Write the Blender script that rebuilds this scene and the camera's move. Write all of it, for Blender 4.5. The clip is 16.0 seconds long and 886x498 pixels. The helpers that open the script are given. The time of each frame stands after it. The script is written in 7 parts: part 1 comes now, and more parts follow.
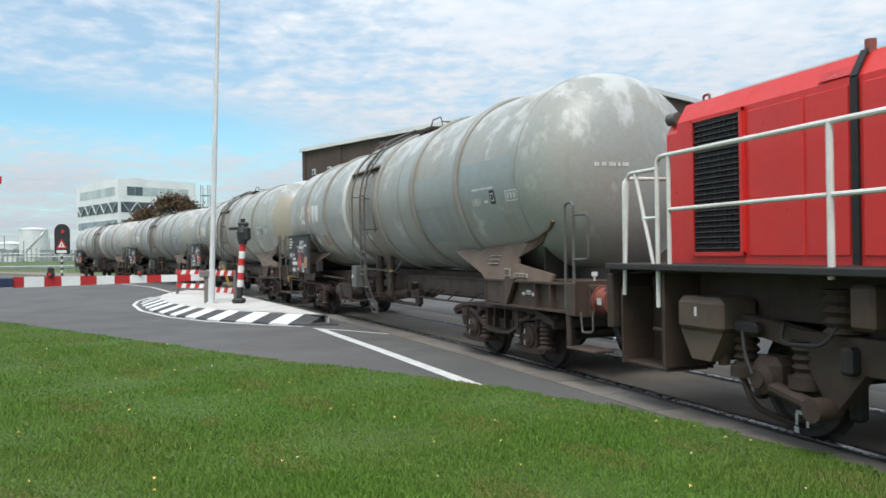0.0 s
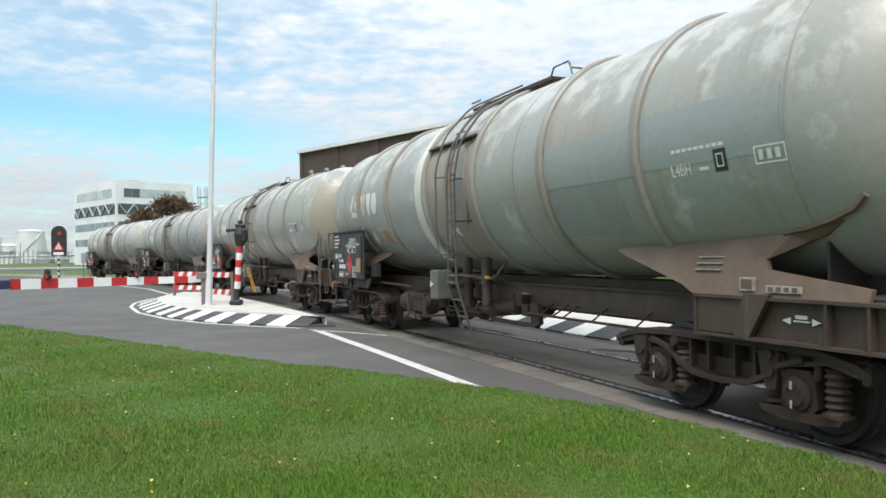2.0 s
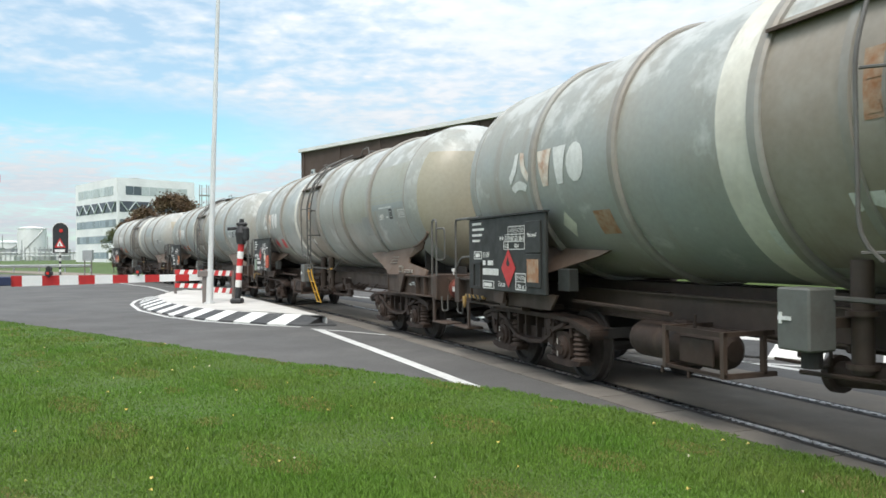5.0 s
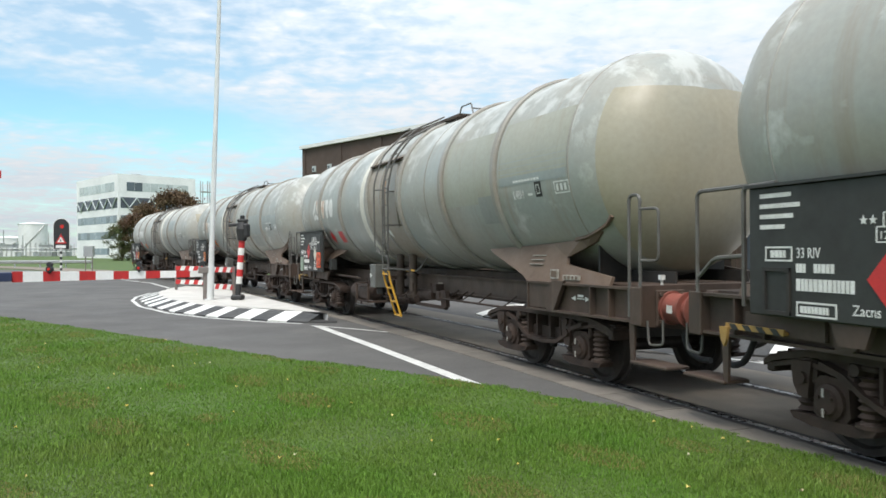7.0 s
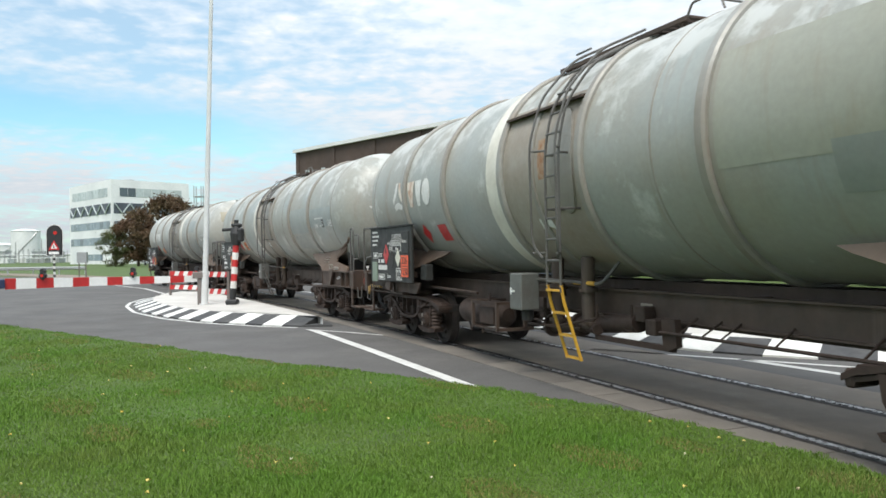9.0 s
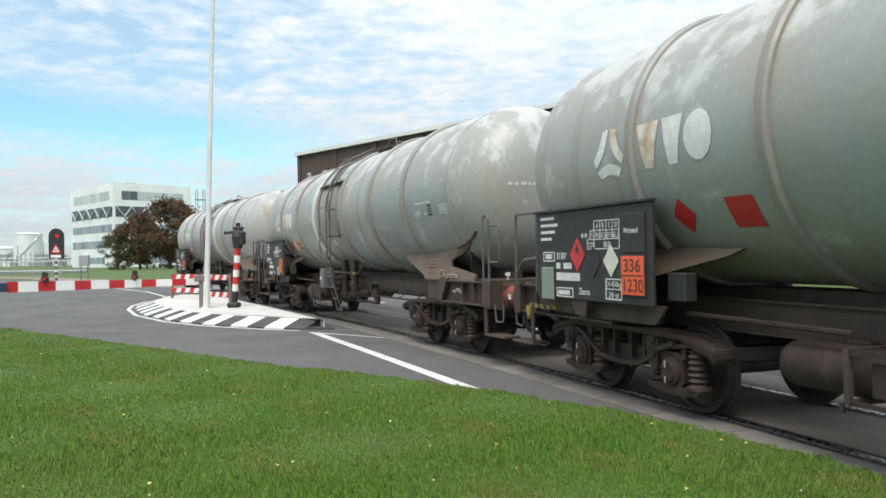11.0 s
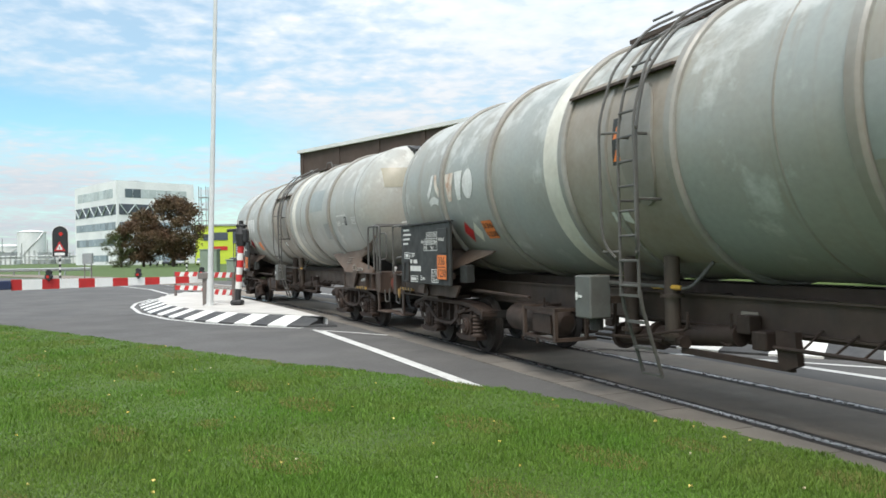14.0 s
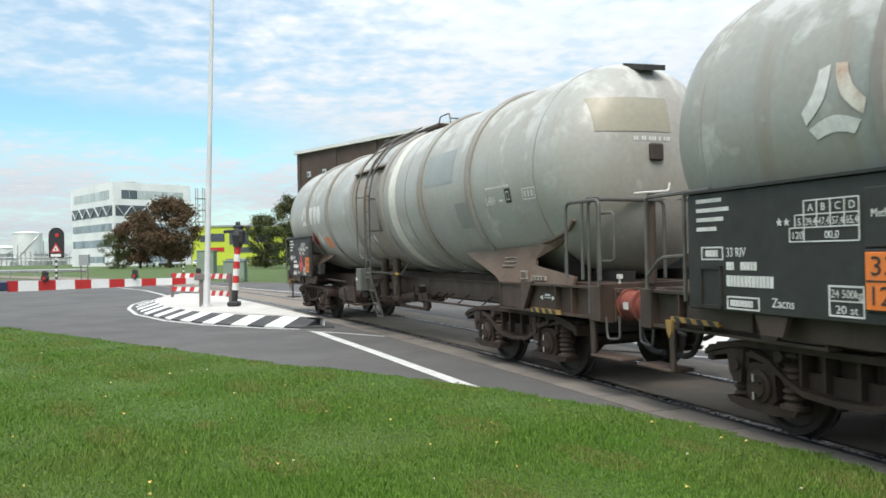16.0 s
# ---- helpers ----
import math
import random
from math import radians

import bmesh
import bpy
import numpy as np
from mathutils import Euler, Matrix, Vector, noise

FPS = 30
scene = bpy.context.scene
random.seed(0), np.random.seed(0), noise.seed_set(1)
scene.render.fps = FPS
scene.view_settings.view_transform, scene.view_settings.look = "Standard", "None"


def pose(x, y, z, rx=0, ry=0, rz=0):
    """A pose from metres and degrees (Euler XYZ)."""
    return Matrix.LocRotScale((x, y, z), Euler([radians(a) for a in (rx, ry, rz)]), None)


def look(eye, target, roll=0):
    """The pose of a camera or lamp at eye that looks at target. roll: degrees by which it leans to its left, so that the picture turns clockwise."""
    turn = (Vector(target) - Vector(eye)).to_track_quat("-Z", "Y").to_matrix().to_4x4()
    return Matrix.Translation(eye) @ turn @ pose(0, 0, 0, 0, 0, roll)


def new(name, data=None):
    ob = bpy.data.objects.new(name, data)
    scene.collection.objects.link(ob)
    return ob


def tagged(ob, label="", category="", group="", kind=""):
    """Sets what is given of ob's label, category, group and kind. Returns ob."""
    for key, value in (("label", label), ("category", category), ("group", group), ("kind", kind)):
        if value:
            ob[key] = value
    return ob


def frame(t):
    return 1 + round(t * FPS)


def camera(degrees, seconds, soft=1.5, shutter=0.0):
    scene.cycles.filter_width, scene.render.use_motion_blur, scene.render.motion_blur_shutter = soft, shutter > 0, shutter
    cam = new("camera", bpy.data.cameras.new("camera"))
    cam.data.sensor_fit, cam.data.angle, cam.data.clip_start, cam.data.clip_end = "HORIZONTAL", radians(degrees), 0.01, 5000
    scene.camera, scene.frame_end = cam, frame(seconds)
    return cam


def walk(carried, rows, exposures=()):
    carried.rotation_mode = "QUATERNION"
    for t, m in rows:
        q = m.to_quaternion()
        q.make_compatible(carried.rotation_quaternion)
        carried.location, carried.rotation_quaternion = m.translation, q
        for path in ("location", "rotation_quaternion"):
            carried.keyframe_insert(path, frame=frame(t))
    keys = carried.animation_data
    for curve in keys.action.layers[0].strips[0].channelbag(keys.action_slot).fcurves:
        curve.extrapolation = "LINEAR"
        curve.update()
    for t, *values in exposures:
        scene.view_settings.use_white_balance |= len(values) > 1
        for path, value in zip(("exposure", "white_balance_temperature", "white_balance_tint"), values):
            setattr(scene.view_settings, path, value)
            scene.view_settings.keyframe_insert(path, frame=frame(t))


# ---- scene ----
EYE = (0.0, 0.0, 1.709)
cam = camera(59.72, 16.0, soft=1.6, shutter=0.12)
# seconds, way of the view (x, z per metre of y), lean in degrees
VIEW = [(0.0, -0.00088, 0.00284, -0.867), (0.5, 0.00092, 0.00289, -0.986), (1.0, 0.00183, 0.00274, -0.973),
        (1.5, 0.00188, 0.0037, -1.038), (2.0, 0.00246, 0.00456, -0.954), (2.5, 0.00182, 0.00439, -0.913),
        (3.0, 0.00245, 0.00462, -0.924), (3.5, 0.00278, 0.00525, -0.81), (4.0, 0.00107, 0.00586, -0.534),
        (6.5, 0.00084, 0.00131, -0.547), (7.0, 0.0, 0.001, -0.328), (7.5, 0.00043, 0.00075, -0.373),
        (8.0, 0.00215, 0.0025, -0.535), (8.5, 0.00519, 0.00304, -0.796), (9.0, 0.00711, 0.00407, -0.919),
        (11.5, 0.00412, 0.00761, -1.079), (12.0, 0.00356, 0.00612, -1.185), (12.5, 0.00353, 0.00637, -1.269),
        (13.0, 0.00277, 0.00614, -1.22), (13.5, 0.00184, 0.00498, -1.084), (14.0, 0.00121, 0.0042, -1.078),
        (14.5, 0.00299, 0.00429, -1.131), (15.0, 0.00513, 0.00546, -1.117), (15.5, 0.0053, 0.00545, -1.061),
        (16.0, 0.00513, 0.00546, -1.117)]
walk(cam, [(t, look(EYE, (10 * a, 10.0, EYE[2] + 10 * b), r)) for t, a, b, r in VIEW], exposures=[(0.0, 0.28, 6380, 10), (0.6, 0.29, 6400, 10), (1.6, 0.40, 6520, 10), (2.6, 0.46, 6600, 10), (16.0, 0.46, 6600, 10)])

# ---- the track and how far the train has gone ----
KNOTS, CURV = [0, 22, 44, 66, 88], [0.00625, 0.00384, 0.00457, 0.00493, 0.00495]
_S = np.linspace(-60, 140, 801)
_K = np.interp(_S, KNOTS, CURV)
_PH = np.concatenate([[0], np.cumsum((_K[1:] + _K[:-1]) / 2 * 0.25)])
_PH = _PH - np.interp(0, _S, _PH) + 0.32753
_DX, _DY = -np.sin(_PH), np.cos(_PH)
_X = np.concatenate([[0], np.cumsum((_DX[1:] + _DX[:-1]) / 2 * 0.25)])
_Y = np.concatenate([[0], np.cumsum((_DY[1:] + _DY[:-1]) / 2 * 0.25)])
_X = _X - np.interp(0, _S, _X) + 6.10094 * math.cos(0.32753)
_Y = _Y - np.interp(0, _S, _Y) + 6.10094 * math.sin(0.32753)


def track(s, v=0.0, z=0.0):
    """A point s metres along the track and v metres to its near side."""
    x, y, ph = np.interp(s, _S, _X), np.interp(s, _S, _Y), np.interp(s, _S, _PH)
    return Vector((x - v * math.cos(ph), y - v * math.sin(ph), z))


def on_track(s, pivot=5.75):
    """The pose of a vehicle whose middle is at s."""
    a, b = track(s - pivot), track(s + pivot)
    m = (a + b) / 2
    return pose(m.x, m.y, 0, 0, 0, math.degrees(math.atan2(b.y - a.y, b.x - a.x)))


GONE = [(0.0, 0.01), (0.5, 1.22), (1.0, 2.44), (1.5, 3.64), (2.0, 4.9), (2.5, 6.16), (3.0, 7.46), (3.5, 8.72), (4.0, 10.0),
        (5.25, 13.46), (6.5, 17.09), (7.0, 18.68), (7.5, 20.27), (8.0, 21.92), (8.5, 23.56), (9.0, 25.28), (10.25, 29.63), (11.5, 34.11),
        (12.0, 36.08), (12.5, 38.04), (13.0, 40.04), (13.5, 42.06), (14.0, 44.12), (14.5, 46.2), (15.0, 48.3), (15.5, 50.36), (16.0, 52.48)]
S0, PITCH = 16.917, 17.27


def gone(t):
    return float(np.interp(t, [g[0] for g in GONE], [g[1] for g in GONE]))


# ---- light ----
CLOUD_LO, CLOUD_HI, VEIL, CLOUD, SKY_GAIN, SUN = 0.95, 1.30, 0.36, 6.35, 1.34, 2.2
SUN_UP, SUN_ROT = radians(60), radians(188)
world = bpy.data.worlds.new("world")
scene.world = world
world.use_nodes = True
wn, wl = world.node_tree.nodes, world.node_tree.links
wn.clear()


def wnode(kind, **props):
    n = wn.new(kind)
    for k, val in props.items():
        if k == "operation":
            n.operation = val
        elif k == "sky_type":
            n.sky_type = val
    return n


sky = wnode("ShaderNodeTexSky", sky_type="NISHITA")
sky.sun_disc, sky.sun_elevation, sky.sun_rotation = False, SUN_UP, SUN_ROT
sky.air_density, sky.dust_density, sky.ozone_density = 1.0, 0.6, 1.5
tc = wnode("ShaderNodeTexCoord")
sep = wnode("ShaderNodeSeparateXYZ")
wl.new(tc.outputs["Generated"], sep.inputs[0])
up = wnode("ShaderNodeMath", operation="MAXIMUM")
up.inputs[1].default_value = 0.0
wl.new(sep.outputs[2], up.inputs[0])
up2 = wnode("ShaderNodeMath", operation="ADD")
up2.inputs[1].default_value = 0.10
wl.new(up.outputs[0], up2.inputs[0])
flat = []
for i in (0, 1):
    dv = wnode("ShaderNodeMath", operation="DIVIDE")
    wl.new(sep.outputs[i], dv.inputs[0])
    wl.new(up2.outputs[0], dv.inputs[1])
    flat.append(dv)
comb = wnode("ShaderNodeCombineXYZ")
wl.new(flat[0].outputs[0], comb.inputs[0])
wl.new(flat[1].outputs[0], comb.inputs[1])


def wnoise(scale, detail, rough, off, distort=0.0):
    mp = wn.new("ShaderNodeMapping")
    mp.inputs["Location"].default_value = off
    wl.new(comb.outputs[0], mp.inputs[0])
    n = wn.new("ShaderNodeTexNoise")
    n.inputs["Scale"].default_value, n.inputs["Detail"].default_value = scale, detail
    n.inputs["Roughness"].default_value, n.inputs["Distortion"].default_value = rough, distort
    wl.new(mp.outputs[0], n.inputs["Vector"])
    return n


big = wnoise(0.55, 3, 0.5, (3.1, 0.4, 0))
small = wnoise(4.6, 5, 0.55, (0.7, 2.2, 0), 0.3)
fine = wnoise(12.0, 3, 0.5, (5.1, 1.2, 0), 0.2)


def wmath(op, a, b):
    n = wnode("ShaderNodeMath", operation=op)
    for i, q in enumerate((a, b)):
        if isinstance(q, (int, float)):
            n.inputs[i].default_value = q
        else:
            wl.new(q, n.inputs[i])
    return n.outputs[0]


mixd = wmath("ADD", wmath("MULTIPLY", big.outputs["Fac"], 1.25), wmath("ADD", wmath("MULTIPLY", small.outputs["Fac"], 0.72), wmath("MULTIPLY", fine.outputs["Fac"], 0.42)))
mr = wn.new("ShaderNodeMapRange")
mr.inputs["From Min"].default_value, mr.inputs["From Max"].default_value = CLOUD_LO, CLOUD_HI
mr.inputs["To Min"].default_value = VEIL
wl.new(mixd, mr.inputs["Value"])
skys = wn.new("ShaderNodeMix")
skys.data_type = "RGBA"
skys.blend_type = "MULTIPLY"
skys.inputs["Factor"].default_value = 1.0
wl.new(sky.outputs[0], skys.inputs["A"])
skys.inputs["B"].default_value = (SKY_GAIN * 0.76, SKY_GAIN * 1.04, SKY_GAIN * 1.0, 1)
mx = wn.new("ShaderNodeMix")
mx.data_type = "RGBA"
# long clear rift in the cloud deck, low over the offices
line = wmath("ADD", wmath("MULTIPLY", sep.outputs[0], 0.10), wmath("SUBTRACT", sep.outputs[2], wmath("MULTIPLY", small.outputs["Fac"], 0.05)))
off = wmath("ABSOLUTE", wmath("SUBTRACT", line, 0.098), 0.0)
rift = wn.new("ShaderNodeMapRange")
rift.interpolation_type = "SMOOTHSTEP"
rift.inputs["From Min"].default_value, rift.inputs["From Max"].default_value = 0.055, 0.006
wl.new(off, rift.inputs["Value"])
reach = wn.new("ShaderNodeMapRange")
reach.interpolation_type = "SMOOTHSTEP"
reach.inputs["From Min"].default_value, reach.inputs["From Max"].default_value = -0.02, -0.30
wl.new(sep.outputs[0], reach.inputs["Value"])
clear = wmath("SUBTRACT", 1.0, wmath("MULTIPLY", wmath("MULTIPLY", rift.outputs[0], reach.outputs[0]), 0.95))
wl.new(wmath("MULTIPLY", mr.outputs[0], clear), mx.inputs["Factor"])
wl.new(skys.outputs["Result"], mx.inputs["A"])
tone = wn.new("ShaderNodeMapRange")
tone.inputs["From Min"].default_value, tone.inputs["From Max"].default_value = 0.42, 0.66
wl.new(wmath("ADD", wmath("MULTIPLY", small.outputs["Fac"], 0.6), wmath("MULTIPLY", fine.outputs["Fac"], 0.4)), tone.inputs["Value"])
cl = wn.new("ShaderNodeMix")
cl.data_type = "RGBA"
wl.new(tone.outputs[0], cl.inputs["Factor"])
cl.inputs["A"].default_value = (CLOUD * 0.81, CLOUD * 0.925, CLOUD * 1.03, 1)
cl.inputs["B"].default_value = (CLOUD * 0.99, CLOUD * 1.03, CLOUD * 1.08, 1)
rise = wmath("ADD", wmath("MULTIPLY", up.outputs[0], 1.5), 0.77)
grow = wn.new("ShaderNodeMix")
grow.data_type, grow.blend_type = "RGBA", "MULTIPLY"
grow.inputs["Factor"].default_value = 1.0
wl.new(cl.outputs["Result"], grow.inputs["A"])
wl.new(rise, grow.inputs["B"])
wl.new(grow.outputs["Result"], mx.inputs["B"])
bg = wn.new("ShaderNodeBackground")
bg.inputs["Strength"].default_value = 0.1
wl.new(mx.outputs["Result"], bg.inputs["Color"])
wout = wn.new("ShaderNodeOutputWorld")
wl.new(bg.outputs[0], wout.inputs["Surface"])

sun_data = bpy.data.lights.new("sun", "SUN")
sun_data.energy, sun_data.angle, sun_data.color = SUN, radians(24), (1.0, 0.95, 0.88)
sun = new("sun", sun_data)
_a = Vector((math.sin(SUN_ROT) * math.cos(SUN_UP), math.cos(SUN_ROT) * math.cos(SUN_UP), math.sin(SUN_UP)))
sun.matrix_world = look(_a * 60, (0, 0, 0))

# ---- materials ----


def mat(name, base, rough=0.6, metal=0.0, other=None, scale=3.0, amount=0.5, grain=40.0, bump=0.0, island=0.0, spread=0.0,
        streak=None, streak_scale=(3, 3, 0.4), streak_lo=0.55, emit=0.0, spec=0.5, bleach_toplight=None):
    m = bpy.data.materials.new(name)
    m.use_nodes = True
    nt = m.node_tree
    b = nt.nodes["Principled BSDF"]
    b.inputs["Roughness"].default_value, b.inputs["Metallic"].default_value = rough, metal
    b.inputs["Specular IOR Level"].default_value = spec
    t = nt.nodes.new("ShaderNodeTexCoord")
    col = None

    def noise_node(sc, det=4, vec=None, ro=0.6):
        n = nt.nodes.new("ShaderNodeTexNoise")
        n.inputs["Scale"].default_value, n.inputs["Detail"].default_value, n.inputs["Roughness"].default_value = sc, det, ro
        nt.links.new(vec or t.outputs["Object"], n.inputs["Vector"])
        return n.outputs["Fac"]

    def range_node(val, lo, hi, tlo=0.0, thi=1.0):
        r = nt.nodes.new("ShaderNodeMapRange")
        for k, q in (("From Min", lo), ("From Max", hi), ("To Min", tlo), ("To Max", thi)):
            r.inputs[k].default_value = q
        nt.links.new(val, r.inputs["Value"])
        return r.outputs[0]

    def mix_node(fac, a, c, blend="MIX"):
        x = nt.nodes.new("ShaderNodeMix")
        x.data_type, x.blend_type = "RGBA", blend
        for key, q in (("Factor", fac), ("A", a), ("B", c)):
            if isinstance(q, (int, float)):
                x.inputs[key].default_value = q
            elif isinstance(q, tuple):
                x.inputs[key].default_value = (*q, 1)
            else:
                nt.links.new(q, x.inputs[key])
        return x.outputs["Result"]

    other = other or tuple(c * 0.6 for c in base)
    col = mix_node(range_node(noise_node(scale), 0.35, 0.7, 0.0, amount), base, other)
    g = noise_node(grain, 5)
    col = mix_node(1.0, col, mix_node(g, (0.82, 0.82, 0.82), (1.14, 1.14, 1.14)), "MULTIPLY")
    if streak:
        mp = nt.nodes.new("ShaderNodeMapping")
        mp.inputs["Scale"].default_value = streak_scale
        nt.links.new(t.outputs["Object"], mp.inputs[0])
        col = mix_node(range_node(noise_node(1.0, 6, mp.outputs[0], 0.65), streak_lo, streak_lo + 0.22, 0.0, 0.75), col, streak)
    # bleached patches that spread with height, painting brighter top light into the colour
    if bleach_toplight:
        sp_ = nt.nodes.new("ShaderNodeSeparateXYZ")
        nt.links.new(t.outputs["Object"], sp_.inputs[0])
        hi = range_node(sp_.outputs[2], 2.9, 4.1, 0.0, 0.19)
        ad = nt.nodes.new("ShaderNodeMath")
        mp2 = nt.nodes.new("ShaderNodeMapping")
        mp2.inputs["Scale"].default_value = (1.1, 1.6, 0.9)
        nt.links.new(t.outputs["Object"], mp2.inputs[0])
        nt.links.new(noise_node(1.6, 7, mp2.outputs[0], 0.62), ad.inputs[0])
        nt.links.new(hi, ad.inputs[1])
        col = mix_node(range_node(ad.outputs[0], 0.59, 0.70, 0.0, 0.8), col, bleach_toplight)
    if island or spread:
        src = nt.nodes.new("ShaderNodeNewGeometry").outputs["Random Per Island"] if island else nt.nodes.new("ShaderNodeObjectInfo").outputs["Random"]
        k = island or spread
        col = mix_node(1.0, col, mix_node(src, (1 - k,) * 3, (1 + k,) * 3), "MULTIPLY")
    nt.links.new(col, b.inputs["Base Color"])
    rr = range_node(noise_node(scale * 2.3), 0.3, 0.7, max(0.03, rough - 0.12), min(1, rough + 0.12))
    nt.links.new(rr, b.inputs["Roughness"])
    if bump:
        bp = nt.nodes.new("ShaderNodeBump")
        bp.inputs["Strength"].default_value, bp.inputs["Distance"].default_value = bump, 0.02
        nt.links.new(g, bp.inputs["Height"])
        nt.links.new(bp.outputs[0], b.inputs["Normal"])
    if emit:
        b.inputs["Emission Color"].default_value = (*base, 1)
        b.inputs["Emission Strength"].default_value = emit
    return m


# pale tone serves bleached patches and the top light painted on the upper half
TANK_GREY = mat("tank_paint", (0.301, 0.322, 0.303), 0.43, 0, (0.31, 0.285, 0.235), 0.6, 0.9, 14, 0.03, bleach_toplight=(0.50, 0.51, 0.485), streak=(0.25, 0.195, 0.14), streak_scale=(3.4, 0.45, 0.28), streak_lo=0.555, spec=0.6)
TANK_WARM = mat("tank_paint_warm", (0.362, 0.374, 0.352), 0.43, 0, (0.33, 0.30, 0.25), 0.7, 0.85, 14, 0.03, bleach_toplight=(0.50, 0.50, 0.46), streak=(0.28, 0.21, 0.14), streak_scale=(2.2, 0.5, 0.35), streak_lo=0.57, spec=0.6)
TANK_BLUE = mat("tank_repaint_blue", (0.266, 0.299, 0.294), 0.43, 0, (0.29, 0.295, 0.27), 0.9, 0.8, 14, 0.02, spec=0.6)
TANK_DARK = mat("tank_repaint_dark", (0.237, 0.252, 0.233), 0.43, 0, (0.265, 0.27, 0.25), 2.0, 0.8, 14, 0.02, spec=0.6)
TANK_TEAL = mat("tank_repaint_teal", (0.246, 0.276, 0.264), 0.43, 0, (0.27, 0.27, 0.24), 1.4, 0.9, 14, 0.02, streak=(0.25, 0.21, 0.16), streak_scale=(2.6, 0.5, 0.3), streak_lo=0.6, spec=0.6)
TANK_YELLOW = mat("tank_repaint_khaki", (0.325, 0.29, 0.21), 0.5, 0, (0.30, 0.285, 0.225), 0.8, 0.9, 14, 0.02, streak=(0.27, 0.235, 0.17), streak_scale=(2.4, 1.2, 0.35), streak_lo=0.58, spec=0.5)
TANK_OLIVE = mat("tank_repaint_olive", (0.301, 0.296, 0.237), 0.43, 0, (0.30, 0.31, 0.265), 0.8, 0.8, 14, 0.02, streak=(0.24, 0.19, 0.125), streak_scale=(2.4, 0.5, 0.35), streak_lo=0.58, spec=0.6)
TANK_DIRT = mat("tank_paint_stained", (0.315, 0.285, 0.24), 0.52, 0, (0.24, 0.195, 0.15), 1.4, 0.9, 14, 0.04, streak=(0.17, 0.12, 0.085), streak_scale=(3.0, 0.6, 0.4), streak_lo=0.56)
BAND = mat("tank_band_white", (0.72, 0.70, 0.62), 0.5, 0, (0.5, 0.46, 0.38), 1.6, 0.7, 12, 0.03, streak=(0.34, 0.29, 0.22), streak_lo=0.62)
RING = mat("tank_ring", (0.285, 0.28, 0.255), 0.45, 0, (0.215, 0.18, 0.142), 1.1, 0.85, 14, 0.03, spec=0.6)
RUSTED = mat("brake_dust_steel", (0.048, 0.028, 0.0195), 0.75, 0.1, (0.026, 0.018, 0.014), 2.5, 0.9, 22, 0.15, streak=(0.12, 0.085, 0.065), streak_lo=0.62)
SPRING = mat("spring_steel", (0.075, 0.046, 0.033), 0.7, 0.1, (0.035, 0.024, 0.018), 3.5, 0.9, 22, 0.12)
DUST_WHITE = mat("chalk_white", (0.42, 0.40, 0.36), 0.8, 0, (0.2, 0.17, 0.14), 12, 0.9, 40)
FRAME = mat("frame_paint_dusty", (0.078, 0.050, 0.036), 0.7, 0.0, (0.042, 0.030, 0.023), 1.6, 0.9, 20, 0.08, streak=(0.15, 0.12, 0.095), streak_lo=0.60)
SADDLE = mat("saddle_dusty_paint", (0.165, 0.115, 0.084), 0.7, 0.0, (0.100, 0.064, 0.044), 1.3, 0.9, 18, 0.08, streak=(0.15, 0.115, 0.09), streak_lo=0.58)
DARK_STEEL = mat("dark_steel", (0.028, 0.026, 0.025), 0.6, 0.2, (0.045, 0.038, 0.032), 3, 0.8, 25, 0.1)
RAIL_GREY = mat("handrail_grey", (0.115, 0.112, 0.105), 0.5, 0, (0.075, 0.065, 0.056), 5, 0.8, 30, 0.02)
WHEEL = mat("wheel_steel", (0.06, 0.049, 0.043), 0.6, 0.35, (0.035, 0.029, 0.026), 4, 0.9, 25, 0.08)
TREAD = mat("polished_steel", (0.55, 0.55, 0.56), 0.28, 1.0, (0.4, 0.39, 0.38), 6, 0.4, 40, 0.0)
BUFFER_RED = mat("buffer_red", (0.26, 0.072, 0.052), 0.65, 0, (0.14, 0.06, 0.045), 4, 0.9, 25, 0.05)
BOARD = mat("board_black", (0.024, 0.024, 0.022), 0.62, 0, (0.034, 0.036, 0.033), 2, 0.8, 20, 0.02, streak=(0.07, 0.06, 0.05), streak_lo=0.7)
WHITE = mat("lettering_white", (0.72, 0.72, 0.69), 0.6, 0, (0.5, 0.49, 0.46), 9, 0.7, 40)
SAFETY_RED = mat("signal_red", (0.55, 0.03, 0.03), 0.45, 0, (0.42, 0.03, 0.03), 6, 0.7, 40)
HAZ_ORANGE = mat("hazard_orange", (0.85, 0.21, 0.03), 0.5, 0, (0.65, 0.19, 0.05), 6, 0.7, 40)
HAZ_RED = mat("hazard_red_orange", (0.85, 0.115, 0.035), 0.5, 0, (0.68, 0.11, 0.045), 6, 0.7, 40)
HAZ_PALE = mat("hazard_pale", (0.68, 0.66, 0.55), 0.5, 0, (0.5, 0.48, 0.4), 6, 0.7, 40)
YELLOW = mat("safety_yellow", (0.72, 0.40, 0.04), 0.5, 0, (0.5, 0.27, 0.05), 7, 0.8, 40, 0.03)
YELLOW_DULL = mat("safety_yellow_dusty", (0.40, 0.235, 0.05), 0.65, 0, (0.22, 0.14, 0.06), 5, 0.9, 40, 0.05)
MARK_RUSTED = mat("mark_rusted", (0.70, 0.66, 0.58), 0.7, 0, (0.40, 0.17, 0.075), 5.0, 0.8, 30, 0.06, streak=(0.34, 0.14, 0.06), streak_scale=(7, 7, 1.2), streak_lo=0.56)
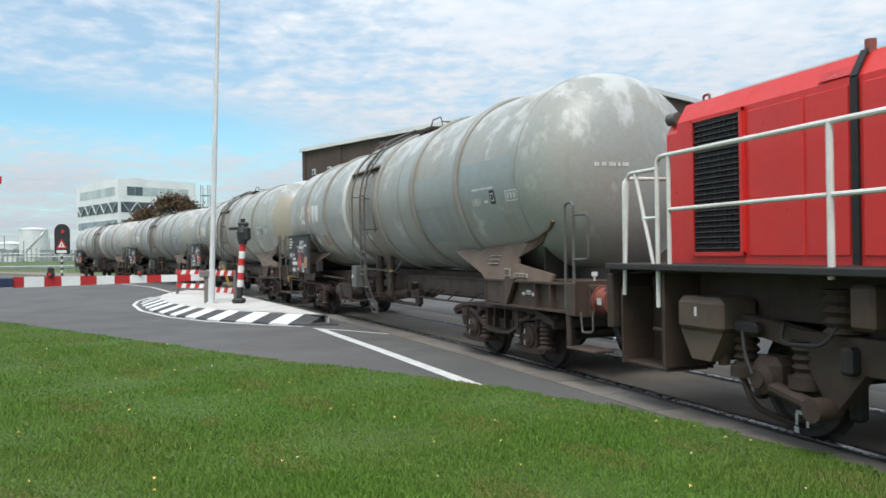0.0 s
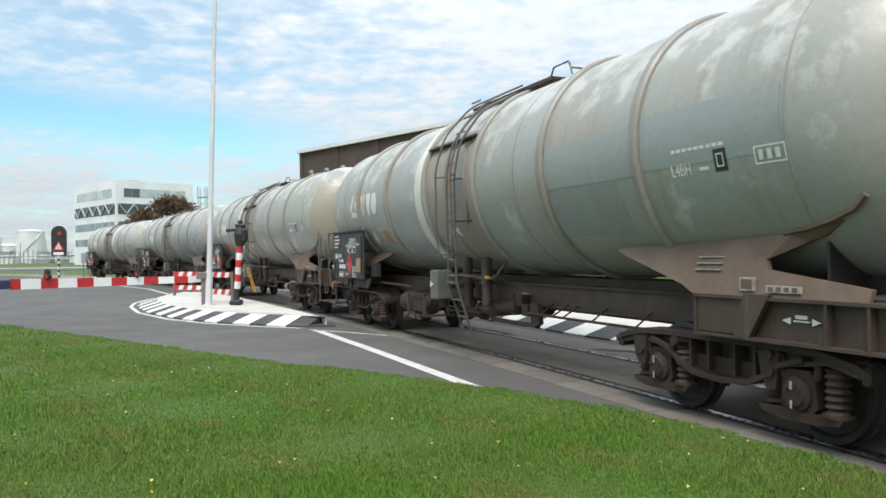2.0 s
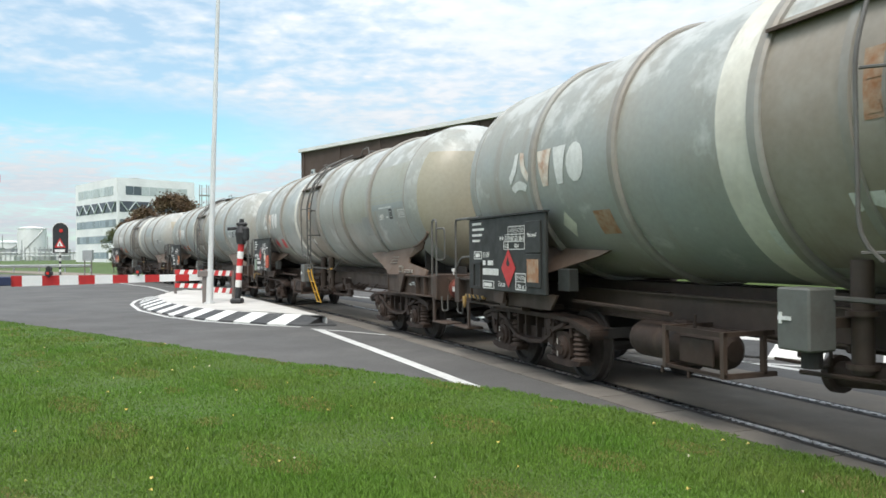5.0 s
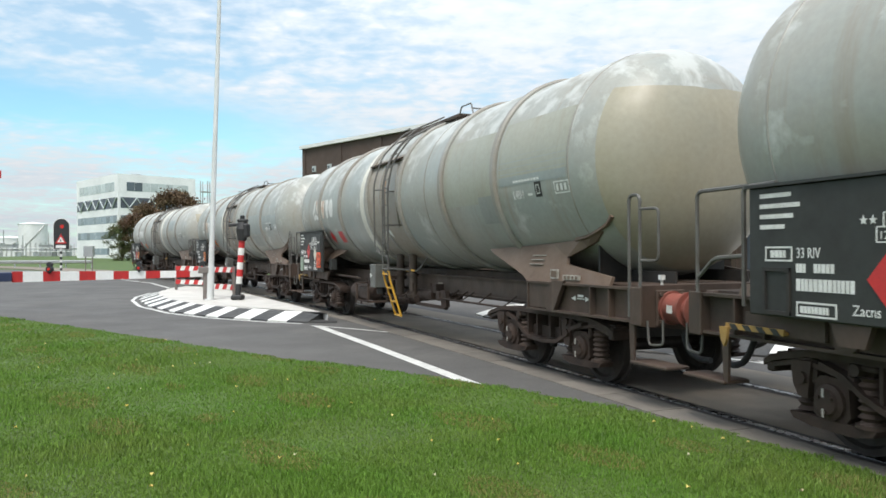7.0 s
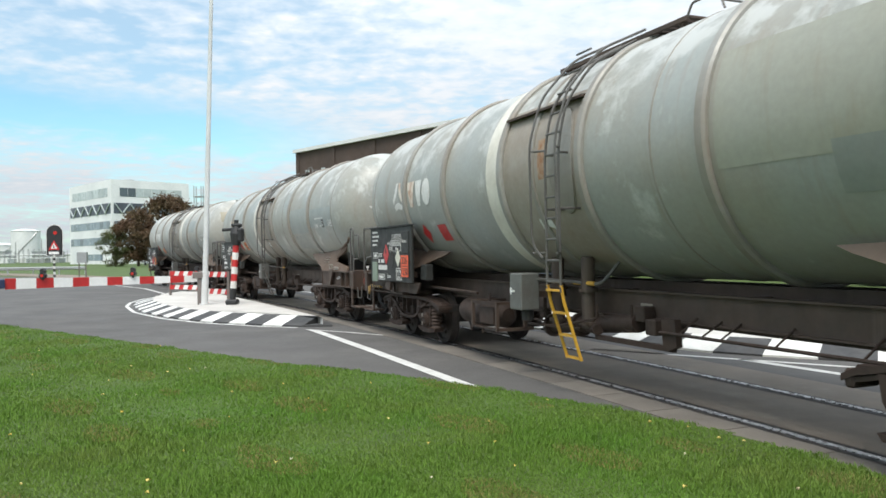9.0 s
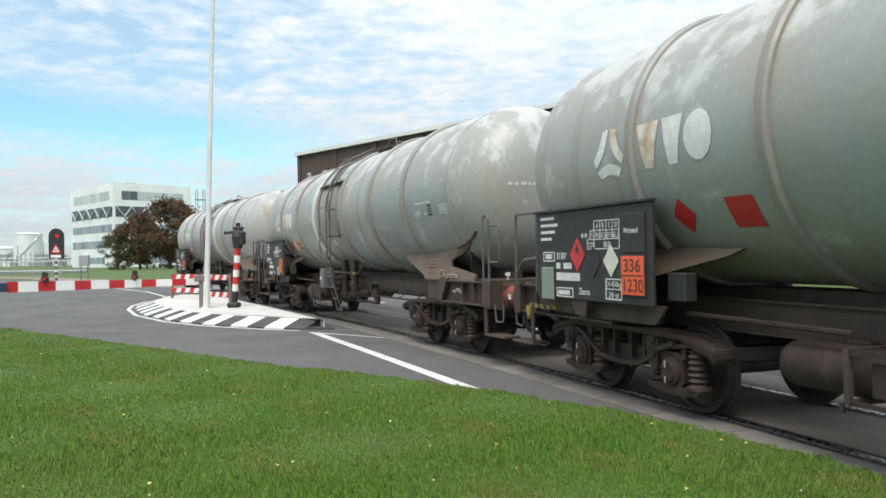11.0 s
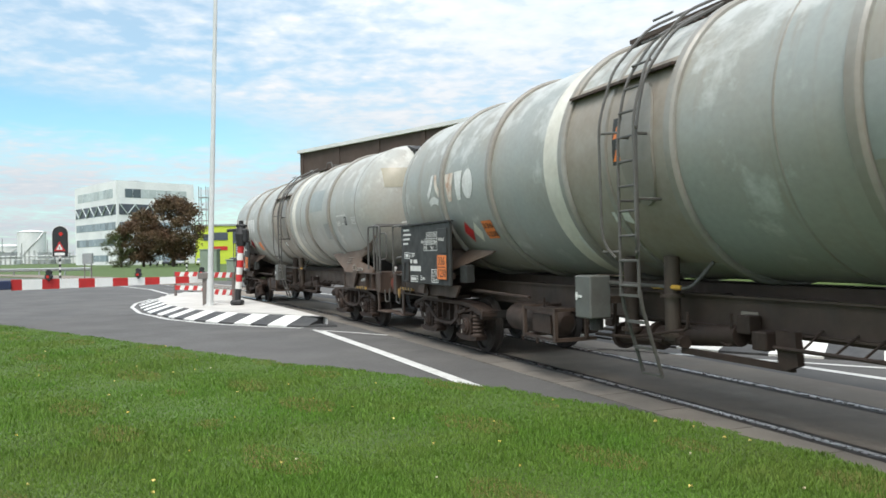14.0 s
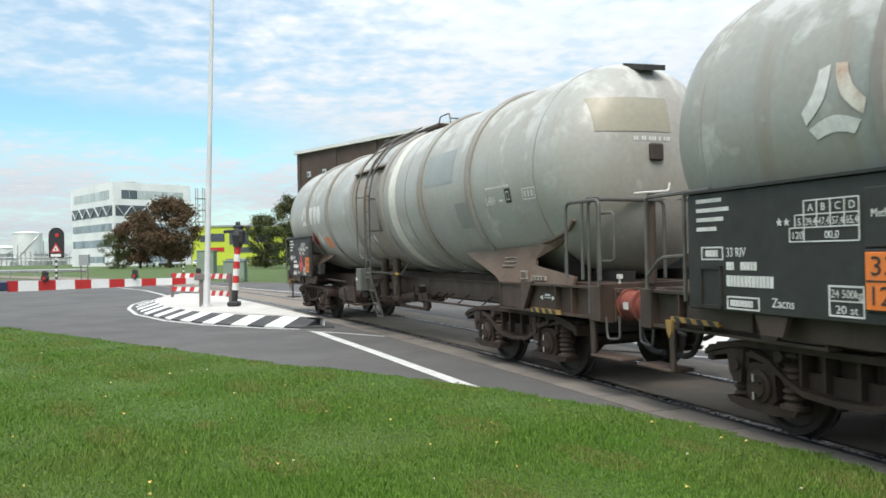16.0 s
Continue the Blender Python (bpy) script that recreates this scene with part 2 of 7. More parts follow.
RUST = mat("rust_patch", (0.30, 0.13, 0.055), 0.8, 0, (0.42, 0.33, 0.24), 7, 1.0, 30, 0.1)
BOX_GREY = mat("cabinet_grey", (0.125, 0.13, 0.12), 0.5, 0, (0.10, 0.095, 0.085), 4, 0.8, 30, 0.02)
LOCO_RED = mat("loco_red", (0.66, 0.032, 0.026), 0.38, 0, (0.55, 0.03, 0.026), 1.2, 0.8, 16, 0.01, streak=(0.40, 0.035, 0.03), streak_lo=0.66)
RAIL_WHITE = mat("handrail_white", (0.72, 0.71, 0.67), 0.45, 0, (0.55, 0.52, 0.47), 4, 0.7, 30, 0.02)
LOCO_FRAME = mat("loco_frame", (0.066, 0.041, 0.028), 0.75, 0, (0.030, 0.018, 0.012), 2, 0.9, 22, 0.1)
SAND_BOX = mat("loco_sandbox", (0.115, 0.077, 0.053), 0.7, 0, (0.055, 0.042, 0.031), 2, 0.9, 22, 0.06)
LOUVRE = mat("louvre_black", (0.012, 0.011, 0.011), 0.5, 0.1, (0.02, 0.017, 0.016), 5, 0.8, 30)
LAMP_RED = mat("lamp_red", (0.5, 0.02, 0.014), 0.4, emit=0.12)
LENS_OFF = mat("lens_dark_red", (0.10, 0.008, 0.008), 0.15)
ASPHALT = mat("asphalt", (0.104, 0.099, 0.094), 0.85, 0, (0.080, 0.077, 0.074), 0.35, 1.0, 90, 0.25, streak=(0.132, 0.125, 0.116), streak_scale=(0.5, 0.5, 0.5), streak_lo=0.52)
PATCH = mat("asphalt_worn", (0.235, 0.195, 0.155), 0.85, 0, (0.165, 0.14, 0.115), 0.8, 1.0, 60, 0.25, streak=(0.32, 0.275, 0.22), streak_scale=(0.8, 0.8, 0.8), streak_lo=0.56)
STRIP = mat("concrete_strip", (0.185, 0.166, 0.142), 0.85, 0, (0.14, 0.124, 0.107), 1.2, 1.0, 50, 0.2, spread=0.10)
ISLAND = mat("island_paving", (0.58, 0.56, 0.525), 0.85, 0, (0.47, 0.45, 0.42), 1.3, 0.9, 40, 0.15)
KERB_WHITE = mat("kerb_white", (0.78, 0.78, 0.75), 0.7, 0, (0.62, 0.61, 0.57), 2.5, 0.9, 35, 0.1)
KERB_BLACK = mat("kerb_black", (0.045, 0.046, 0.048), 0.75, 0, (0.075, 0.073, 0.07), 2.5, 0.9, 35, 0.15)
LINE = mat("road_paint", (0.66, 0.66, 0.63), 0.7, 0, (0.48, 0.47, 0.45), 3.0, 0.9, 50, 0.1)
LINE_WORN = mat("road_paint_worn", (0.34, 0.34, 0.33), 0.8, 0, (0.14, 0.14, 0.14), 3.0, 1.0, 50, 0.1)
TURF = mat("turf", (0.068, 0.122, 0.021), 0.9, 0, (0.06, 0.085, 0.022), 0.5, 1.0, 30, 0.3, streak=(0.10, 0.085, 0.04), streak_scale=(0.7, 0.7, 0.7), streak_lo=0.60)
BLADE = mat("grass_blade", (0.098, 0.208, 0.024), 0.55, 0, (0.138, 0.204, 0.038), 0.55, 1.0, 3, 0, island=0.35, spec=0.25)
DRY = mat("dry_blade", (0.26, 0.21, 0.085), 0.7, 0, (0.20, 0.2, 0.06), 0.8, 1.0, 3, 0, island=0.3, spec=0.2)
FALLEN = mat("fallen_leaf", (0.75, 0.48, 0.06), 0.6, 0, (0.7, 0.6, 0.25), 0.6, 1.0, 20)
FALLEN_PALE = mat("fallen_leaf_pale", (0.72, 0.66, 0.52), 0.6, 0, (0.6, 0.5, 0.3), 0.6, 1.0, 20)
BARK = mat("bark", (0.10, 0.075, 0.055), 0.85, 0, (0.06, 0.045, 0.035), 3, 0.9, 20, 0.4)
LEAF_DARK = mat("leaf_bronze", (0.098, 0.075, 0.036), 0.6, 0, (0.12, 0.06, 0.036), 0.25, 1.0, 2, 0, island=0.45, spec=0.3)
LEAF_GREEN = mat("leaf_green", (0.072, 0.098, 0.03), 0.6, 0, (0.09, 0.085, 0.034), 0.25, 1.0, 2, 0, island=0.45, spec=0.3)
OFFICE = mat("office_cladding", (0.84, 0.85, 0.85), 0.55, 0, (0.66, 0.67, 0.68), 0.15, 0.7, 3)
GLASS = mat("window_glass", (0.09, 0.12, 0.14), 0.12, 0, (0.10, 0.12, 0.135), 0.15, 0.9, 1.5, spread=0.3)
GLASS_PALE = mat("window_blind", (0.52, 0.57, 0.57), 0.3, 0, (0.42, 0.48, 0.49), 0.2, 0.9, 1.5, spread=0.15)
GLASS_ROW = mat("ribbon_window", (0.20, 0.25, 0.29), 0.2, 0, (0.27, 0.32, 0.35), 0.2, 0.9, 1.5, spread=0.35)
ARM_WHITE = mat("barrier_white", (0.86, 0.86, 0.84), 0.5, 0, (0.78, 0.78, 0.75), 3, 0.6, 30)
OFFICE_DARK = mat("office_recess", (0.085, 0.10, 0.125), 0.4, 0, (0.06, 0.07, 0.09), 0.3, 0.9, 3)
BRICKWORK = mat("brown_brick", (0.085, 0.058, 0.046), 0.85, 0, (0.065, 0.046, 0.038), 0.5, 0.9, 6, 0.2)
COPING = mat("roof_edge_white", (0.72, 0.72, 0.70), 0.6, 0, (0.6, 0.6, 0.58), 0.4, 0.6, 5)
LIME = mat("lime_cladding", (0.56, 0.66, 0.055), 0.55, 0, (0.48, 0.58, 0.06), 0.3, 0.7, 3)
STORE_WHITE = mat("storage_white", (0.74, 0.75, 0.75), 0.5, 0, (0.62, 0.63, 0.63), 0.2, 0.8, 2)
CAB_GREEN = mat("utility_cabinet", (0.23, 0.29, 0.225), 0.6, 0, (0.19, 0.23, 0.18), 1, 0.8, 8)
GALV = mat("galvanised", (0.42, 0.43, 0.43), 0.45, 0.5, (0.33, 0.33, 0.33), 2, 0.8, 15, 0.02)
POLE = mat("pole_paint", (0.66, 0.67, 0.66), 0.45, 0, (0.55, 0.56, 0.55), 1.2, 0.8, 20, 0.02)
POST_GREY = mat("post_steel", (0.19, 0.165, 0.15), 0.6, 0.1, (0.14, 0.12, 0.11), 2, 0.8, 20, 0.03)
SIGNAL_BLACK = mat("signal_black", (0.018, 0.018, 0.019), 0.55, 0, (0.03, 0.03, 0.03), 3, 0.8, 20)
CAR_WHITE = mat("car_white", (0.66, 0.67, 0.68), 0.25, 0, (0.6, 0.6, 0.6), 1, 0.5, 10)
CAR_DARK = mat("car_dark", (0.05, 0.055, 0.065), 0.25, 0.2, (0.04, 0.04, 0.05), 1, 0.5, 10)
CAR_SILVER = mat("car_silver", (0.36, 0.37, 0.39), 0.3, 0.4, (0.3, 0.3, 0.32), 1, 0.5, 10)
TYRE = mat("tyre", (0.02, 0.02, 0.02), 0.8)
BLUE_BOX = mat("drive_blue", (0.028, 0.04, 0.10), 0.5, 0, (0.02, 0.03, 0.07), 2, 0.7, 20)

# ---- mesh helpers ----


def finish(name, bm, material, parent=None, label="", smooth=False, mats=()):
    me = bpy.data.meshes.new(name)
    bmesh.ops.recalc_face_normals(bm, faces=bm.faces)
    if smooth:
        for f in bm.faces:
            f.smooth = True
        for e in bm.edges:
            if len(e.link_faces) == 2 and e.calc_face_angle(0) > 0.6:
                e.smooth = False
    bm.to_mesh(me)
    bm.free()
    for q in (material, *mats):
        me.materials.append(q)
    ob = new(name, me)
    if parent is not None:
        ob.parent = parent
    if label:
        ob["label"] = label
    return ob


def part(name, bm, material, parent, label="", smooth=False, mats=()):
    return finish(name, bm, material, parent, label, smooth, mats)


def box(bm, c, size, rot=None, bevel=0.0, mi=0):
    m = Matrix.Translation(c) @ (rot or Matrix()) @ Matrix.Diagonal((*size, 1))
    r = bmesh.ops.create_cube(bm, size=1.0, matrix=m)
    vs = r["verts"]
    fs = list({f for v in vs for f in v.link_faces})
    for f in fs:
        f.material_index = mi
    if bevel:
        es = list({e for v in vs for e in v.link_edges})
        bmesh.ops.bevel(bm, geom=es, offset=bevel, segments=1, affect="EDGES", profile=0.5)
    return bm


def rod(bm, a, b, r, seg=8, r2=None, mi=0):
    a, b = Vector(a), Vector(b)
    d = b - a
    m = Matrix.Translation((a + b) / 2) @ d.to_track_quat("Z", "Y").to_matrix().to_4x4()
    k = bmesh.ops.create_cone(bm, cap_ends=True, segments=seg, radius1=r, radius2=r if r2 is None else r2, depth=d.length, matrix=m)
    for f in {f for v in k["verts"] for f in v.link_faces}:
        f.material_index = mi
    return bm


def tube(bm, pts, r, seg=8):
    for a, b in zip(pts, pts[1:]):
        rod(bm, a, b, r, seg)
    for p in pts[1:-1]:
        bmesh.ops.create_uvsphere(bm, u_segments=seg, v_segments=5, radius=r, matrix=Matrix.Translation(p))
    return bm


def bend(pts, rad=0.08, n=4):
    """Rounds the corners of a polyline."""
    pts = [Vector(p) for p in pts]
    out = [pts[0]]
    for a, b, c in zip(pts, pts[1:], pts[2:]):
        p, q = b + (a - b).normalized() * rad, b + (c - b).normalized() * rad
        for i in range(n + 1):
            k = i / n
            out.append((1 - k) ** 2 * p + 2 * k * (1 - k) * b + k * k * q)
    return out + [pts[-1]]


def prism(bm, pts, off, mi=0):
    """A polygon given by 3D points, thickened by the vector off."""
    a = [bm.verts.new(p) for p in pts]
    b = [bm.verts.new(Vector(p) + Vector(off)) for p in pts]
    fs = [bm.faces.new(a), bm.faces.new(b[::-1])]
    n = len(pts)
    for i in range(n):
        fs.append(bm.faces.new((a[i], b[i], b[(i + 1) % n], a[(i + 1) % n])))
    for f in fs:
        f.material_index = mi
    return bm


def lathe(bm, prof, axis="X", seg=32, centre=(0, 0, 0), mi=0):
    """Turns a profile of (along, radius) about an axis."""
    c = Vector(centre)
    rings = []
    for a, r in prof:
        row = []
        if r < 1e-5:
            p = {"X": (a, 0, 0), "Y": (0, a, 0), "Z": (0, 0, a)}[axis]
            row = [bm.verts.new(c + Vector(p))]
        else:
            for i in range(seg):
                t = 2 * math.pi * i / seg
                u, v = r * math.cos(t), r * math.sin(t)
                p = {"X": (a, u, v), "Y": (v, a, u), "Z": (u, v, a)}[axis]
                row.append(bm.verts.new(c + Vector(p)))
        rings.append(row)
    for p, q in zip(rings, rings[1:]):
        for i in range(seg):
            j = (i + 1) % seg
            if len(p) == 1 and len(q) == 1:
                continue
            if len(p) == 1:
                f = bm.faces.new((p[0], q[i], q[j]))
            elif len(q) == 1:
                f = bm.faces.new((p[i], q[0], p[j]))
            else:
                f = bm.faces.new((p[i], q[i], q[j], p[j]))
            f.material_index = mi
    return bm


def words(name, text, size, material, parent, origin, right, upward, label="", align="LEFT", width=None):
    """Flat lettering as a mesh."""
    cu = bpy.data.curves.new(name, "FONT")
    cu.body, cu.size, cu.align_x, cu.extrude, cu.resolution_u = text, size, align, 0.001, 3
    tmp = bpy.data.objects.new(name, cu)
    scene.collection.objects.link(tmp)
    bpy.context.view_layer.update()
    me = bpy.data.meshes.new_from_object(tmp.evaluated_get(bpy.context.evaluated_depsgraph_get()))
    bpy.data.objects.remove(tmp)
    r, u = Vector(right).normalized(), Vector(upward).normalized()
    n = r.cross(u)
    m = Matrix((r, u, n)).transposed().to_4x4()
    m.translation = origin
    k = 1.0
    if width:
        xs = [v.co.x for v in me.vertices]
        k = width / max(1e-6, max(xs) - min(xs))
    me.transform(m @ Matrix.Diagonal((k, 1, 1, 1)))
    me.materials.append(material)
    me.name = name
    ob = new(name, me)
    ob.parent = parent
    if label:
        ob["label"] = label
    return ob


def empty(name, label, category, group="", kind=""):
    e = new(name)
    e.empty_display_size = 0.3
    return tagged(e, label, category, group, kind)

# ---- ground, road, track ----


def sheet(name, pts, z, material, label, category, thick=0.0):
    bm = bmesh.new()
    vs = [bm.verts.new((p[0], p[1], z)) for p in pts]
    f = bm.faces.new(vs)
    if f.normal.z < 0:
        f.normal_flip()
    if thick:
        prism(bm, [(p[0], p[1], z - thick) for p in pts], (0, 0, thick - 0.001))
    bmesh.ops.triangulate(bm, faces=bm.faces)
    me = bpy.data.meshes.new(name)
    bm.normal_update()
    bm.to_mesh(me)
    bm.free()
    me.materials.append(material)
    return tagged(new(name, me), label, category, kind="structure")


sheet("ground", [(-2500, -2500), (2500, -2500), (2500, 2500), (-2500, 2500)], -0.06, TURF, "flat grassland with short green turf reaching the horizon", "ground")
# edge of the near lawn, from far to near
LAWN = [(-60, 63), (-30, 37), (-16, 24.2), (-11.6, 20.3), (-9.1, 18.1), (-5.2, 14.6), (-2.6, 12.2), (-0.7, 10.8), (0.8, 9.4), (2.0, 8.05), (2.7, 6.9), (3.4, 5.4), (4.3, 2.6), (5.4, -1.4), (7.2, -9.0), (9.0, -17)]
road_pts = LAWN + [(9.6, -40), (60, -40), (60, 20), (30, 24), (12, 32), (0, 42), (-12.9, 52.5), (-42.5, 75), (-130, 142), (-160, 142)]
sheet("road", road_pts, -0.004, ASPHALT, "weathered grey asphalt road crossing the railway", "road", 0.05)
lawn_pts = LAWN[::-1] + [(-60, -20), (-60, -40), (9, -40)][:2] + []
sheet("lawn", [(9.0, -30)] + LAWN[::-1] + [(-90, 63), (-90, -30)], 0.012, TURF, "near lawn of short green grass beside the road", "lawn", 0.06)


def ribbon(name, s0, s1, v0, v1, z, material, label, category, step=1.0, h=0.0):
    bm = bmesh.new()
    n = max(2, int(abs(s1 - s0) / step))
    rows = []
    for i in range(n + 1):
        s = s0 + (s1 - s0) * i / n
        rows.append([bm.verts.new(track(s, v0, z)), bm.verts.new(track(s, v1, z)), bm.verts.new(track(s, v1, z - h)), bm.verts.new(track(s, v0, z - h))] if h else
                    [bm.verts.new(track(s, v0, z)), bm.verts.new(track(s, v1, z))])
    for p, q in zip(rows, rows[1:]):
        k = len(p)
        for i in range(k if h else 1):
            bm.faces.new((p[i], p[(i + 1) % k], q[(i + 1) % k], q[i]))
    return tagged(finish(name, bm, material), label, category, kind="structure")


ribbon("pavement_track", -40, 60, 0.62, -0.62, 0.006, PATCH, "worn brownish asphalt filling between the rails", "track bed")
ribbon("pavement_track_side", -40, 60, -0.86, -1.7, 0.004, PATCH, "worn asphalt strip beside the rail", "track bed")
for nm, v in (("rail_near", 0.755), ("rail_far", -0.755)):
    ribbon(nm, -40, 135, v + 0.036, v - 0.036, 0.016, TREAD, "polished steel running rail set flush in the road", "rail", h=0.15)
    ribbon("groove_" + nm, -40, 60, v + 0.10, v - 0.11, 0.0085, DARK_STEEL, "dark flange groove along the rail", "rail groove")
# concrete edge blocks along the near rail
for i in range(56):
    s = -12 + i
    bm = bmesh.new()
    a, b, c, d_ = track(s + 0.012, 0.87, 0.0), track(s + 0.988, 0.87, 0.0), track(s + 0.988, 1.34, 0.0), track(s + 0.012, 1.34, 0.0)
    prism(bm, [p + Vector((0, 0, -0.06)) for p in (a, b, c, d_)], (0, 0, 0.068))
    if i == 0:
        strip = tagged(empty("pavement_strip", "pale concrete edge blocks along the near rail", "edging", kind="structure"))
    part("block", bm, STRIP, strip)
ribbon("ballast", 60, 135, 1.9, -1.9, 0.02, PATCH, "brown ballast bed of the far track", "ballast", h=0.08)


def line(name, pts, w, material, label, z=0.004):
    bm = bmesh.new()
    pts = [Vector((p[0], p[1], 0)) for p in pts]
    left, right = [], []
    for i, p in enumerate(pts):
        d = (pts[min(i + 1, len(pts) - 1)] - pts[max(i - 1, 0)]).normalized()
        n = Vector((-d.y, d.x, 0)) * w / 2
        left.append(bm.verts.new((p.x + n.x, p.y + n.y, z)))
        right.append(bm.verts.new((p.x - n.x, p.y - n.y, z)))
    for i in range(len(pts) - 1):
        f = bm.faces.new((left[i], right[i], right[i + 1], left[i + 1]))
    bm.normal_update()
    for f in bm.faces:
        if f.normal.z < 0:
            f.normal_flip()
    me = bpy.data.meshes.new(name)
    bm.to_mesh(me)
    bm.free()
    me.materials.append(material)
    return tagged(new(name, me), label, "road marking", kind="structure")


line("road_line_edge", [(-2.85, 17.45), (-1.2, 13.6), (0.42, 9.7)], 0.19, LINE, "white painted edge line on asphalt")
line("road_line_thin", [(-3.0, 17.55), (-2.0, 16.8), (-1.15, 16.05)], 0.09, LINE, "thin white painted line on asphalt")
line("road_line_track_left", [(-26, 57), (-20.5, 48.5), (-15.7, 41.5), (-12.4, 35.2)], 0.16, LINE, "white line along the crossing")
line("road_line_track_right", [(-16, 50.5), (-10.9, 42.7), (-6.6, 36.1), (-2, 28)], 0.16, LINE, "white line along the far side of the crossing")
for i in range(6):
    line("road_line_dash", [(-27 + 2.9 * i, 50.6 - 2.1 * i), (-25.6 + 2.9 * i, 49.6 - 2.1 * i)], 0.18, LINE_WORN, "worn white lane dash on asphalt")
line("road_line_far_a", [(2.6, 13.25), (4.5, 11.8), (6.2, 10.5), (9, 8.6)], 0.12, LINE, "white line in front of the far island")
line("road_line_far_b", [(4.6, 11.75), (5.6, 9.7), (6.6, 7.3), (8.6, 1.0)], 0.17, LINE, "white edge line beyond the rails")
line("road_line_far_c", [(-1.5, 21.5), (0.4, 17.9), (1.4, 15.9)], 0.12, LINE_WORN, "worn white line beside the far rail")

# ---- traffic islands with striped kerbs ----


def island(name, outer, inner, top_pts, h, label, start=0):
    """outer: foot of the sloped kerb; inner: its top edge; as many points in both."""
    e = empty(name, label, "traffic island", kind="structure")
    bm = bmesh.new()
    prism(bm, [(p[0], p[1], -0.02) for p in top_pts], (0, 0, h + 0.02))
    part("paving", bm, ISLAND, e, "pale concrete paving")
    n = len(outer) - 1
    for i in range(n):
        bm = bmesh.new()
        a, b, c, d = outer[i], outer[i + 1], inner[i + 1], inner[i]

        def q(p, z):
            return Vector((p[0], p[1], z))
        lo = [bm.verts.new(q(a, 0.03)), bm.verts.new(q(b, 0.03))]
        base = [bm.verts.new(q(a, -0.03)), bm.verts.new(q(b, -0.03))]
        hi = [bm.verts.new(q(d, h + 0.012)), bm.verts.new(q(c, h + 0.012))]
        low = [bm.verts.new(q(d, -0.03)), bm.verts.new(q(c, -0.03))]
        for f in ((base[0], base[1], lo[1], lo[0]), (lo[0], lo[1], hi[1], hi[0]), (hi[0], hi[1], low[1], low[0]), (low[0], low[1], base[1], base[0]), (base[0], lo[0], hi[0], low[0]), (base[1], low[1], hi[1], lo[1])):
            bm.faces.new(f)
        part("kerb_stone", bm, KERB_BLACK if (i + start) % 2 else KERB_WHITE, e)
    return e


def resample(pts, step):
    pts = [Vector((*p, 0)) for p in pts]
    acc = [0.0]
    for a, b in zip(pts, pts[1:]):
        acc.append(acc[-1] + (b - a).length)
    n = max(2, round(acc[-1] / step))
    out = []
    for i in range(n + 1):
        t = acc[-1] * i / n
        out.append((float(np.interp(t, acc, [p.x for p in pts])), float(np.interp(t, acc, [p.y for p in pts]))))
    return out


def inset(pts, w):
    out = []
    for i, p in enumerate(pts):
        a, b = pts[max(i - 1, 0)], pts[min(i + 1, len(pts) - 1)]
        d = Vector((b[0] - a[0], b[1] - a[1])).normalized()
        out.append((p[0] - d.y * w, p[1] + d.x * w))
    return out


NEAR_FOOT = [(-11.6, 34.0), (-11.75, 31.5), (-11.3, 29.0), (-10.6, 26.9), (-9.2, 24.0), (-7.4, 21.4), (-5.9, 19.9), (-4.1, 18.65), (-3.2, 18.2)]
foot = resample([(-a, b) for a, b in NEAR_FOOT], 0.62)
foot = [(-a, b) for a, b in foot]
topline = inset(foot, 0.62)
back = [tuple(track(s, 1.85)[:2]) for s in (18.5, 22, 26, 30, 34)]
island("traffic_island", foot, topline, [p for p in topline if p[1] < 33.5] + back, 0.2, "near traffic island with black and white striped kerb", 1)
bm = bmesh.new()
prism(bm, [(-3.2, 18.2, -0.02), (-2.5, 18.15, -0.02), (-2.75, 19.1, -0.02), (-3.2, 19.0, -0.02)], (0, 0, 0.06))
tagged(finish("kerb_nose", bm, KERB_BLACK), "dark sloped nose stone of the island", "kerb", kind="structure")
line("road_line_island", inset(NEAR_FOOT, -0.22), 0.12, LINE, "white line round the island kerb")
FAR_FOOT = [(12.5, 7.6), (9.5, 9.4), (7.6, 10.5), (6.2, 11.25), (4.6, 12.35), (3.6, 13.6), (2.75, 15.3), (1.75, 17.8), (1.05, 19.3), (0.85, 20.3), (1.2, 21.3), (2.2, 22.2)]
ff = resample(FAR_FOOT, 0.78)
ft = inset(ff, -0.62)
island("traffic_island", ff, ft, ft + [(4, 28), (16, 18)], 0.2, "far traffic island with black and white striped kerb", 0)

# ---- tank wagons ----
TR, TZ = 1.45, 2.80


def tank_patch(bm, u0, u1, z0, z1, off=0.004, n=6, m=4, side=1):
    """A patch of the tank's skin between two stations and two heights on one side."""
    a0, a1 = math.asin(max(-1, min(1, (z0 - TZ) / TR))), math.asin(max(-1, min(1, (z1 - TZ) / TR)))
    g = [[bm.verts.new((u0 + (u1 - u0) * i / m, side * (TR + off) * math.cos(a0 + (a1 - a0) * j / n), TZ + (TR + off) * math.sin(a0 + (a1 - a0) * j / n))) for j in range(n + 1)] for i in range(m + 1)]
    for i in range(m):
        for j in range(n):
            bm.faces.new((g[i][j], g[i + 1][j], g[i + 1][j + 1], g[i][j + 1]))
    return bm


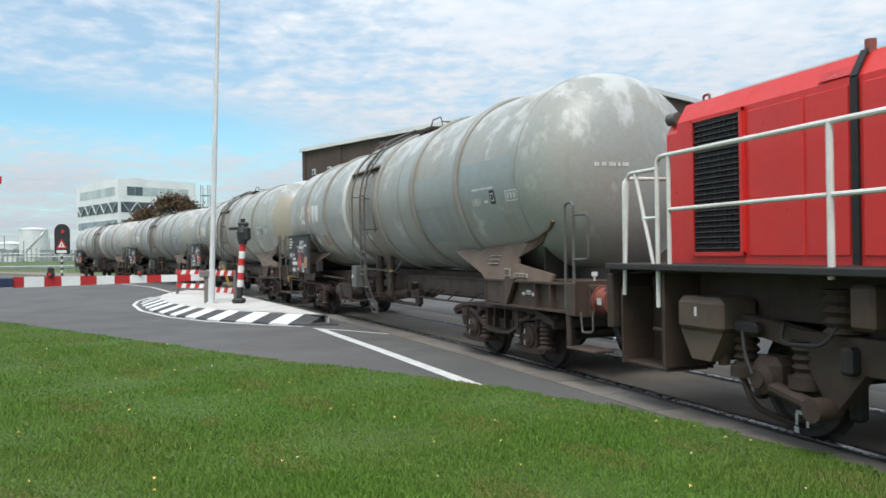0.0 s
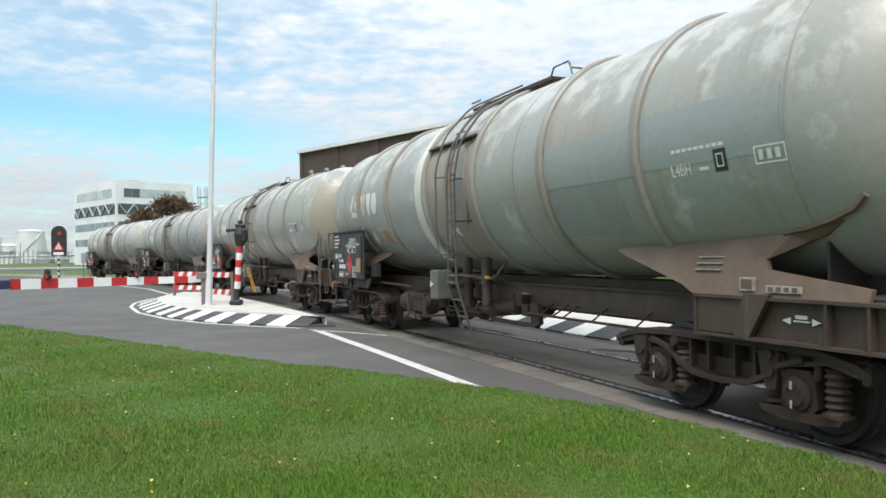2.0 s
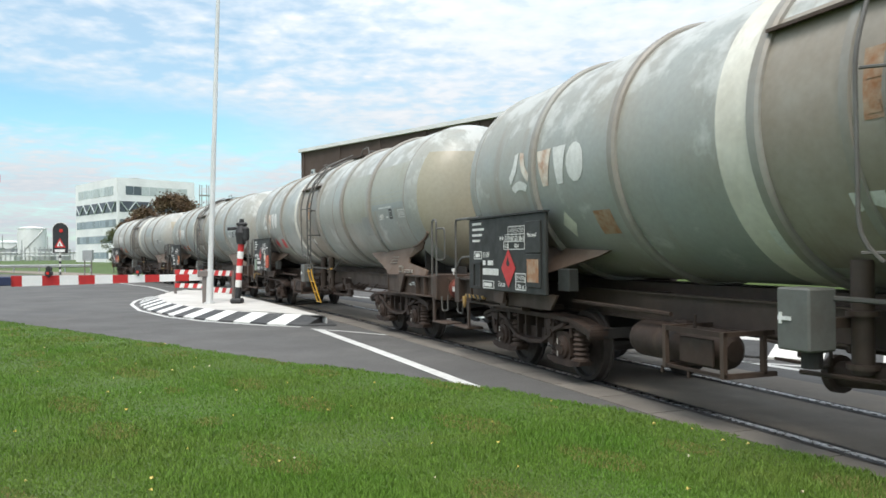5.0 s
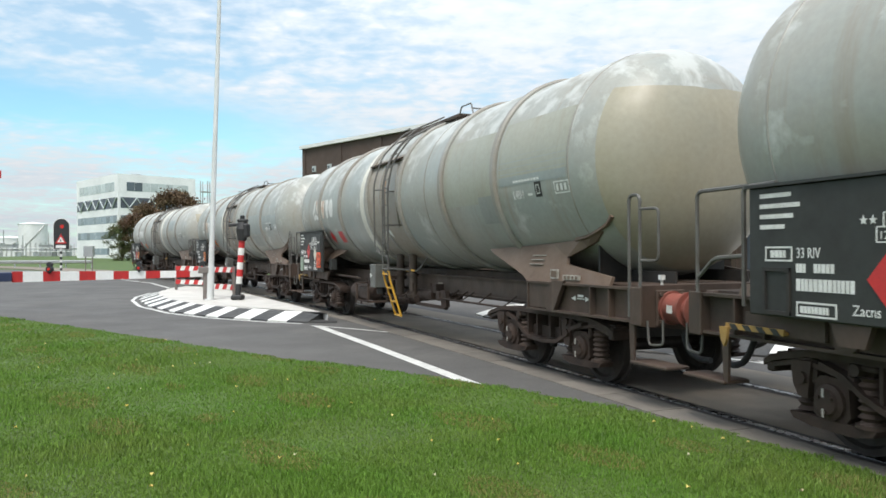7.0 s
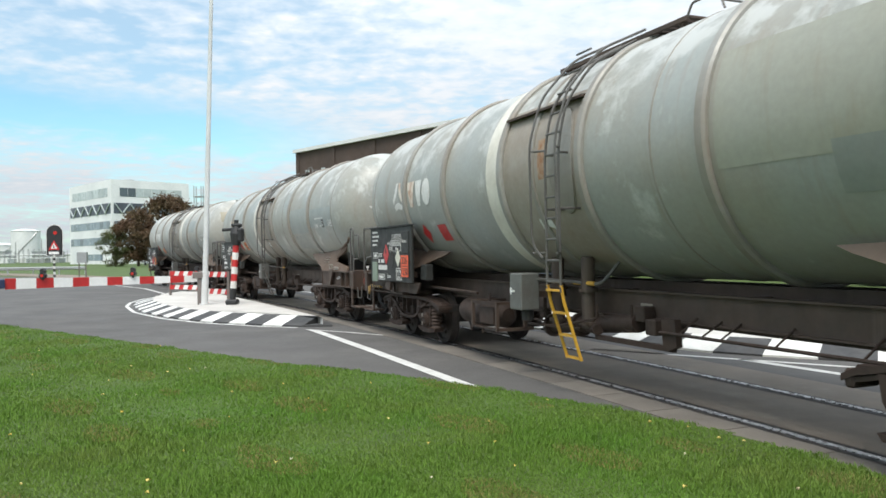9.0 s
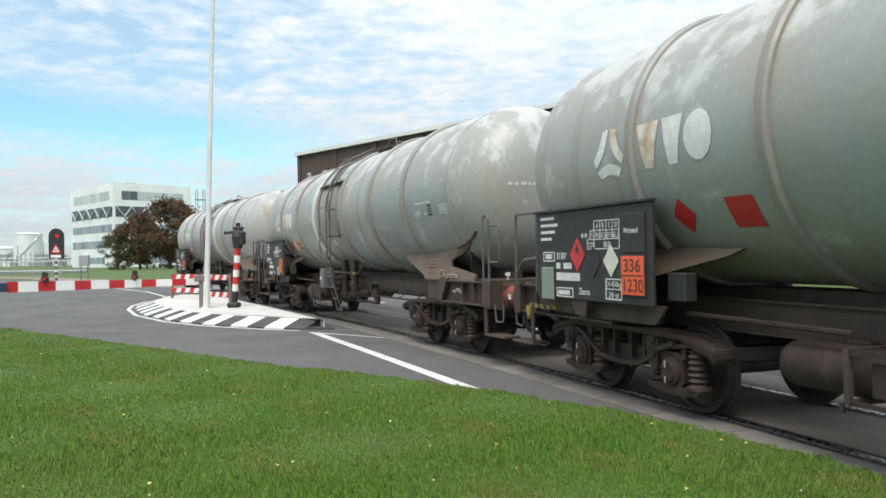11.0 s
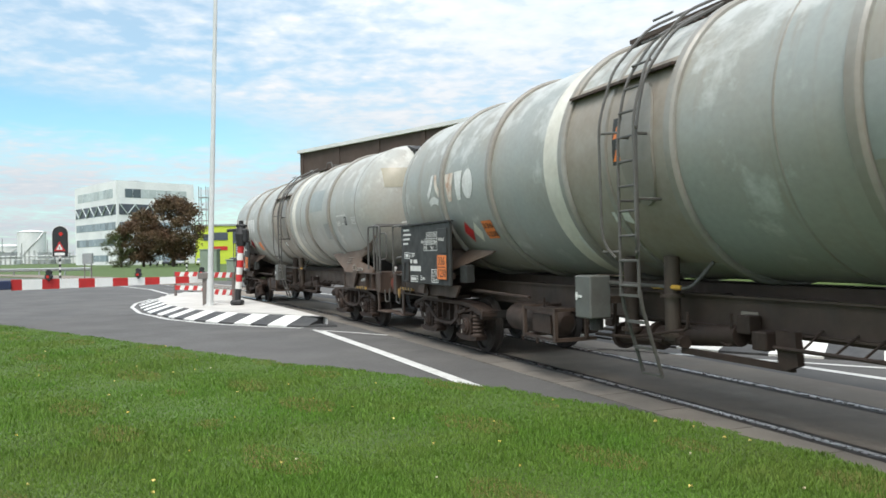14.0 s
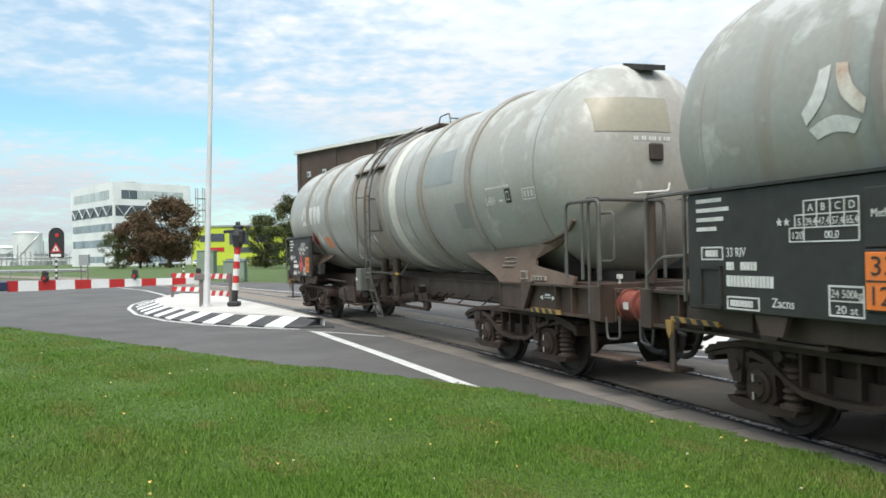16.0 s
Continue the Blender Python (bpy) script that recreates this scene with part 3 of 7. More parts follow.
def tank_shape(bm, pts, off=0.006):
    """A flat outline of (station, height) laid on the near side of the tank."""
    tmp = bmesh.new()
    tmp.faces.new([tmp.verts.new((u, 0, z)) for u, z in pts])
    lo, hi = min(p[1] for p in pts), max(p[1] for p in pts)
    z = lo + 0.06
    while z < hi:
        bmesh.ops.bisect_plane(tmp, geom=list(tmp.verts) + list(tmp.edges) + list(tmp.faces), plane_co=(0, 0, z), plane_no=(0, 0, 1))
        z += 0.06
    bmesh.ops.triangulate(tmp, faces=tmp.faces)
    for f in tmp.faces:
        vs = []
        for q in f.verts:
            a = math.asin((q.co.z - TZ) / TR)
            vs.append(bm.verts.new((q.co.x, (TR + off) * math.cos(a), TZ + (TR + off) * math.sin(a))))
        bm.faces.new(vs)
    tmp.free()
    bmesh.ops.remove_doubles(bm, verts=bm.verts, dist=0.0004)
    return bm


def dome(u):
    """Radius of the tank at a station: a cylinder with dished ends."""
    a = abs(u)
    if a <= 6.95:
        return TR
    k = min(1.0, (a - 6.95) / 1.0)
    return TR * (1 - k ** 2.4) ** (1 / 2.4)


def dish_u(v, z):
    """Station of the leading dish's skin at a place across it."""
    r = min(TR, math.hypot(v, z - TZ))
    return -(6.95 + (1 - (r / TR) ** 2.4) ** (1 / 2.4))


def dish_patch(bm, v0, v1, z0, z1, off=0.006, n=8):
    g = [[bm.verts.new((dish_u(v0 + (v1 - v0) * i / n, z0 + (z1 - z0) * j / n) - off, v0 + (v1 - v0) * i / n, z0 + (z1 - z0) * j / n)) for j in range(n + 1)] for i in range(n + 1)]
    for i in range(n):
        for j in range(n):
            bm.faces.new((g[i][j], g[i + 1][j], g[i + 1][j + 1], g[i][j + 1]))
    return bm


def wheelset_mesh():
    bm = bmesh.new()
    for sgn in (1, -1):
        prof = [(0.69, 0.0), (0.69, 0.10), (0.72, 0.12), (0.735, 0.20), (0.725, 0.36), (0.69, 0.40), (0.68, 0.485), (0.71, 0.488), (0.722, 0.46), (0.81, 0.455), (0.815, 0.40), (0.775, 0.375), (0.76, 0.20), (0.79, 0.12), (0.86, 0.10), (0.86, 0.0)]
        lathe(bm, [(sgn * a, r) for a, r in prof], "Y", 28)
        for k in range(3):
            t = 2 * math.pi * k / 3
            box(bm, (0.25 * math.cos(t), sgn * 0.776, 0.25 * math.sin(t)), (0.07, 0.012, 0.03), Matrix.Rotation(-t, 4, "Y"))
    rod(bm, (0, -0.7, 0), (0, 0.7, 0), 0.085, 12)
    me = bpy.data.meshes.new("wheelset")
    bmesh.ops.recalc_face_normals(bm, faces=bm.faces)
    for f in bm.faces:
        f.smooth = True
    for e in bm.edges:
        if len(e.link_faces) == 2 and e.calc_face_angle(0) > 0.5:
            e.smooth = False
    bm.to_mesh(me)
    bm.free()
    me.materials.append(WHEEL)
    return me


WHEELSET = wheelset_mesh()


def spring_profile(z0, z1, r, turns):
    out = [(z0, 0.0), (z0, r * 0.8)]
    n = turns * 4
    for i in range(n + 1):
        k = i / n
        out.append((z0 + (z1 - z0) * k, r * (0.86 + 0.14 * math.cos(2 * math.pi * turns * k))))
    return out + [(z1, r * 0.8), (z1, 0.0)]


def strip(bm, line, thick, v0, v1):
    """A plate of some thickness that follows a line of (station, height)."""
    prism(bm, [(a, v0, z) for a, z in line] + [(a, v0, z - thick) for a, z in line[::-1]], (0, v1 - v0, 0))


def side_frame_mesh():
    """One cast side of a two-axle bogie, about its pivot: chords, recessed web with windows, ribs, end beams."""
    bm = bmesh.new()
    strip(bm, [(-1.62, 0.73), (-1.5, 0.785), (-1.15, 0.86), (-0.7, 0.875), (0.7, 0.875), (1.15, 0.86), (1.5, 0.785), (1.62, 0.73)], 0.055, 0.92, 1.18)
    strip(bm, [(-0.98, 0.79), (-0.74, 0.72), (-0.56, 0.60), (-0.36, 0.515), (0, 0.49), (0.36, 0.515), (0.56, 0.60), (0.74, 0.72), (0.98, 0.79)], 0.05, 0.92, 1.19)
    for e in (-1, 1):
        prism(bm, [(e * 0.50, 0.99, 0.83), (e * 1.55, 0.99, 0.80), (e * 1.60, 0.99, 0.70), (e * 1.16, 0.99, 0.77), (e * 0.74, 0.99, 0.69), (e * 0.58, 0.99, 0.60)], (0, 0.10, 0))
        strip(bm, [(e * 0.66, 0.70), (e * 1.2, 0.785), (e * 1.58, 0.70)], 0.04, 0.94, 1.16)
        box(bm, (e * 1.56, 1.02, 0.70), (0.09, 0.30, 0.15), None, 0.02)
        for k in (0.17, 0.42):
            box(bm, (e * k, 1.05, 0.68), (0.035, 0.2, 0.31))
        rod(bm, (e * 0.62, 1.10, 0.77), (e * 0.62, 1.20, 0.77), 0.05, 10)
    prism(bm, [(-0.5, 0.96, 0.83), (0.5, 0.96, 0.83), (0.36, 0.96, 0.5), (-0.36, 0.96, 0.5)], (0, 0.03, 0))
    prism(bm, [(-0.58, 1.03, 0.66), (0.58, 1.03, 0.66), (0.40, 1.03, 0.50), (-0.40, 1.03, 0.50)], (0, 0.05, 0))
    box(bm, (0, 0.96, 0.93), (0.62, 0.36, 0.08), None, 0.02)
    me = bpy.data.meshes.new("side_frame")
    bmesh.ops.recalc_face_normals(bm, faces=bm.faces)
    bm.to_mesh(me)
    bm.free()
    me.materials.append(RUSTED)
    return me


def shared(name, bm, material):
    me = bpy.data.meshes.new(name)
    bmesh.ops.recalc_face_normals(bm, faces=bm.faces)
    for f in bm.faces:
        f.smooth = True
    for e in bm.edges:
        if len(e.link_faces) == 2 and e.calc_face_angle(0) > 0.6:
            e.smooth = False
    bm.to_mesh(me)
    bm.free()
    me.materials.append(material)
    return me


def axle_parts():
    """Axle box with its wings, coil springs and friction damper, about the axle's end."""
    bm = bmesh.new()
    prism(bm, [(-0.17, 0.92, 0.15), (-0.11, 0.92, 0.20), (0.11, 0.92, 0.20), (0.17, 0.92, 0.15), (0.19, 0.92, -0.10), (0.12, 0.92, -0.17), (-0.12, 0.92, -0.17), (-0.19, 0.92, -0.10)], (0, 0.22, 0))
    lathe(bm, [(1.13, 0.0), (1.13, 0.15), (1.17, 0.145), (1.185, 0.11), (1.205, 0.10), (1.21, 0.0)], "Y", 16)
    for k in range(3):
        t = 2 * math.pi * k / 3 + 0.5
        rod(bm, (0.075 * math.cos(t), 1.20, 0.075 * math.sin(t)), (0.075 * math.cos(t), 1.225, 0.075 * math.sin(t)), 0.018, 6)
    prism(bm, [(-0.44, 0.96, -0.145), (-0.40, 0.96, -0.20), (-0.2, 0.96, -0.235), (0.2, 0.96, -0.235), (0.40, 0.96, -0.20), (0.44, 0.96, -0.145)], (0, 0.19, 0))
    for e in (-1, 1):
        box(bm, (e * 0.185, 1.03, 0.22), (0.06, 0.24, 0.2), None, 0.02)
        box(bm, (e * 0.32, 1.04, 0.315), (0.27, 0.25, 0.05), None, 0.015)
    a = shared("axle_box", bm, RUSTED)
    bm = bmesh.new()
    lathe(bm, spring_profile(-0.12, 0.24, 0.105, 6), "Z", 16, (-0.325, 1.06, 0))
    rod(bm, (-0.325, 1.06, -0.145), (-0.325, 1.06, -0.115), 0.125, 14)
    s = shared("spring", bm, SPRING)
    bm = bmesh.new()
    lathe(bm, spring_profile(-0.12, 0.20, 0.10, 5), "Z", 16, (0.32, 1.04, 0))
    prism(bm, [(0.17, 1.02, 0.30), (0.40, 1.02, 0.30), (0.37, 1.02, 0.10), (0.31, 1.02, 0.0), (0.21, 1.02, 0.0)], (0, 0.16, 0))
    rod(bm, (0.26, 1.17, 0.16), (0.26, 1.21, 0.16), 0.05, 12)
    d = shared("damper", bm, RUSTED)
    bm = bmesh.new()
    for z in (-0.08, 0.08):
        box(bm, (0.0, 1.228, z), (0.022, 0.004, 0.07))
    return (("axle_box", a), ("spring", s), ("damper", d), ("chalk_mark", shared("chalk_mark", bm, DUST_WHITE)))


SIDE_FRAME, AXLE = side_frame_mesh(), axle_parts()


def placed(name, me, parent, m, label=""):
    ob = new(name, me)
    ob.parent = parent
    ob.matrix_basis = m
    if label:
        ob["label"] = label
    return ob


SPIN = []
FRONT_PIVOT, REAR_PIVOT = -5.86, 5.70


def bogie(w, u):
    for e in (-0.9, 0.9):
        ob = placed("wheelset", WHEELSET, w, pose(u + e, 0, 0.472), "dusty steel wheelset with solid wheels")
        SPIN.append((ob, u + e, 0.472, 0.46))
        for nm, me in AXLE:
            placed(nm, me, w, pose(u + e, 0, 0.472))
            if nm != "chalk_mark":
                placed(nm, me, w, pose(u + e, 0, 0.472, 0, 0, 180))
    placed("side_frame", SIDE_FRAME, w, pose(u, 0, 0), "cast steel bogie side frame coated in brown brake dust")
    placed("side_frame", SIDE_FRAME, w, pose(u, 0, 0, 0, 0, 180))
    bm = bmesh.new()
    box(bm, (u, 0, 0.72), (0.5, 1.9, 0.26), None, 0.03)
    for e in (-1.56, 1.56):
        box(bm, (u + e, 0, 0.70), (0.09, 1.95, 0.12))
    for e in (-0.35, 0.35):
        rod(bm, (u + e, -0.9, 0.42), (u + e, 0.9, 0.42), 0.04)
    for sgn in (-1, 1):
        for e in (-0.38, 0.38):
            box(bm, (u + e, sgn * 0.75, 0.47), (0.09, 0.1, 0.32), None, 0.02)
    part("bolster", bm, DARK_STEEL, w)


def saddle(w, end, sgn):
    """The skirt that carries the tank at one end; end -1 is the leading end."""
    tip = 4.12 if end < 0 else 3.80
    prof = [(tip, 1.715), (5.0, 1.75), (6.0, 1.79), (6.7, 1.825), (7.0, 1.87), (7.18, 1.94), (7.22, 1.91), (7.02, 1.80), (6.8, 1.74), (6.42, 1.60), (6.48, 1.51), (7.54, 1.375), (7.54, 1.28), (5.62, 1.28), (5.42, 1.36), (tip + 0.16, 1.655)]

    def vz(u, z):
        r = dome(u)
        k = max(0.0, r * r - (z - TZ) ** 2) ** 0.5
        if z >= 1.75:
            return k + 0.025
        return 1.05 + (1.75 - z) / 0.47 * 0.22
    bm = bmesh.new()
    a = [bm.verts.new((end * u, sgn * vz(u, z), z)) for u, z in prof]
    b = [bm.verts.new((end * u, sgn * (vz(u, z) - 0.045), z)) for u, z in prof]
    n = len(prof)
    bmesh.ops.triangle_fill(bm, use_beauty=True, edges=[bm.edges.new((a[i], a[(i + 1) % n])) for i in range(n)])
    bmesh.ops.triangle_fill(bm, use_beauty=True, edges=[bm.edges.new((b[i], b[(i + 1) % n])) for i in range(n)])
    for i in range(n):
        bm.faces.new((a[i], b[i], b[(i + 1) % n], a[(i + 1) % n]))
    part("saddle", bm, SADDLE, w, "dusty brown steel saddle plate")
    bm = bmesh.new()
    pts = []
    for u, z in ((6.6, 1.83), (6.9, 1.865), (7.14, 1.92), (7.34, 2.0), (7.44, 2.1)):
        r = dome(u)
        pts.append((end * u, sgn * (math.sqrt(max(0.04, r * r - (z - TZ) ** 2)) + 0.015), z))
    tube(bm, pts, 0.028, 6)
    part("saddle_rim", bm, SADDLE, w)


def frames(w):
    for end in (-1, 1):
        for sgn in (1, -1):
            bm = bmesh.new()
            # solebar at the end: web, flanges, stiffeners
            box(bm, (end * 6.86, sgn * 1.20, 1.085), (2.38, 0.03, 0.36))
            box(bm, (end * 6.86, sgn * 1.235, 1.265), (2.38, 0.14, 0.028))
            box(bm, (end * 6.86, sgn * 1.235, 0.905), (2.38, 0.14, 0.028))
            for k in (5.69, 7.18, 7.56, 8.02):
                box(bm, (end * k, sgn * 1.25, 1.085), (0.025, 0.10, 0.335))
            prism(bm, [(end * 6.34, sgn * 1.25, 1.30), (end * 6.62, sgn * 1.25, 1.30), (end * 6.38, sgn * 1.25, 0.91), (end * 6.22, sgn * 1.25, 0.91), (end * 6.16, sgn * 1.25, 0.98)], (0, sgn * 0.06, 0))
            prism(bm, [(end * 5.68, sgn * 1.22, 1.26), (end * 6.34, sgn * 1.22, 1.26), (end * 6.24, sgn * 1.22, 0.93), (end * 5.72, sgn * 1.22, 0.93)], (0, sgn * 0.06, 0))
            part("solebar", bm, FRAME, w, "dusty brown end solebar")
            saddle(w, end, sgn)
        bm = bmesh.new()
        box(bm, (end * 8.02, 0, 1.10), (0.12, 2.44, 0.40), None, 0.015)
        box(bm, (end * 7.6, 0, 1.29), (0.98, 2.3, 0.02))
        prism(bm, [(end * 8.085, -1.28, 1.30), (end * 8.085, -1.28, 0.86), (end * 8.085, -0.7, 0.80), (end * 8.085, 0.7, 0.80), (end * 8.085, 1.28, 0.86), (end * 8.085, 1.28, 1.30)], (end * 0.03, 0, 0))
        part("headstock", bm, FRAME, w)
        # added dark cross plates standing in for the deep shade under the tank end
        for u in (5.75, 6.95):
            bm = bmesh.new()
            n_ = 10
            rim = [(-1.0 + 2.0 * k / n_) for k in range(n_ + 1)]
            r_ = dome(u) - 0.004
            prism(bm, [(end * u, y, TZ - math.sqrt(r_ * r_ - y * y)) for y in rim] + [(end * u, 1.0, 1.29), (end * u, -1.0, 1.29)], (end * 0.03, 0, 0))
            part("bulkhead", bm, DARK_STEEL, w, "dark plate added to close the shaded gap under the tank")
        # added dark lengthwise plates that block the view through the shaded gap
        for y in (0.55, -0.55):
            bm = bmesh.new()
            box(bm, (end * 7.2, y, 1.36), (1.3, 0.03, 0.16))
            part("cradle_web", bm, DARK_STEEL, w)
        bm = bmesh.new()
        box(bm, (end * 8.1, 0, 1.04), (0.3, 0.16, 0.16), None, 0.03)
        rod(bm, (end * 8.2, 0, 1.0), (end * 8.48, 0, 0.92), 0.05)
        tube(bm, bend([(end * 8.05, 0.3, 0.95), (end * 8.3, 0.32, 0.72), (end * 8.48, 0.3, 0.66)], 0.1), 0.03)
        tube(bm, bend([(end * 8.05, -0.3, 0.95), (end * 8.3, -0.32, 0.72), (end * 8.48, -0.3, 0.66)], 0.1), 0.03)
        part("coupler", bm, DARK_STEEL, w, "black screw coupling")
        bm = bmesh.new()
        tube(bm, bend([(end * 8.02, 0.62, 1.0), (end * 8.12, 0.66, 0.62), (end * 8.3, 0.66, 0.48), (end * 8.5, 0.64, 0.50)], 0.14), 0.034, 8)
        part("brake_hose", bm, SIGNAL_BLACK, w, "black rubber brake hose", True)
        for sgn in (1, -1):
            bm = bmesh.new()
            rod(bm, (end * 8.15, sgn * 0.875, 1.05), (end * 8.44, sgn * 0.875, 1.05), 0.165, 20)
            for k in (8.15, 8.415):
                rod(bm, (end * k, sgn * 0.875, 1.05), (end * (k + 0.03), sgn * 0.875, 1.05), 0.19, 20)
            rod(bm, (end * 8.43, sgn * 0.875, 1.05), (end * 8.58, sgn * 0.875, 1.05), 0.13, 20)
            b = part("buffer", bm, BUFFER_RED, w, "dusty red buffer", True)
            bm = bmesh.new()
            box(bm, (end * 8.132, sgn * 0.875, 1.05), (0.035, 0.40, 0.40), None, 0.01)
            for dy in (-0.15, 0.15):
                for dz in (-0.15, 0.15):
                    rod(bm, (end * 8.145, sgn * 0.875 + dy, 1.05 + dz), (end * 8.175, sgn * 0.875 + dy, 1.05 + dz), 0.025, 6)
            part("mounting_plate", bm, FRAME, b)
            bm = bmesh.new()
            lathe(bm, [(end * 8.57, 0.0), (end * 8.57, 0.205), (end * 8.60, 0.215), (end * 8.622, 0.17), (end * 8.63, 0.0)], "X", 24, (0, sgn * 0.875, 1.05))
            part("buffer_plate", bm, BUFFER_RED, b, smooth=True)
            bm = bmesh.new()
            box(bm, (end * 8.31, sgn * 1.041, 1.05), (0.09, 0.004, 0.085))
            part("tag", bm, WHITE, b)
    for sgn in (1, -1):
        bm = bmesh.new()
        y0 = sgn * 0.62
        prism(bm, [(-7.9, y0 + sgn * y, z) for y, z in ((-0.06, 0.89), (0.06, 0.89), (0.06, 0.91), (0.008, 0.91), (0.008, 1.20), (0.06, 1.20), (0.06, 1.22), (-0.06, 1.22), (-0.06, 1.20), (-0.008, 1.20), (-0.008, 0.91), (-0.06, 0.91))], (15.8, 0, 0))
        part("sill", bm, FRAME, w, "long brown underframe beam")
    bm = bmesh.new()
    box(bm, (0, 0, 1.14), (15.6, 0.5, 0.345))
    part("centre_sill", bm, FRAME, w)
    for u in (-4.6, -2.6, -0.4, 1.8, 3.8):
        bm = bmesh.new()
        box(bm, (u, 0, 1.1), (0.12, 1.22, 0.22))
        part("cross_member", bm, FRAME, w)
    bm = bmesh.new()
    box(bm, (-1.12, 0.632, 1.0), (0.22, 0.006, 0.14))
    part("pale_plate", bm, TANK_DIRT, w, "pale plate on the underframe")
    bm = bmesh.new()
    rod(bm, (-5.0, 0.6, 0.88), (3.2, 0.6, 0.88), 0.03)
    rod(bm, (-4.6, 0.90, 0.80), (-1.7, 0.90, 0.80), 0.018)
    for u in (-4.2, -3.3, -2.0):
        rod(bm, (u, 0.64, 0.96), (u, 0.90, 0.79), 0.012, 6)
    for u in (-2.35, -2.62):
        rod(bm, (u, 0.62, 0.95), (u, 0.9, 0.80), 0.012, 6)
    rod(bm, (-1.4, 0.4, 0.86), (-0.35, 0.4, 0.86), 0.15, 16)
    rod(bm, (-1.5, 0.5, 0.90), (0.6, 0.5, 0.90), 0.05)
    rod(bm, (0.9, 0.72, 0.66), (-1.1, 0.72, 0.84), 0.11, 14)
    for u, z in ((0.9, 0.66), (0.2, 0.72)):
        rod(bm, (u, 0.72, z), (u - 0.07, 0.72, z + 0.006), 0.16, 14)
    rod(bm, (0.1, 0.7, 0.72), (-0.45, 0.86, 0.72), 0.07, 10)
    prism(bm, [(-1.70, 0.8, 0.95), (-1.92, 0.8, 0.95), (-1.95, 0.8, 0.66), (-1.80, 0.8, 0.60), (-1.72, 0.8, 0.66)], (0, 0.08, 0))
    box(bm, (-1.1, 0.82, 0.62), (1.5, 0.05, 0.06))
    random.seed(77)
    for k in range(9):
        u = random.uniform(-1.6, 3.6)
        box(bm, (u, random.uniform(0.3, 0.8), random.uniform(0.80, 0.96)), (random.uniform(0.04, 0.22), random.uniform(0.05, 0.2), random.uniform(0.06, 0.2)), None, 0.012)
    for k in range(5):
        u = random.uniform(-1.2, 3.0)
        y = random.uniform(0.55, 1.05)
        tube(bm, bend([(u, y, 1.06), (u, y, random.uniform(0.72, 0.9)), (u + random.uniform(0.4, 1.1), y, random.uniform(0.72, 0.9))], 0.06, 2), 0.016, 6)
    rod(bm, (2.6, 1.10, 1.05), (4.6, 1.10, 1.08), 0.025, 6)
    rod(bm, (-0.1, 0.9, 0.70), (0.9, 1.1, 0.70), 0.02, 6)
    part("brake_gear", bm, RUSTED, w, "brown brake rods and cylinder", True)
    bm = bmesh.new()
    lathe(bm, [(3.42, 0.0), (3.42, 0.10), (3.36, 0.17), (3.28, 0.20), (2.0, 0.20), (1.92, 0.17), (1.86, 0.10), (1.86, 0.0)], "X", 20, (0, 0.93, 0.74))
    part("air_tank", bm, RUSTED, w, "brown rusty air reservoir", True)
    for u in (2.56, 1.70):
        bm = bmesh.new()
        for y in (0.74, 1.20):
            box(bm, (u, y, 0.74), (0.05, 0.045, 0.42))
        for z in (0.54, 0.93):
            box(bm, (u, 0.91, z), (0.05, 0.62, 0.045))
        part("tank_hanger", bm, FRAME, w, "dusty brown square hanger frame")
    bm = bmesh.new()
    box(bm, (2.13, 1.20, 0.925), (0.9, 0.035, 0.05))
    box(bm, (2.13, 1.20, 0.545), (0.9, 0.03, 0.03))
    box(bm, (2.13, 1.16, 0.73), (0.5, 0.03, 0.26), None, 0.01)
    for u in (2.62, 2.2):
        rod(bm, (u, 1.2, 0.53), (u, 1.2, 0.46), 0.02, 6)
    part("brake_valve_frame", bm, RUSTED, w, "brown brake valve frame")
    bm = bmesh.new()
    box(bm, (0.625, 1.31, 1.165), (0.33, 0.28, 0.49), None, 0.015)
    b = part("valve_box", bm, BOX_GREY, w, "grey steel valve box with white handle")
    bm = bmesh.new()
    box(bm, (0.625, 0.93, 1.12), (0.08, 0.5, 0.08))
    part("bracket", bm, FRAME, b)
    bm = bmesh.new()
    box(bm, (0.70, 1.455, 1.17), (0.13, 0.01, 0.03))
    box(bm, (0.74, 1.456, 1.17), (0.03, 0.01, 0.09))
    part("handle", bm, WHITE, b)
    bm = bmesh.new()
    rod(bm, (0.6, 1.28, 0.93), (0.6, 1.28, 0.78), 0.08, 14)
    part("spout", bm, DARK_STEEL, b)


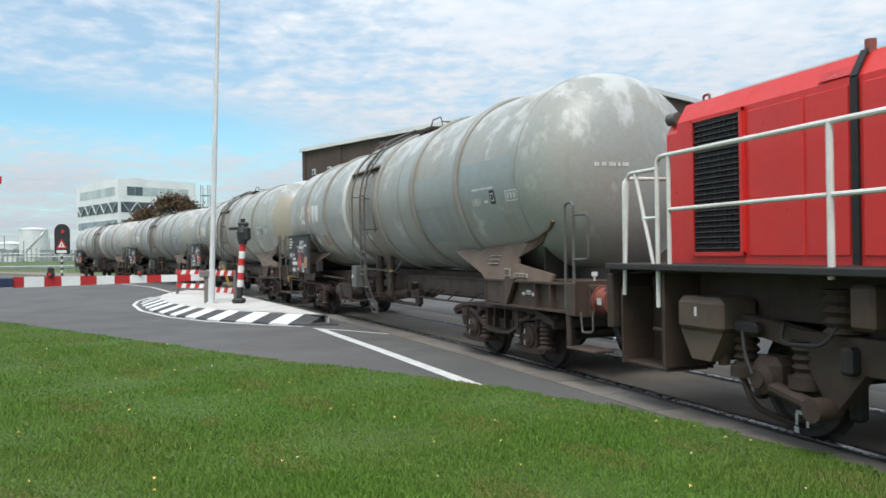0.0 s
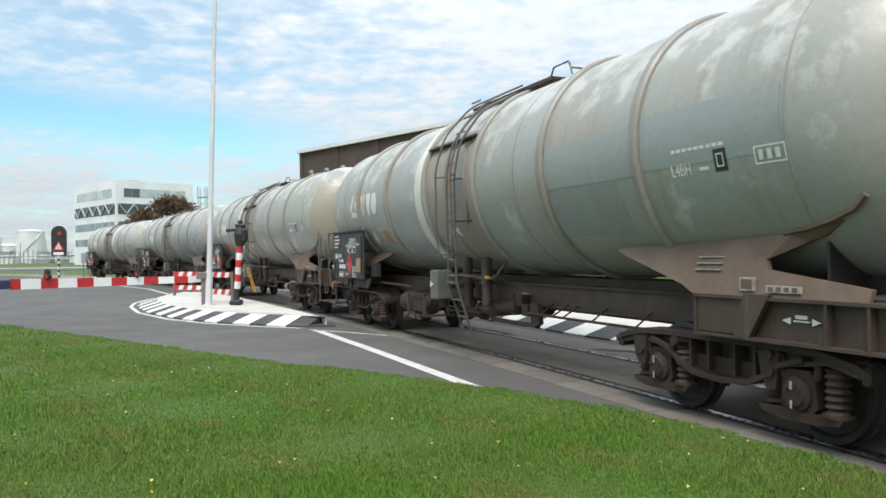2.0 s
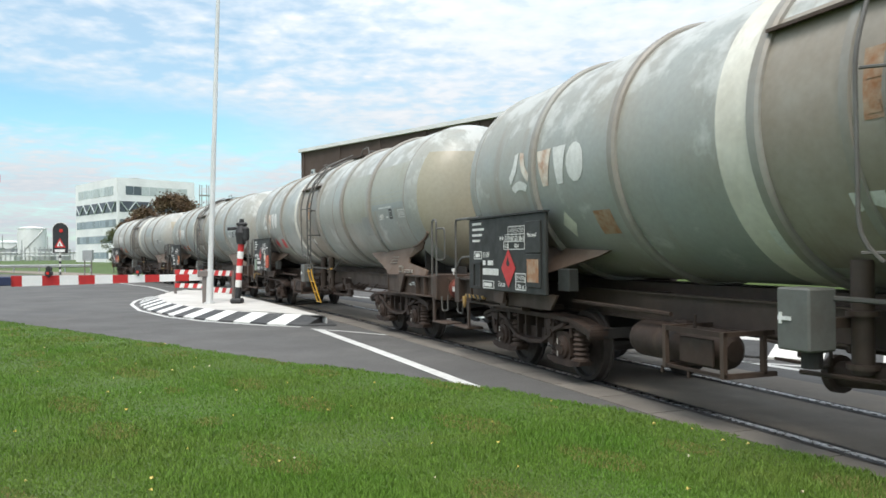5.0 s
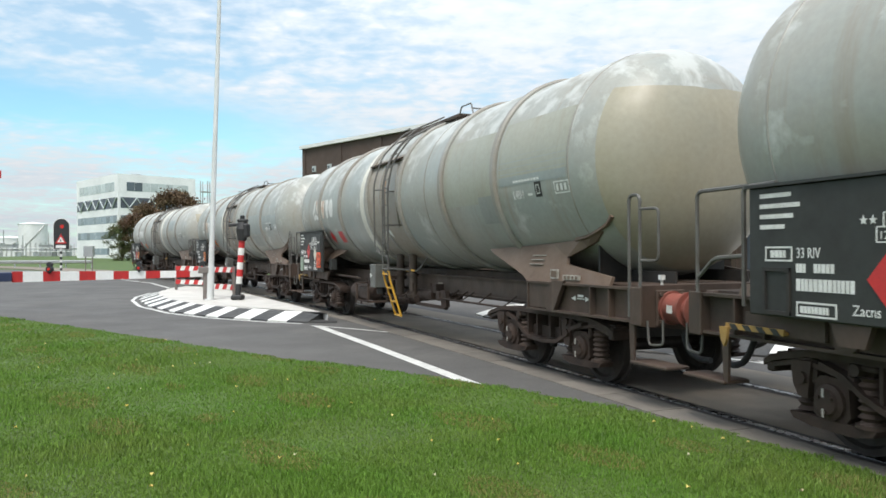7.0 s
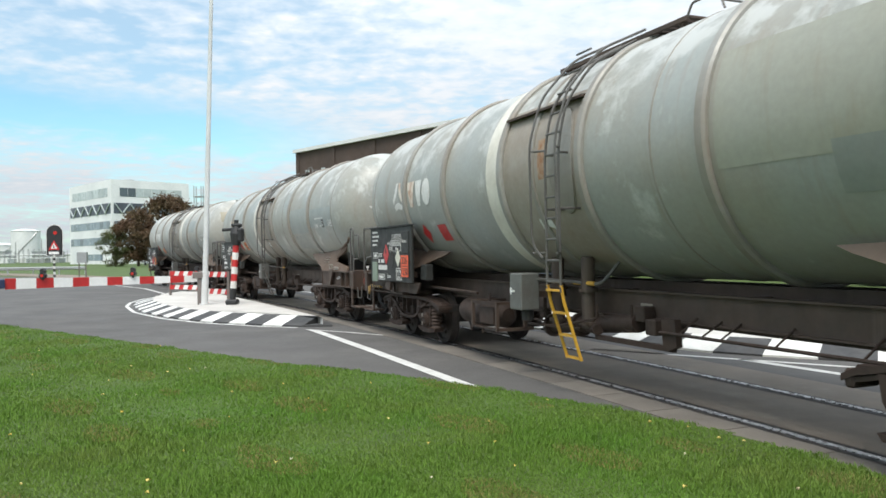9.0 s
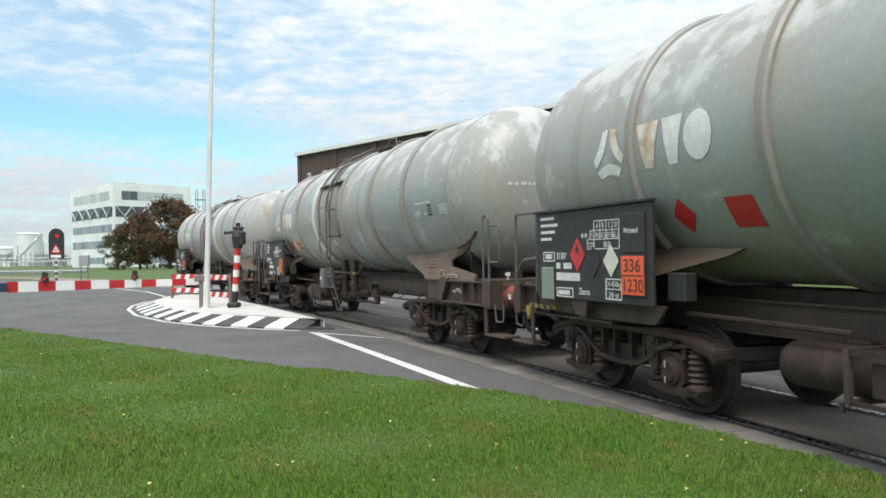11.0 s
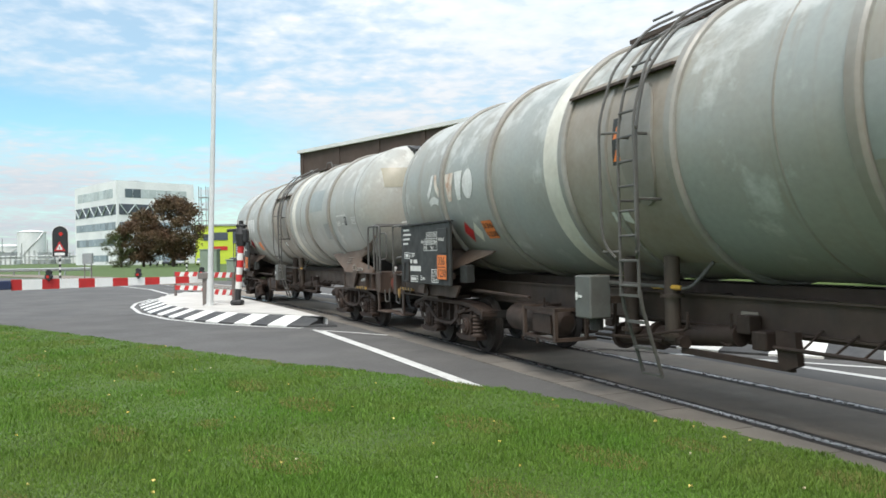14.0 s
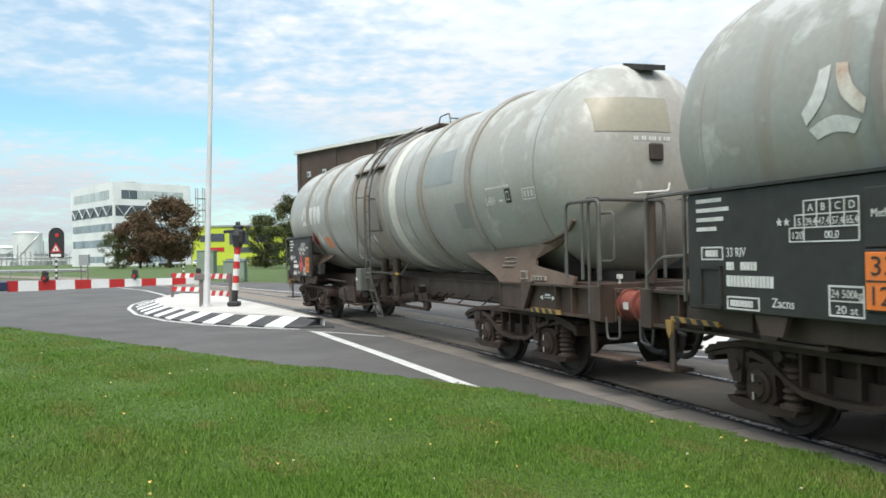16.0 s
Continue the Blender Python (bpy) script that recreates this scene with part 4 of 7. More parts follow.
def fittings(w, yellow_ladder, lad, lad_sign):
    # side ladder, its lower part leaning in under the tank
    hw = 0.155
    bm = bmesh.new()
    for k in (-hw, hw):
        pts = [(lad + k, 1.60, 1.22), (lad + k, 1.61, 2.9), (lad + k, 1.50, 3.42), (lad + k, 1.12, 3.92), (lad + k, 0.46, 4.26)]
        tube(bm, bend(pts, 0.18, 3), 0.018, 6)
    for i in range(12):
        z = 1.34 + i * 0.25
        y = 1.605 if z < 2.9 else 1.61 - (z - 2.9) ** 1.6 * 0.36
        rod(bm, (lad - hw, y, z), (lad + hw, y, z), 0.014, 6)
    for z in (2.2, 2.85):
        for k in (-hw, hw):
            rod(bm, (lad + k, 1.3, z), (lad + k, 1.60, z), 0.015, 6)
    L = part("ladder", bm, RAIL_GREY, w, "grey steel side ladder")
    bm = bmesh.new()
    foot = 1.34
    for k in (-hw, hw):
        tube(bm, [(lad + k, 1.60, 1.30), (lad + k, 1.56, 1.10), (lad + k, foot, 0.41)], 0.021, 6)
    for j in range(4):
        z = 0.43 + 0.27 * j
        y = foot + (z - 0.41) / 0.69 * (1.56 - foot) if z < 1.1 else 1.60
        box(bm, (lad, y, z), (2 * hw, 0.05, 0.025))
    part("lower_ladder", bm, YELLOW if yellow_ladder else RAIL_GREY, L)
    for k in (-0.30, 0.30):
        bm = bmesh.new()
        tube(bm, bend([(lad + k * 0.6, 1.64, 1.62), (lad + k, 1.72, 1.75), (lad + k, 1.74, 3.0), (lad + k, 1.56, 3.56), (lad + k, 1.10, 4.05), (lad + k, 0.46, 4.34)], 0.16, 3), 0.016, 6)
        for z in (1.68, 2.9):
            rod(bm, (lad + k * 0.95, 1.72, z), (lad + k * 0.52, 1.60, z), 0.013, 6)
        part("handrail", bm, RAIL_GREY, L)
    # walkway on top
    bm = bmesh.new()
    for y in (0.47, -0.47):
        box(bm, (-0.38, y, 4.262), (2.7, 0.04, 0.05))
    for u in (-1.6, -0.38, 0.85):
        for y in (0.42, -0.42):
            box(bm, (u, y, 4.21), (0.06, 0.06, 0.10))
    k = part("catwalk", bm, FRAME, w, "dark grated walkway on the tank top")
    for j in range(19):
        bm = bmesh.new()
        box(bm, (-1.69 + j * 0.145, 0, 4.278), (0.09, 0.92, 0.026))
        part("slat", bm, FRAME, k)
    for y in (0.47, -0.47):
        bm = bmesh.new()
        tube(bm, bend([(-1.72, y, 4.27), (-1.80, y, 4.40), (-2.22, y, 4.40), (-2.30, y, 4.2)], 0.04, 3), 0.014, 6)
        part("guard_rail", bm, RAIL_GREY, k)
    bm = bmesh.new()
    rod(bm, (-2.26, -0.47, 4.30), (-2.26, 0.47, 4.30), 0.014, 6)
    part("guard_rail", bm, RAIL_GREY, k)
    # drip ledges beside the ladder
    a = math.radians(29)
    for sgn in (1, -1):
        bm = bmesh.new()
        y, z = TR * math.cos(a), TZ + TR * math.sin(a)
        prism(bm, [(-0.94, sgn * y, z), (0.96, sgn * y, z), (0.96, sgn * (y + 0.10), z - 0.02), (-0.94, sgn * (y + 0.10), z - 0.02)], (0, 0, 0.03))
        part("drip_ledge", bm, FRAME, w, "brown steel drip ledge over the tank side")
    # recessed oval behind the ladder
    bm = bmesh.new()
    n = 20
    rim = [(lad + lad_sign * 0.05 + 0.27 * math.cos(t) * (1 if abs(math.sin(t)) < 0.9 else 1), 2.78 + 0.62 * math.copysign(abs(math.sin(t)) ** 0.8, math.sin(t))) for t in [2 * math.pi * i / n for i in range(n)]]
    tank_shape(bm, rim, 0.03)
    r = bmesh.ops.extrude_face_region(bm, geom=list(bm.faces))
    bmesh.ops.translate(bm, vec=(0, -0.06, 0), verts=[v for v in r["geom"] if isinstance(v, bmesh.types.BMVert)])
    part("cover_plate", bm, RING, w, "brown oval cover plate")
    # outlet pipes under the tank and the rail between them
    bm = bmesh.new()
    tube(bm, bend([(0.46, 1.20, 1.33), (0.1, 0.93, 1.30), (-0.56, 0.88, 1.28), (-0.78, 0.76, 1.56)], 0.1), 0.022, 6)
    part("grab_pipe", bm, RAIL_GREY, w)
    for u in (0.50, -0.24):
        bm = bmesh.new()
        rod(bm, (u, 0.86, 1.62), (u, 0.86, 0.72), 0.085, 14)
        for z in (1.22, 0.80):
            rod(bm, (u, 0.86, z), (u, 0.86, z - 0.04), 0.125, 14)
        part("outlet_pipe", bm, FRAME, w, "brown vertical outlet pipe with flanges", True)
    for u in (0.02, -0.30):
        bm = bmesh.new()
        rod(bm, (u, 0.91, 1.291), (u - 0.14, 0.90, 1.287), 0.026, 6)
        part("yellow_sleeve", bm, YELLOW, w, "yellow marking on the pipe")
    # hand grips at the leading corners, steps at all four
    for end in (-1, 1):
        for sgn in (1, -1):
            x0 = end * 7.96
            bm = bmesh.new()
            tube(bm, bend([(x0, sgn * 1.3, 0.95), (x0, sgn * 1.3, 2.30), (x0 + end * 0.19, sgn * 1.3, 2.30), (x0 + end * 0.19, sgn * 1.3, 1.25)], 0.08), 0.02, 6)
            tube(bm, bend([(x0 + end * 0.19, sgn * 1.3, 2.14), (x0 + end * 0.45, sgn * 1.26, 2.14), (x0 + end * 0.45, sgn * 1.26, 1.58), (x0 + end * 0.19, sgn * 1.3, 1.58)], 0.06), 0.017, 6)
            if end < 0 or sgn < 0:
                part("grip", bm, RAIL_GREY, w)
            else:
                bm.free()
            leg = 8.0 if end < 0 else 7.68
            bm = bmesh.new()
            box(bm, (end * 8.1, sgn * 1.315, 1.08), (0.19, 0.035, 0.42), None, 0.01)
            part("corner_plate", bm, FRAME, w)
            bm = bmesh.new()
            prism(bm, [(end * (leg - 0.05), sgn * 1.27, 0.92), (end * (leg + 0.05), sgn * 1.27, 0.92), (end * (leg + 0.03), sgn * 1.27, 0.46), (end * (leg - 0.03), sgn * 1.27, 0.46)], (0, sgn * 0.03, 0))
            box(bm, (end * (leg + 0.30), sgn * 1.18, 0.462), (0.62, 0.30, 0.035), None, 0.01)
            part("step", bm, FRAME, w, "dusty steel corner step")
            bm = bmesh.new()
            tube(bm, bend([(end * 8.14, sgn * 1.2, 0.92), (end * 8.17, sgn * 1.2, 0.66), (end * 8.40, sgn * 1.2, 0.68), (end * 8.40, sgn * 1.2, 0.95)], 0.05), 0.014, 6)
            part("shunting_grip", bm, RAIL_GREY, w)
    bm = bmesh.new()
    rod(bm, (-8.02, 0.9, 1.28), (-8.02, 0.9, 1.36), 0.015)
    box(bm, (-8.02, 0.9, 1.385), (0.055, 0.055, 0.055))
    part("lamp_bracket", bm, WHITE, w)


def lettering(w, i):
    # company mark as plain white shapes
    cx, cz = 5.43, 2.76

    def polar(r, deg):
        r *= 0.9
        return (cx - r * math.cos(math.radians(deg)), cz + r * math.sin(math.radians(deg)))
    for k in range(3):
        a = -30 + 120 * k
        inner = [polar(r, a + d) for r, d in ((0.325, 4), (0.20, 11), (0.125, 30), (0.10, 60), (0.125, 90), (0.20, 109), (0.325, 116))]
        outer = [polar(r, a + d) for r, d in ((0.335, 94), (0.275, 84), (0.235, 60), (0.275, 36), (0.335, 26))]
        bm = bmesh.new()
        tank_shape(bm, inner + outer)
        part("company_mark", bm, MARK_RUSTED if i in (0, 1, 2) and k == 0 else WHITE, w, "white company mark on the tank")
    bm = bmesh.new()
    tank_shape(bm, [(3.93 - 0.20 * math.cos(t), 2.77 + 0.235 * math.sin(t)) for t in [2 * math.pi * j / 14 for j in range(14)]])
    part("company_mark", bm, WHITE, w)
    for u0, u1, l0, l1 in ((4.90, 4.52, 4.76, 4.62), (4.47, 4.15, 4.38, 4.24)):
        bm = bmesh.new()
        tank_shape(bm, [(u0, 3.0), (u1, 3.0), (l1, 2.54), (l0, 2.54)])
        part("company_mark", bm, MARK_RUSTED if i in (0, 1, 2) and u0 > 4.5 else WHITE, w)
    # small data on the leading half
    bm = bmesh.new()
    for u0, u1, z0, z1 in tuple((-5.56 - 0.08 * k, -5.62 - 0.08 * k, 2.625, 2.655) for k in range(9)) + ((-5.92, -6.04, 2.43, 2.46),):
        tank_patch(bm, u0, u1, z0, z1, 0.005, 2, 2)
    for u0, u1, z0, z1 in ((-6.60, -6.94, 2.55, 2.565), (-6.60, -6.94, 2.41, 2.425), (-6.60, -6.615, 2.41, 2.565), (-6.925, -6.94, 2.41, 2.565), (-6.65, -6.70, 2.445, 2.53), (-6.74, -6.79, 2.445, 2.53), (-6.83, -6.88, 2.445, 2.53)):
        tank_patch(bm, u0, u1, z0, z1, 0.005, 2, 2)
    part("data_mark", bm, WHITE, w)
    words("text", "L4BH", 0.17, WHITE, w, Vector((-5.53, 1.404, 2.40)), (-1, 0, 0), (0, 0.24, 0.971), width=0.27)
    bm = bmesh.new()
    tank_patch(bm, -6.12, -6.28, 2.40, 2.60, 0.005, 2, 2)
    k = part("test_mark", bm, BOARD, w)
    bm = bmesh.new()
    for u0, u1, z0, z1 in ((-6.155, -6.168, 2.44, 2.56), (-6.232, -6.245, 2.44, 2.56), (-6.168, -6.232, 2.548, 2.56), (-6.168, -6.232, 2.44, 2.452)):
        tank_patch(bm, u0, u1, z0, z1, 0.008, 2, 1)
    part("ring_mark", bm, WHITE, k)
    # white marks near the ladder
    bm = bmesh.new()
    tank_shape(bm, [(0.24, 2.12), (-0.06, 2.12), (-0.09, 1.97), (0.08, 2.03), (0.23, 1.97)], 0.006)
    part("arrow_mark", bm, WHITE, w)
    bm = bmesh.new()
    tank_patch(bm, 1.22, 1.02, 1.67, 1.88, 0.008, 2, 2)
    part("pale_mark", bm, WHITE, w)
    bm = bmesh.new()
    tank_patch(bm, -0.04, -0.22, 2.60, 3.10, 0.005, 4, 2)
    ws = part("warning_sticker", bm, BOARD if i == 2 else RUST, w, "small dark warning sticker with orange symbols")
    for z in (2.70, 2.94):
        bm = bmesh.new()
        tank_shape(bm, [(-0.06, z - 0.06), (-0.20, z - 0.06), (-0.13, z + 0.08)], 0.009)
        part("symbol", bm, HAZ_ORANGE if i == 2 else RUST, ws)
    # hazard labels on the tank
    def diamond(u, z, s, m):
        bm = bmesh.new()
        tank_shape(bm, [(u - s, z), (u, z + s), (u + s, z), (u, z - s)], 0.006)
        part("hazard_label", bm, m, w)
    if i == 0:
        diamond(4.40, 2.05, 0.16, HAZ_PALE)
    if i == 1:
        diamond(4.40, 2.05, 0.17, SAFETY_RED)
    if i == 2:
        diamond(4.37, 2.035, 0.165, SAFETY_RED)
        diamond(4.03, 2.02, 0.155, HAZ_PALE)
    if i == 3:
        diamond(4.75, 2.15, 0.2, SAFETY_RED)
        diamond(4.2, 2.15, 0.2, HAZ_PALE)
    bm = bmesh.new()
    if i == 2:
        tank_patch(bm, 3.76, 3.40, 1.91, 2.18, 0.006, 3, 2)
    else:
        tank_patch(bm, 3.76, 3.40, 1.91, 2.18, 0.006, 3, 2)
    hp = part("hazard_plate", bm, RUST if i == 0 else (HAZ_ORANGE if i in (2, 3) else SAFETY_RED), w)
    if i == 2:
        for txt, z in (("336", 2.065), ("1230", 1.94)):
            s = math.asin((z + 0.04 - TZ) / TR)
            q = Vector((0, math.cos(s), math.sin(s))) * (TR + 0.012) + Vector((3.745, 0, TZ))
            t_ = Vector((0, -math.sin(s), math.cos(s)))
            words("text", txt, 0.12, BOARD, w, q - t_ * 0.04, (-1, 0, 0), tuple(t_), width=0.33)
    # wagon number on the leading dish, as plain bars
    bm = bmesh.new()
    va, vb, zb = (0.55, 0.05, 3.1) if i == 3 else (0.76, 0.30, 2.83)
    for k, v in enumerate(np.linspace(va, vb, 15)):
        if k in (2, 5, 9, 11) or i == 1:
            continue
        dish_patch(bm, v, v - 0.022, zb - 0.026, zb + 0.026, 0.006, 1)
    if i != 1:
        part("number_bar", bm, WHITE, w)
    # saddle marks
    bm = bmesh.new()
    bm.free()
    for c, size in [((-5.76, 1.19 - dz * 0.47, 1.505 + dz), (0.34, 0.03, 0.011)) for dz in (0.0, 0.06, 0.12)] + [((-6.33, 1.255, 1.385), (0.17, 0.03, 0.12)), ((-6.74, 1.262, 1.35), (0.36, 0.03, 0.06))]:
        bm = bmesh.new()
        box(bm, c, size)
        part("saddle_mark", bm, DUST_WHITE, w)
    bm = bmesh.new()
    box(bm, (-6.33, 1.267, 1.385), (0.13, 0.012, 0.085))
    for k in range(4):
        box(bm, (-6.61 - 0.085 * k, 1.274, 1.35), (0.055, 0.012, 0.04))
    part("saddle_mark_infill", bm, SADDLE, w)
    bm = bmesh.new()
    y = 1.222
    box(bm, (-6.88, y, 1.09), (0.16, 0.01, 0.012))
    for e in (-1, 1):
        prism(bm, [(-6.88 + e * 0.2, y, 1.09), (-6.88 + e * 0.11, y, 1.12), (-6.88 + e * 0.11, y, 1.06)], (0, 0.006, 0))
    box(bm, (-6.88, y, 1.125), (0.12, 0.01, 0.03))
    part("length_mark", bm, WHITE, w)


def flat_bars(bm, x0, x1, z, h, y, gaps):
    """Unreadable writing: a row of bars."""
    x = x0
    sgn = 1 if x1 > x0 else -1
    random.seed(int(abs(x0 * 100) + z * 1000))
    while (x1 - x) * sgn > 0.02:
        wd = min(random.uniform(0.6, 1.0) * gaps, (x1 - x) * sgn)
        box(bm, (x + sgn * wd / 2, y, z), (wd, 0.004, h))
        x += sgn * (wd + gaps * 0.22)


def board(w, i):
    u0, left, u1, z0, z1 = 7.04, 7.12, 4.60, 1.15, 2.21
    bm = bmesh.new()
    box(bm, ((left + u1) / 2, 1.47, (z0 + z1) / 2), (left - u1, 0.05, z1 - z0), None, 0.012)
    B = part("sign_board", bm, BOARD, w, "black steel data board with white lettering")
    bm = bmesh.new()
    box(bm, (4.46, 1.25, 1.35), (0.28, 0.14, 0.28), None, 0.01)
    part("end_box", bm, BOARD, B)
    for u in (6.3, 5.0):
        bm = bmesh.new()
        box(bm, (u, 1.35, 1.3), (0.08, 0.19, 0.1))
        part("strut", bm, FRAME, B)
        bm = bmesh.new()
        box(bm, (u, 1.36, 2.05), (0.08, 0.17, 0.06))
        part("strut", bm, FRAME, B)
    bm = bmesh.new()
    box(bm, ((left + u1) / 2, 1.48, z1 + 0.012), (left - u1 + 0.04, 0.09, 0.024))
    part("top_rail", bm, BOARD, B)
    y = 1.4985
    R, U = (-1, 0, 0), (0, 0, 1)

    def at(a, z):
        return Vector((u0 - a, y, z))
    bm = bmesh.new()
    for k, (wd, z) in enumerate(((0.36, 2.135), (0.46, 2.05), (0.38, 1.965), (0.30, 1.88))):
        flat_bars(bm, u0 - 0.06, u0 - 0.06 - wd, z, 0.036, y, 0.024)
    part("owner_line", bm, WHITE, B)
    bm = bmesh.new()
    bm.free()
    for a0, a1, z, h, g in ((0.46, 1.02, 1.42, 0.095, 0.042), (0.50, 0.80, 1.23, 0.055, 0.034), (0.18, 0.36, 1.66, 0.06, 0.04), (0.46, 0.58, 1.55, 0.07, 0.036), (0.64, 0.86, 1.55, 0.07, 0.04)):
        bm = bmesh.new()
        flat_bars(bm, u0 - a0, u0 - a1, z, h, y, g)
        tagged(part("running_number", bm, WHITE, B), kind="stuff")
    bm = bmesh.new()
    for a0, a1, b0, b1 in ((0.46, 0.86, 1.175, 1.29), (1.58, 1.90, 1.19, 1.42), (0.12, 0.42, 1.60, 1.72)):
        for x0, x1, q0, q1 in ((a0, a1, b1 - 0.014, b1), (a0, a1, b0, b0 + 0.014), (a0, a0 + 0.014, b0, b1), (a1 - 0.014, a1, b0, b1)):
            box(bm, (u0 - (x0 + x1) / 2, y, (q0 + q1) / 2), (x1 - x0, 0.004, q1 - q0))
    box(bm, (u0 - 1.74, y, 1.305), (0.3, 0.004, 0.010))
    part("box_outline", bm, WHITE, B)
    bm = bmesh.new()
    tx = [1.26, 1.415, 1.57, 1.725, 1.88]
    k_ = 0.82

    def fa(a):
        return 1.61 + (a - 1.57) * k_

    def fz(z):
        return 1.90 + (z - 1.94) * k_
    for q, (xa, xb) in ((2.13, (1.26, 1.88)), (2.0, (1.15, 1.88)), (1.88, (1.08, 1.88)), (1.75, (1.08, 1.88))):
        box(bm, (u0 - fa((xa + xb) / 2), y, fz(q)), ((xb - xa) * k_, 0.004, 0.010))
    for x in tx:
        box(bm, (u0 - fa(x), y, fz(2.005)), (0.010, 0.004, 0.25 * k_))
    for x, q0, q1 in ((1.15, 1.88, 2.0), (1.08, 1.75, 1.88), (1.26, 1.75, 1.88), (1.88, 1.75, 1.88)):
        box(bm, (u0 - fa(x), y, fz((q0 + q1) / 2)), (0.010, 0.004, (q1 - q0) * k_))
    part("load_table", bm, WHITE, B)
    bm = bmesh.new()
    for x in (1.10, 1.18):
        prism(bm, [(u0 - x + 0.036 * math.cos(t) * (1 if k % 2 == 0 else 0.42), y, 1.90 + 0.036 * math.sin(t) * (1 if k % 2 == 0 else 0.42)) for k, t in enumerate([math.pi / 2 + math.pi * j / 5 for j in range(10)])], (0, 0.003, 0))
    part("star", bm, WHITE, B)
    dec = ("5", "5", "4", "5")[i]
    for txt, a, z, sz, wd in (("33 RIV", 0.46, 1.63, 0.115, 0.24), ("Zacns", 1.00, 1.22, 0.11, 0.24), ("A", 1.31, 2.03, 0.10, None), ("B", 1.46, 2.03, 0.10, None), ("C", 1.62, 2.03, 0.10, None), ("D", 1.77, 2.03, 0.10, None),
                              ("S", 1.18, 1.90, 0.10, None), ("39," + dec, 1.275, 1.90, 0.10, 0.125), ("47," + dec, 1.43, 1.90, 0.10, 0.125), ("57," + dec, 1.585, 1.90, 0.10, 0.125), ("65," + dec, 1.74, 1.90, 0.10, 0.125), ("120", 1.10, 1.775, 0.10, 0.13), ("00,0", 1.5, 1.775, 0.10, 0.16),
                              ("20,5t", 1.64, 1.215, 0.085, 0.2), ("24 500kg", 1.60, 1.33, 0.085, 0.28)):
        if txt in ("20,5t", "24 500kg"):
            txt = {"20,5t": "20 st", "24 500kg": ("24 470kg", "24 470kg", "24 500kg", "24 500kg")[i]}[txt]
        if sz == 0.10:
            a, z, sz, wd = fa(a), fz(z), sz * k_, wd and wd * k_
        words("text", txt, sz, WHITE, B, at(a, z), R, U, width=wd)
    # plate holders at the trailing end of the board
    bm = bmesh.new()
    box(bm, (u0 - 2.13, 1.505, 1.90), (0.42, 0.02, 0.42), None, 0.008)
    box(bm, (u0 - 2.13, 1.505, 1.46), (0.42, 0.02, 0.44), None, 0.008)
    part("plate_holder", bm, BOARD, B)
    words("text", "Methanol", 0.085, WHITE, B, at(1.98, 1.90) + Vector((0, 0.02, 0)), R, U, width=0.25)
    if i == 0:
        bm = bmesh.new()
        box(bm, (u0 - 2.13, 1.518, 1.46), (0.32, 0.006, 0.3))
        part("plate", bm, RUST, B, "rusted bare plate")
    elif i in (2, 3, 1):
        bm = bmesh.new()
        box(bm, (u0 - 2.13, 1.520, 1.46), (0.40, 0.012, 0.40), None, 0.004)
        p = part("orange_plate", bm, HAZ_RED if i == 1 else HAZ_ORANGE, B, "orange hazard number plate")
        bm = bmesh.new()
        box(bm, (u0 - 2.13, 1.5275, 1.46), (0.38, 0.003, 0.012))
        part("divider", bm, BOARD, p)
        words("text", "336", 0.19, BOARD, B, at(1.97, 1.50) + Vector((0, 0.030, 0)), R, U, width=0.3)
        words("text", "1230", 0.19, BOARD, B, at(1.95, 1.295) + Vector((0, 0.030, 0)), R, U, width=0.34)

    def diamond(a, z, s, m, flame=True):
        bm = bmesh.new()
        prism(bm, [(u0 - a - s, y + 0.002, z), (u0 - a, y + 0.002, z + s * 1.15), (u0 - a + s, y + 0.002, z), (u0 - a, y + 0.002, z - s * 1.15)], (0, 0.004, 0))
        q = part("hazard_diamond", bm, m, B)
        if flame:
            bm = bmesh.new()
            prism(bm, [(u0 - a + dx * s, y + 0.008, z + dz * s) for dx, dz in ((0, 0.72), (0.12, 0.5), (0.22, 0.35), (0.16, 0.16), (-0.02, 0.12), (-0.2, 0.2), (-0.2, 0.36), (-0.08, 0.5))], (0, 0.003, 0))
            part("flame", bm, BOARD, q)
    if i == 0:
        diamond(1.36, 1.48, 0.23, SAFETY_RED)
    if i == 1:
        diamond(0.98, 1.68, 0.175, SAFETY_RED)
        diamond(1.34, 1.60, 0.155, DARK_STEEL, False)
        diamond(1.70, 1.61, 0.155, HAZ_PALE, False)
    if i == 3:
        diamond(1.36, 1.48, 0.23, SAFETY_RED)
    if i == 1:
        bm = bmesh.new()
        box(bm, (u0 - 0.25, 1.51, 1.33), (0.30, 0.03, 0.40), None, 0.01)
        part("document_box", bm, CAB_GREEN, B, "pale greenish document holder")
    else:
        bm = bmesh.new()
        for a0, a1, b0, b1 in ((0.1, 0.4, 1.52, 1.55), (0.1, 0.4, 1.17, 1.2), (0.1, 0.13, 1.17, 1.55), (0.37, 0.4, 1.17, 1.55)):
            box(bm, (u0 - (a0 + a1) / 2, 1.50, (b0 + b1) / 2), (a1 - a0, 0.03, b1 - b0))
        part("document_frame", bm, DARK_STEEL, B)
    # brackets under the board and platform rails beyond it
    bm = bmesh.new()
    prism(bm, [(6.28, 1.42, 1.15), (5.90, 1.42, 1.15), (5.96, 1.42, 0.98), (6.20, 1.42, 0.98)], (0, 0.05, 0))
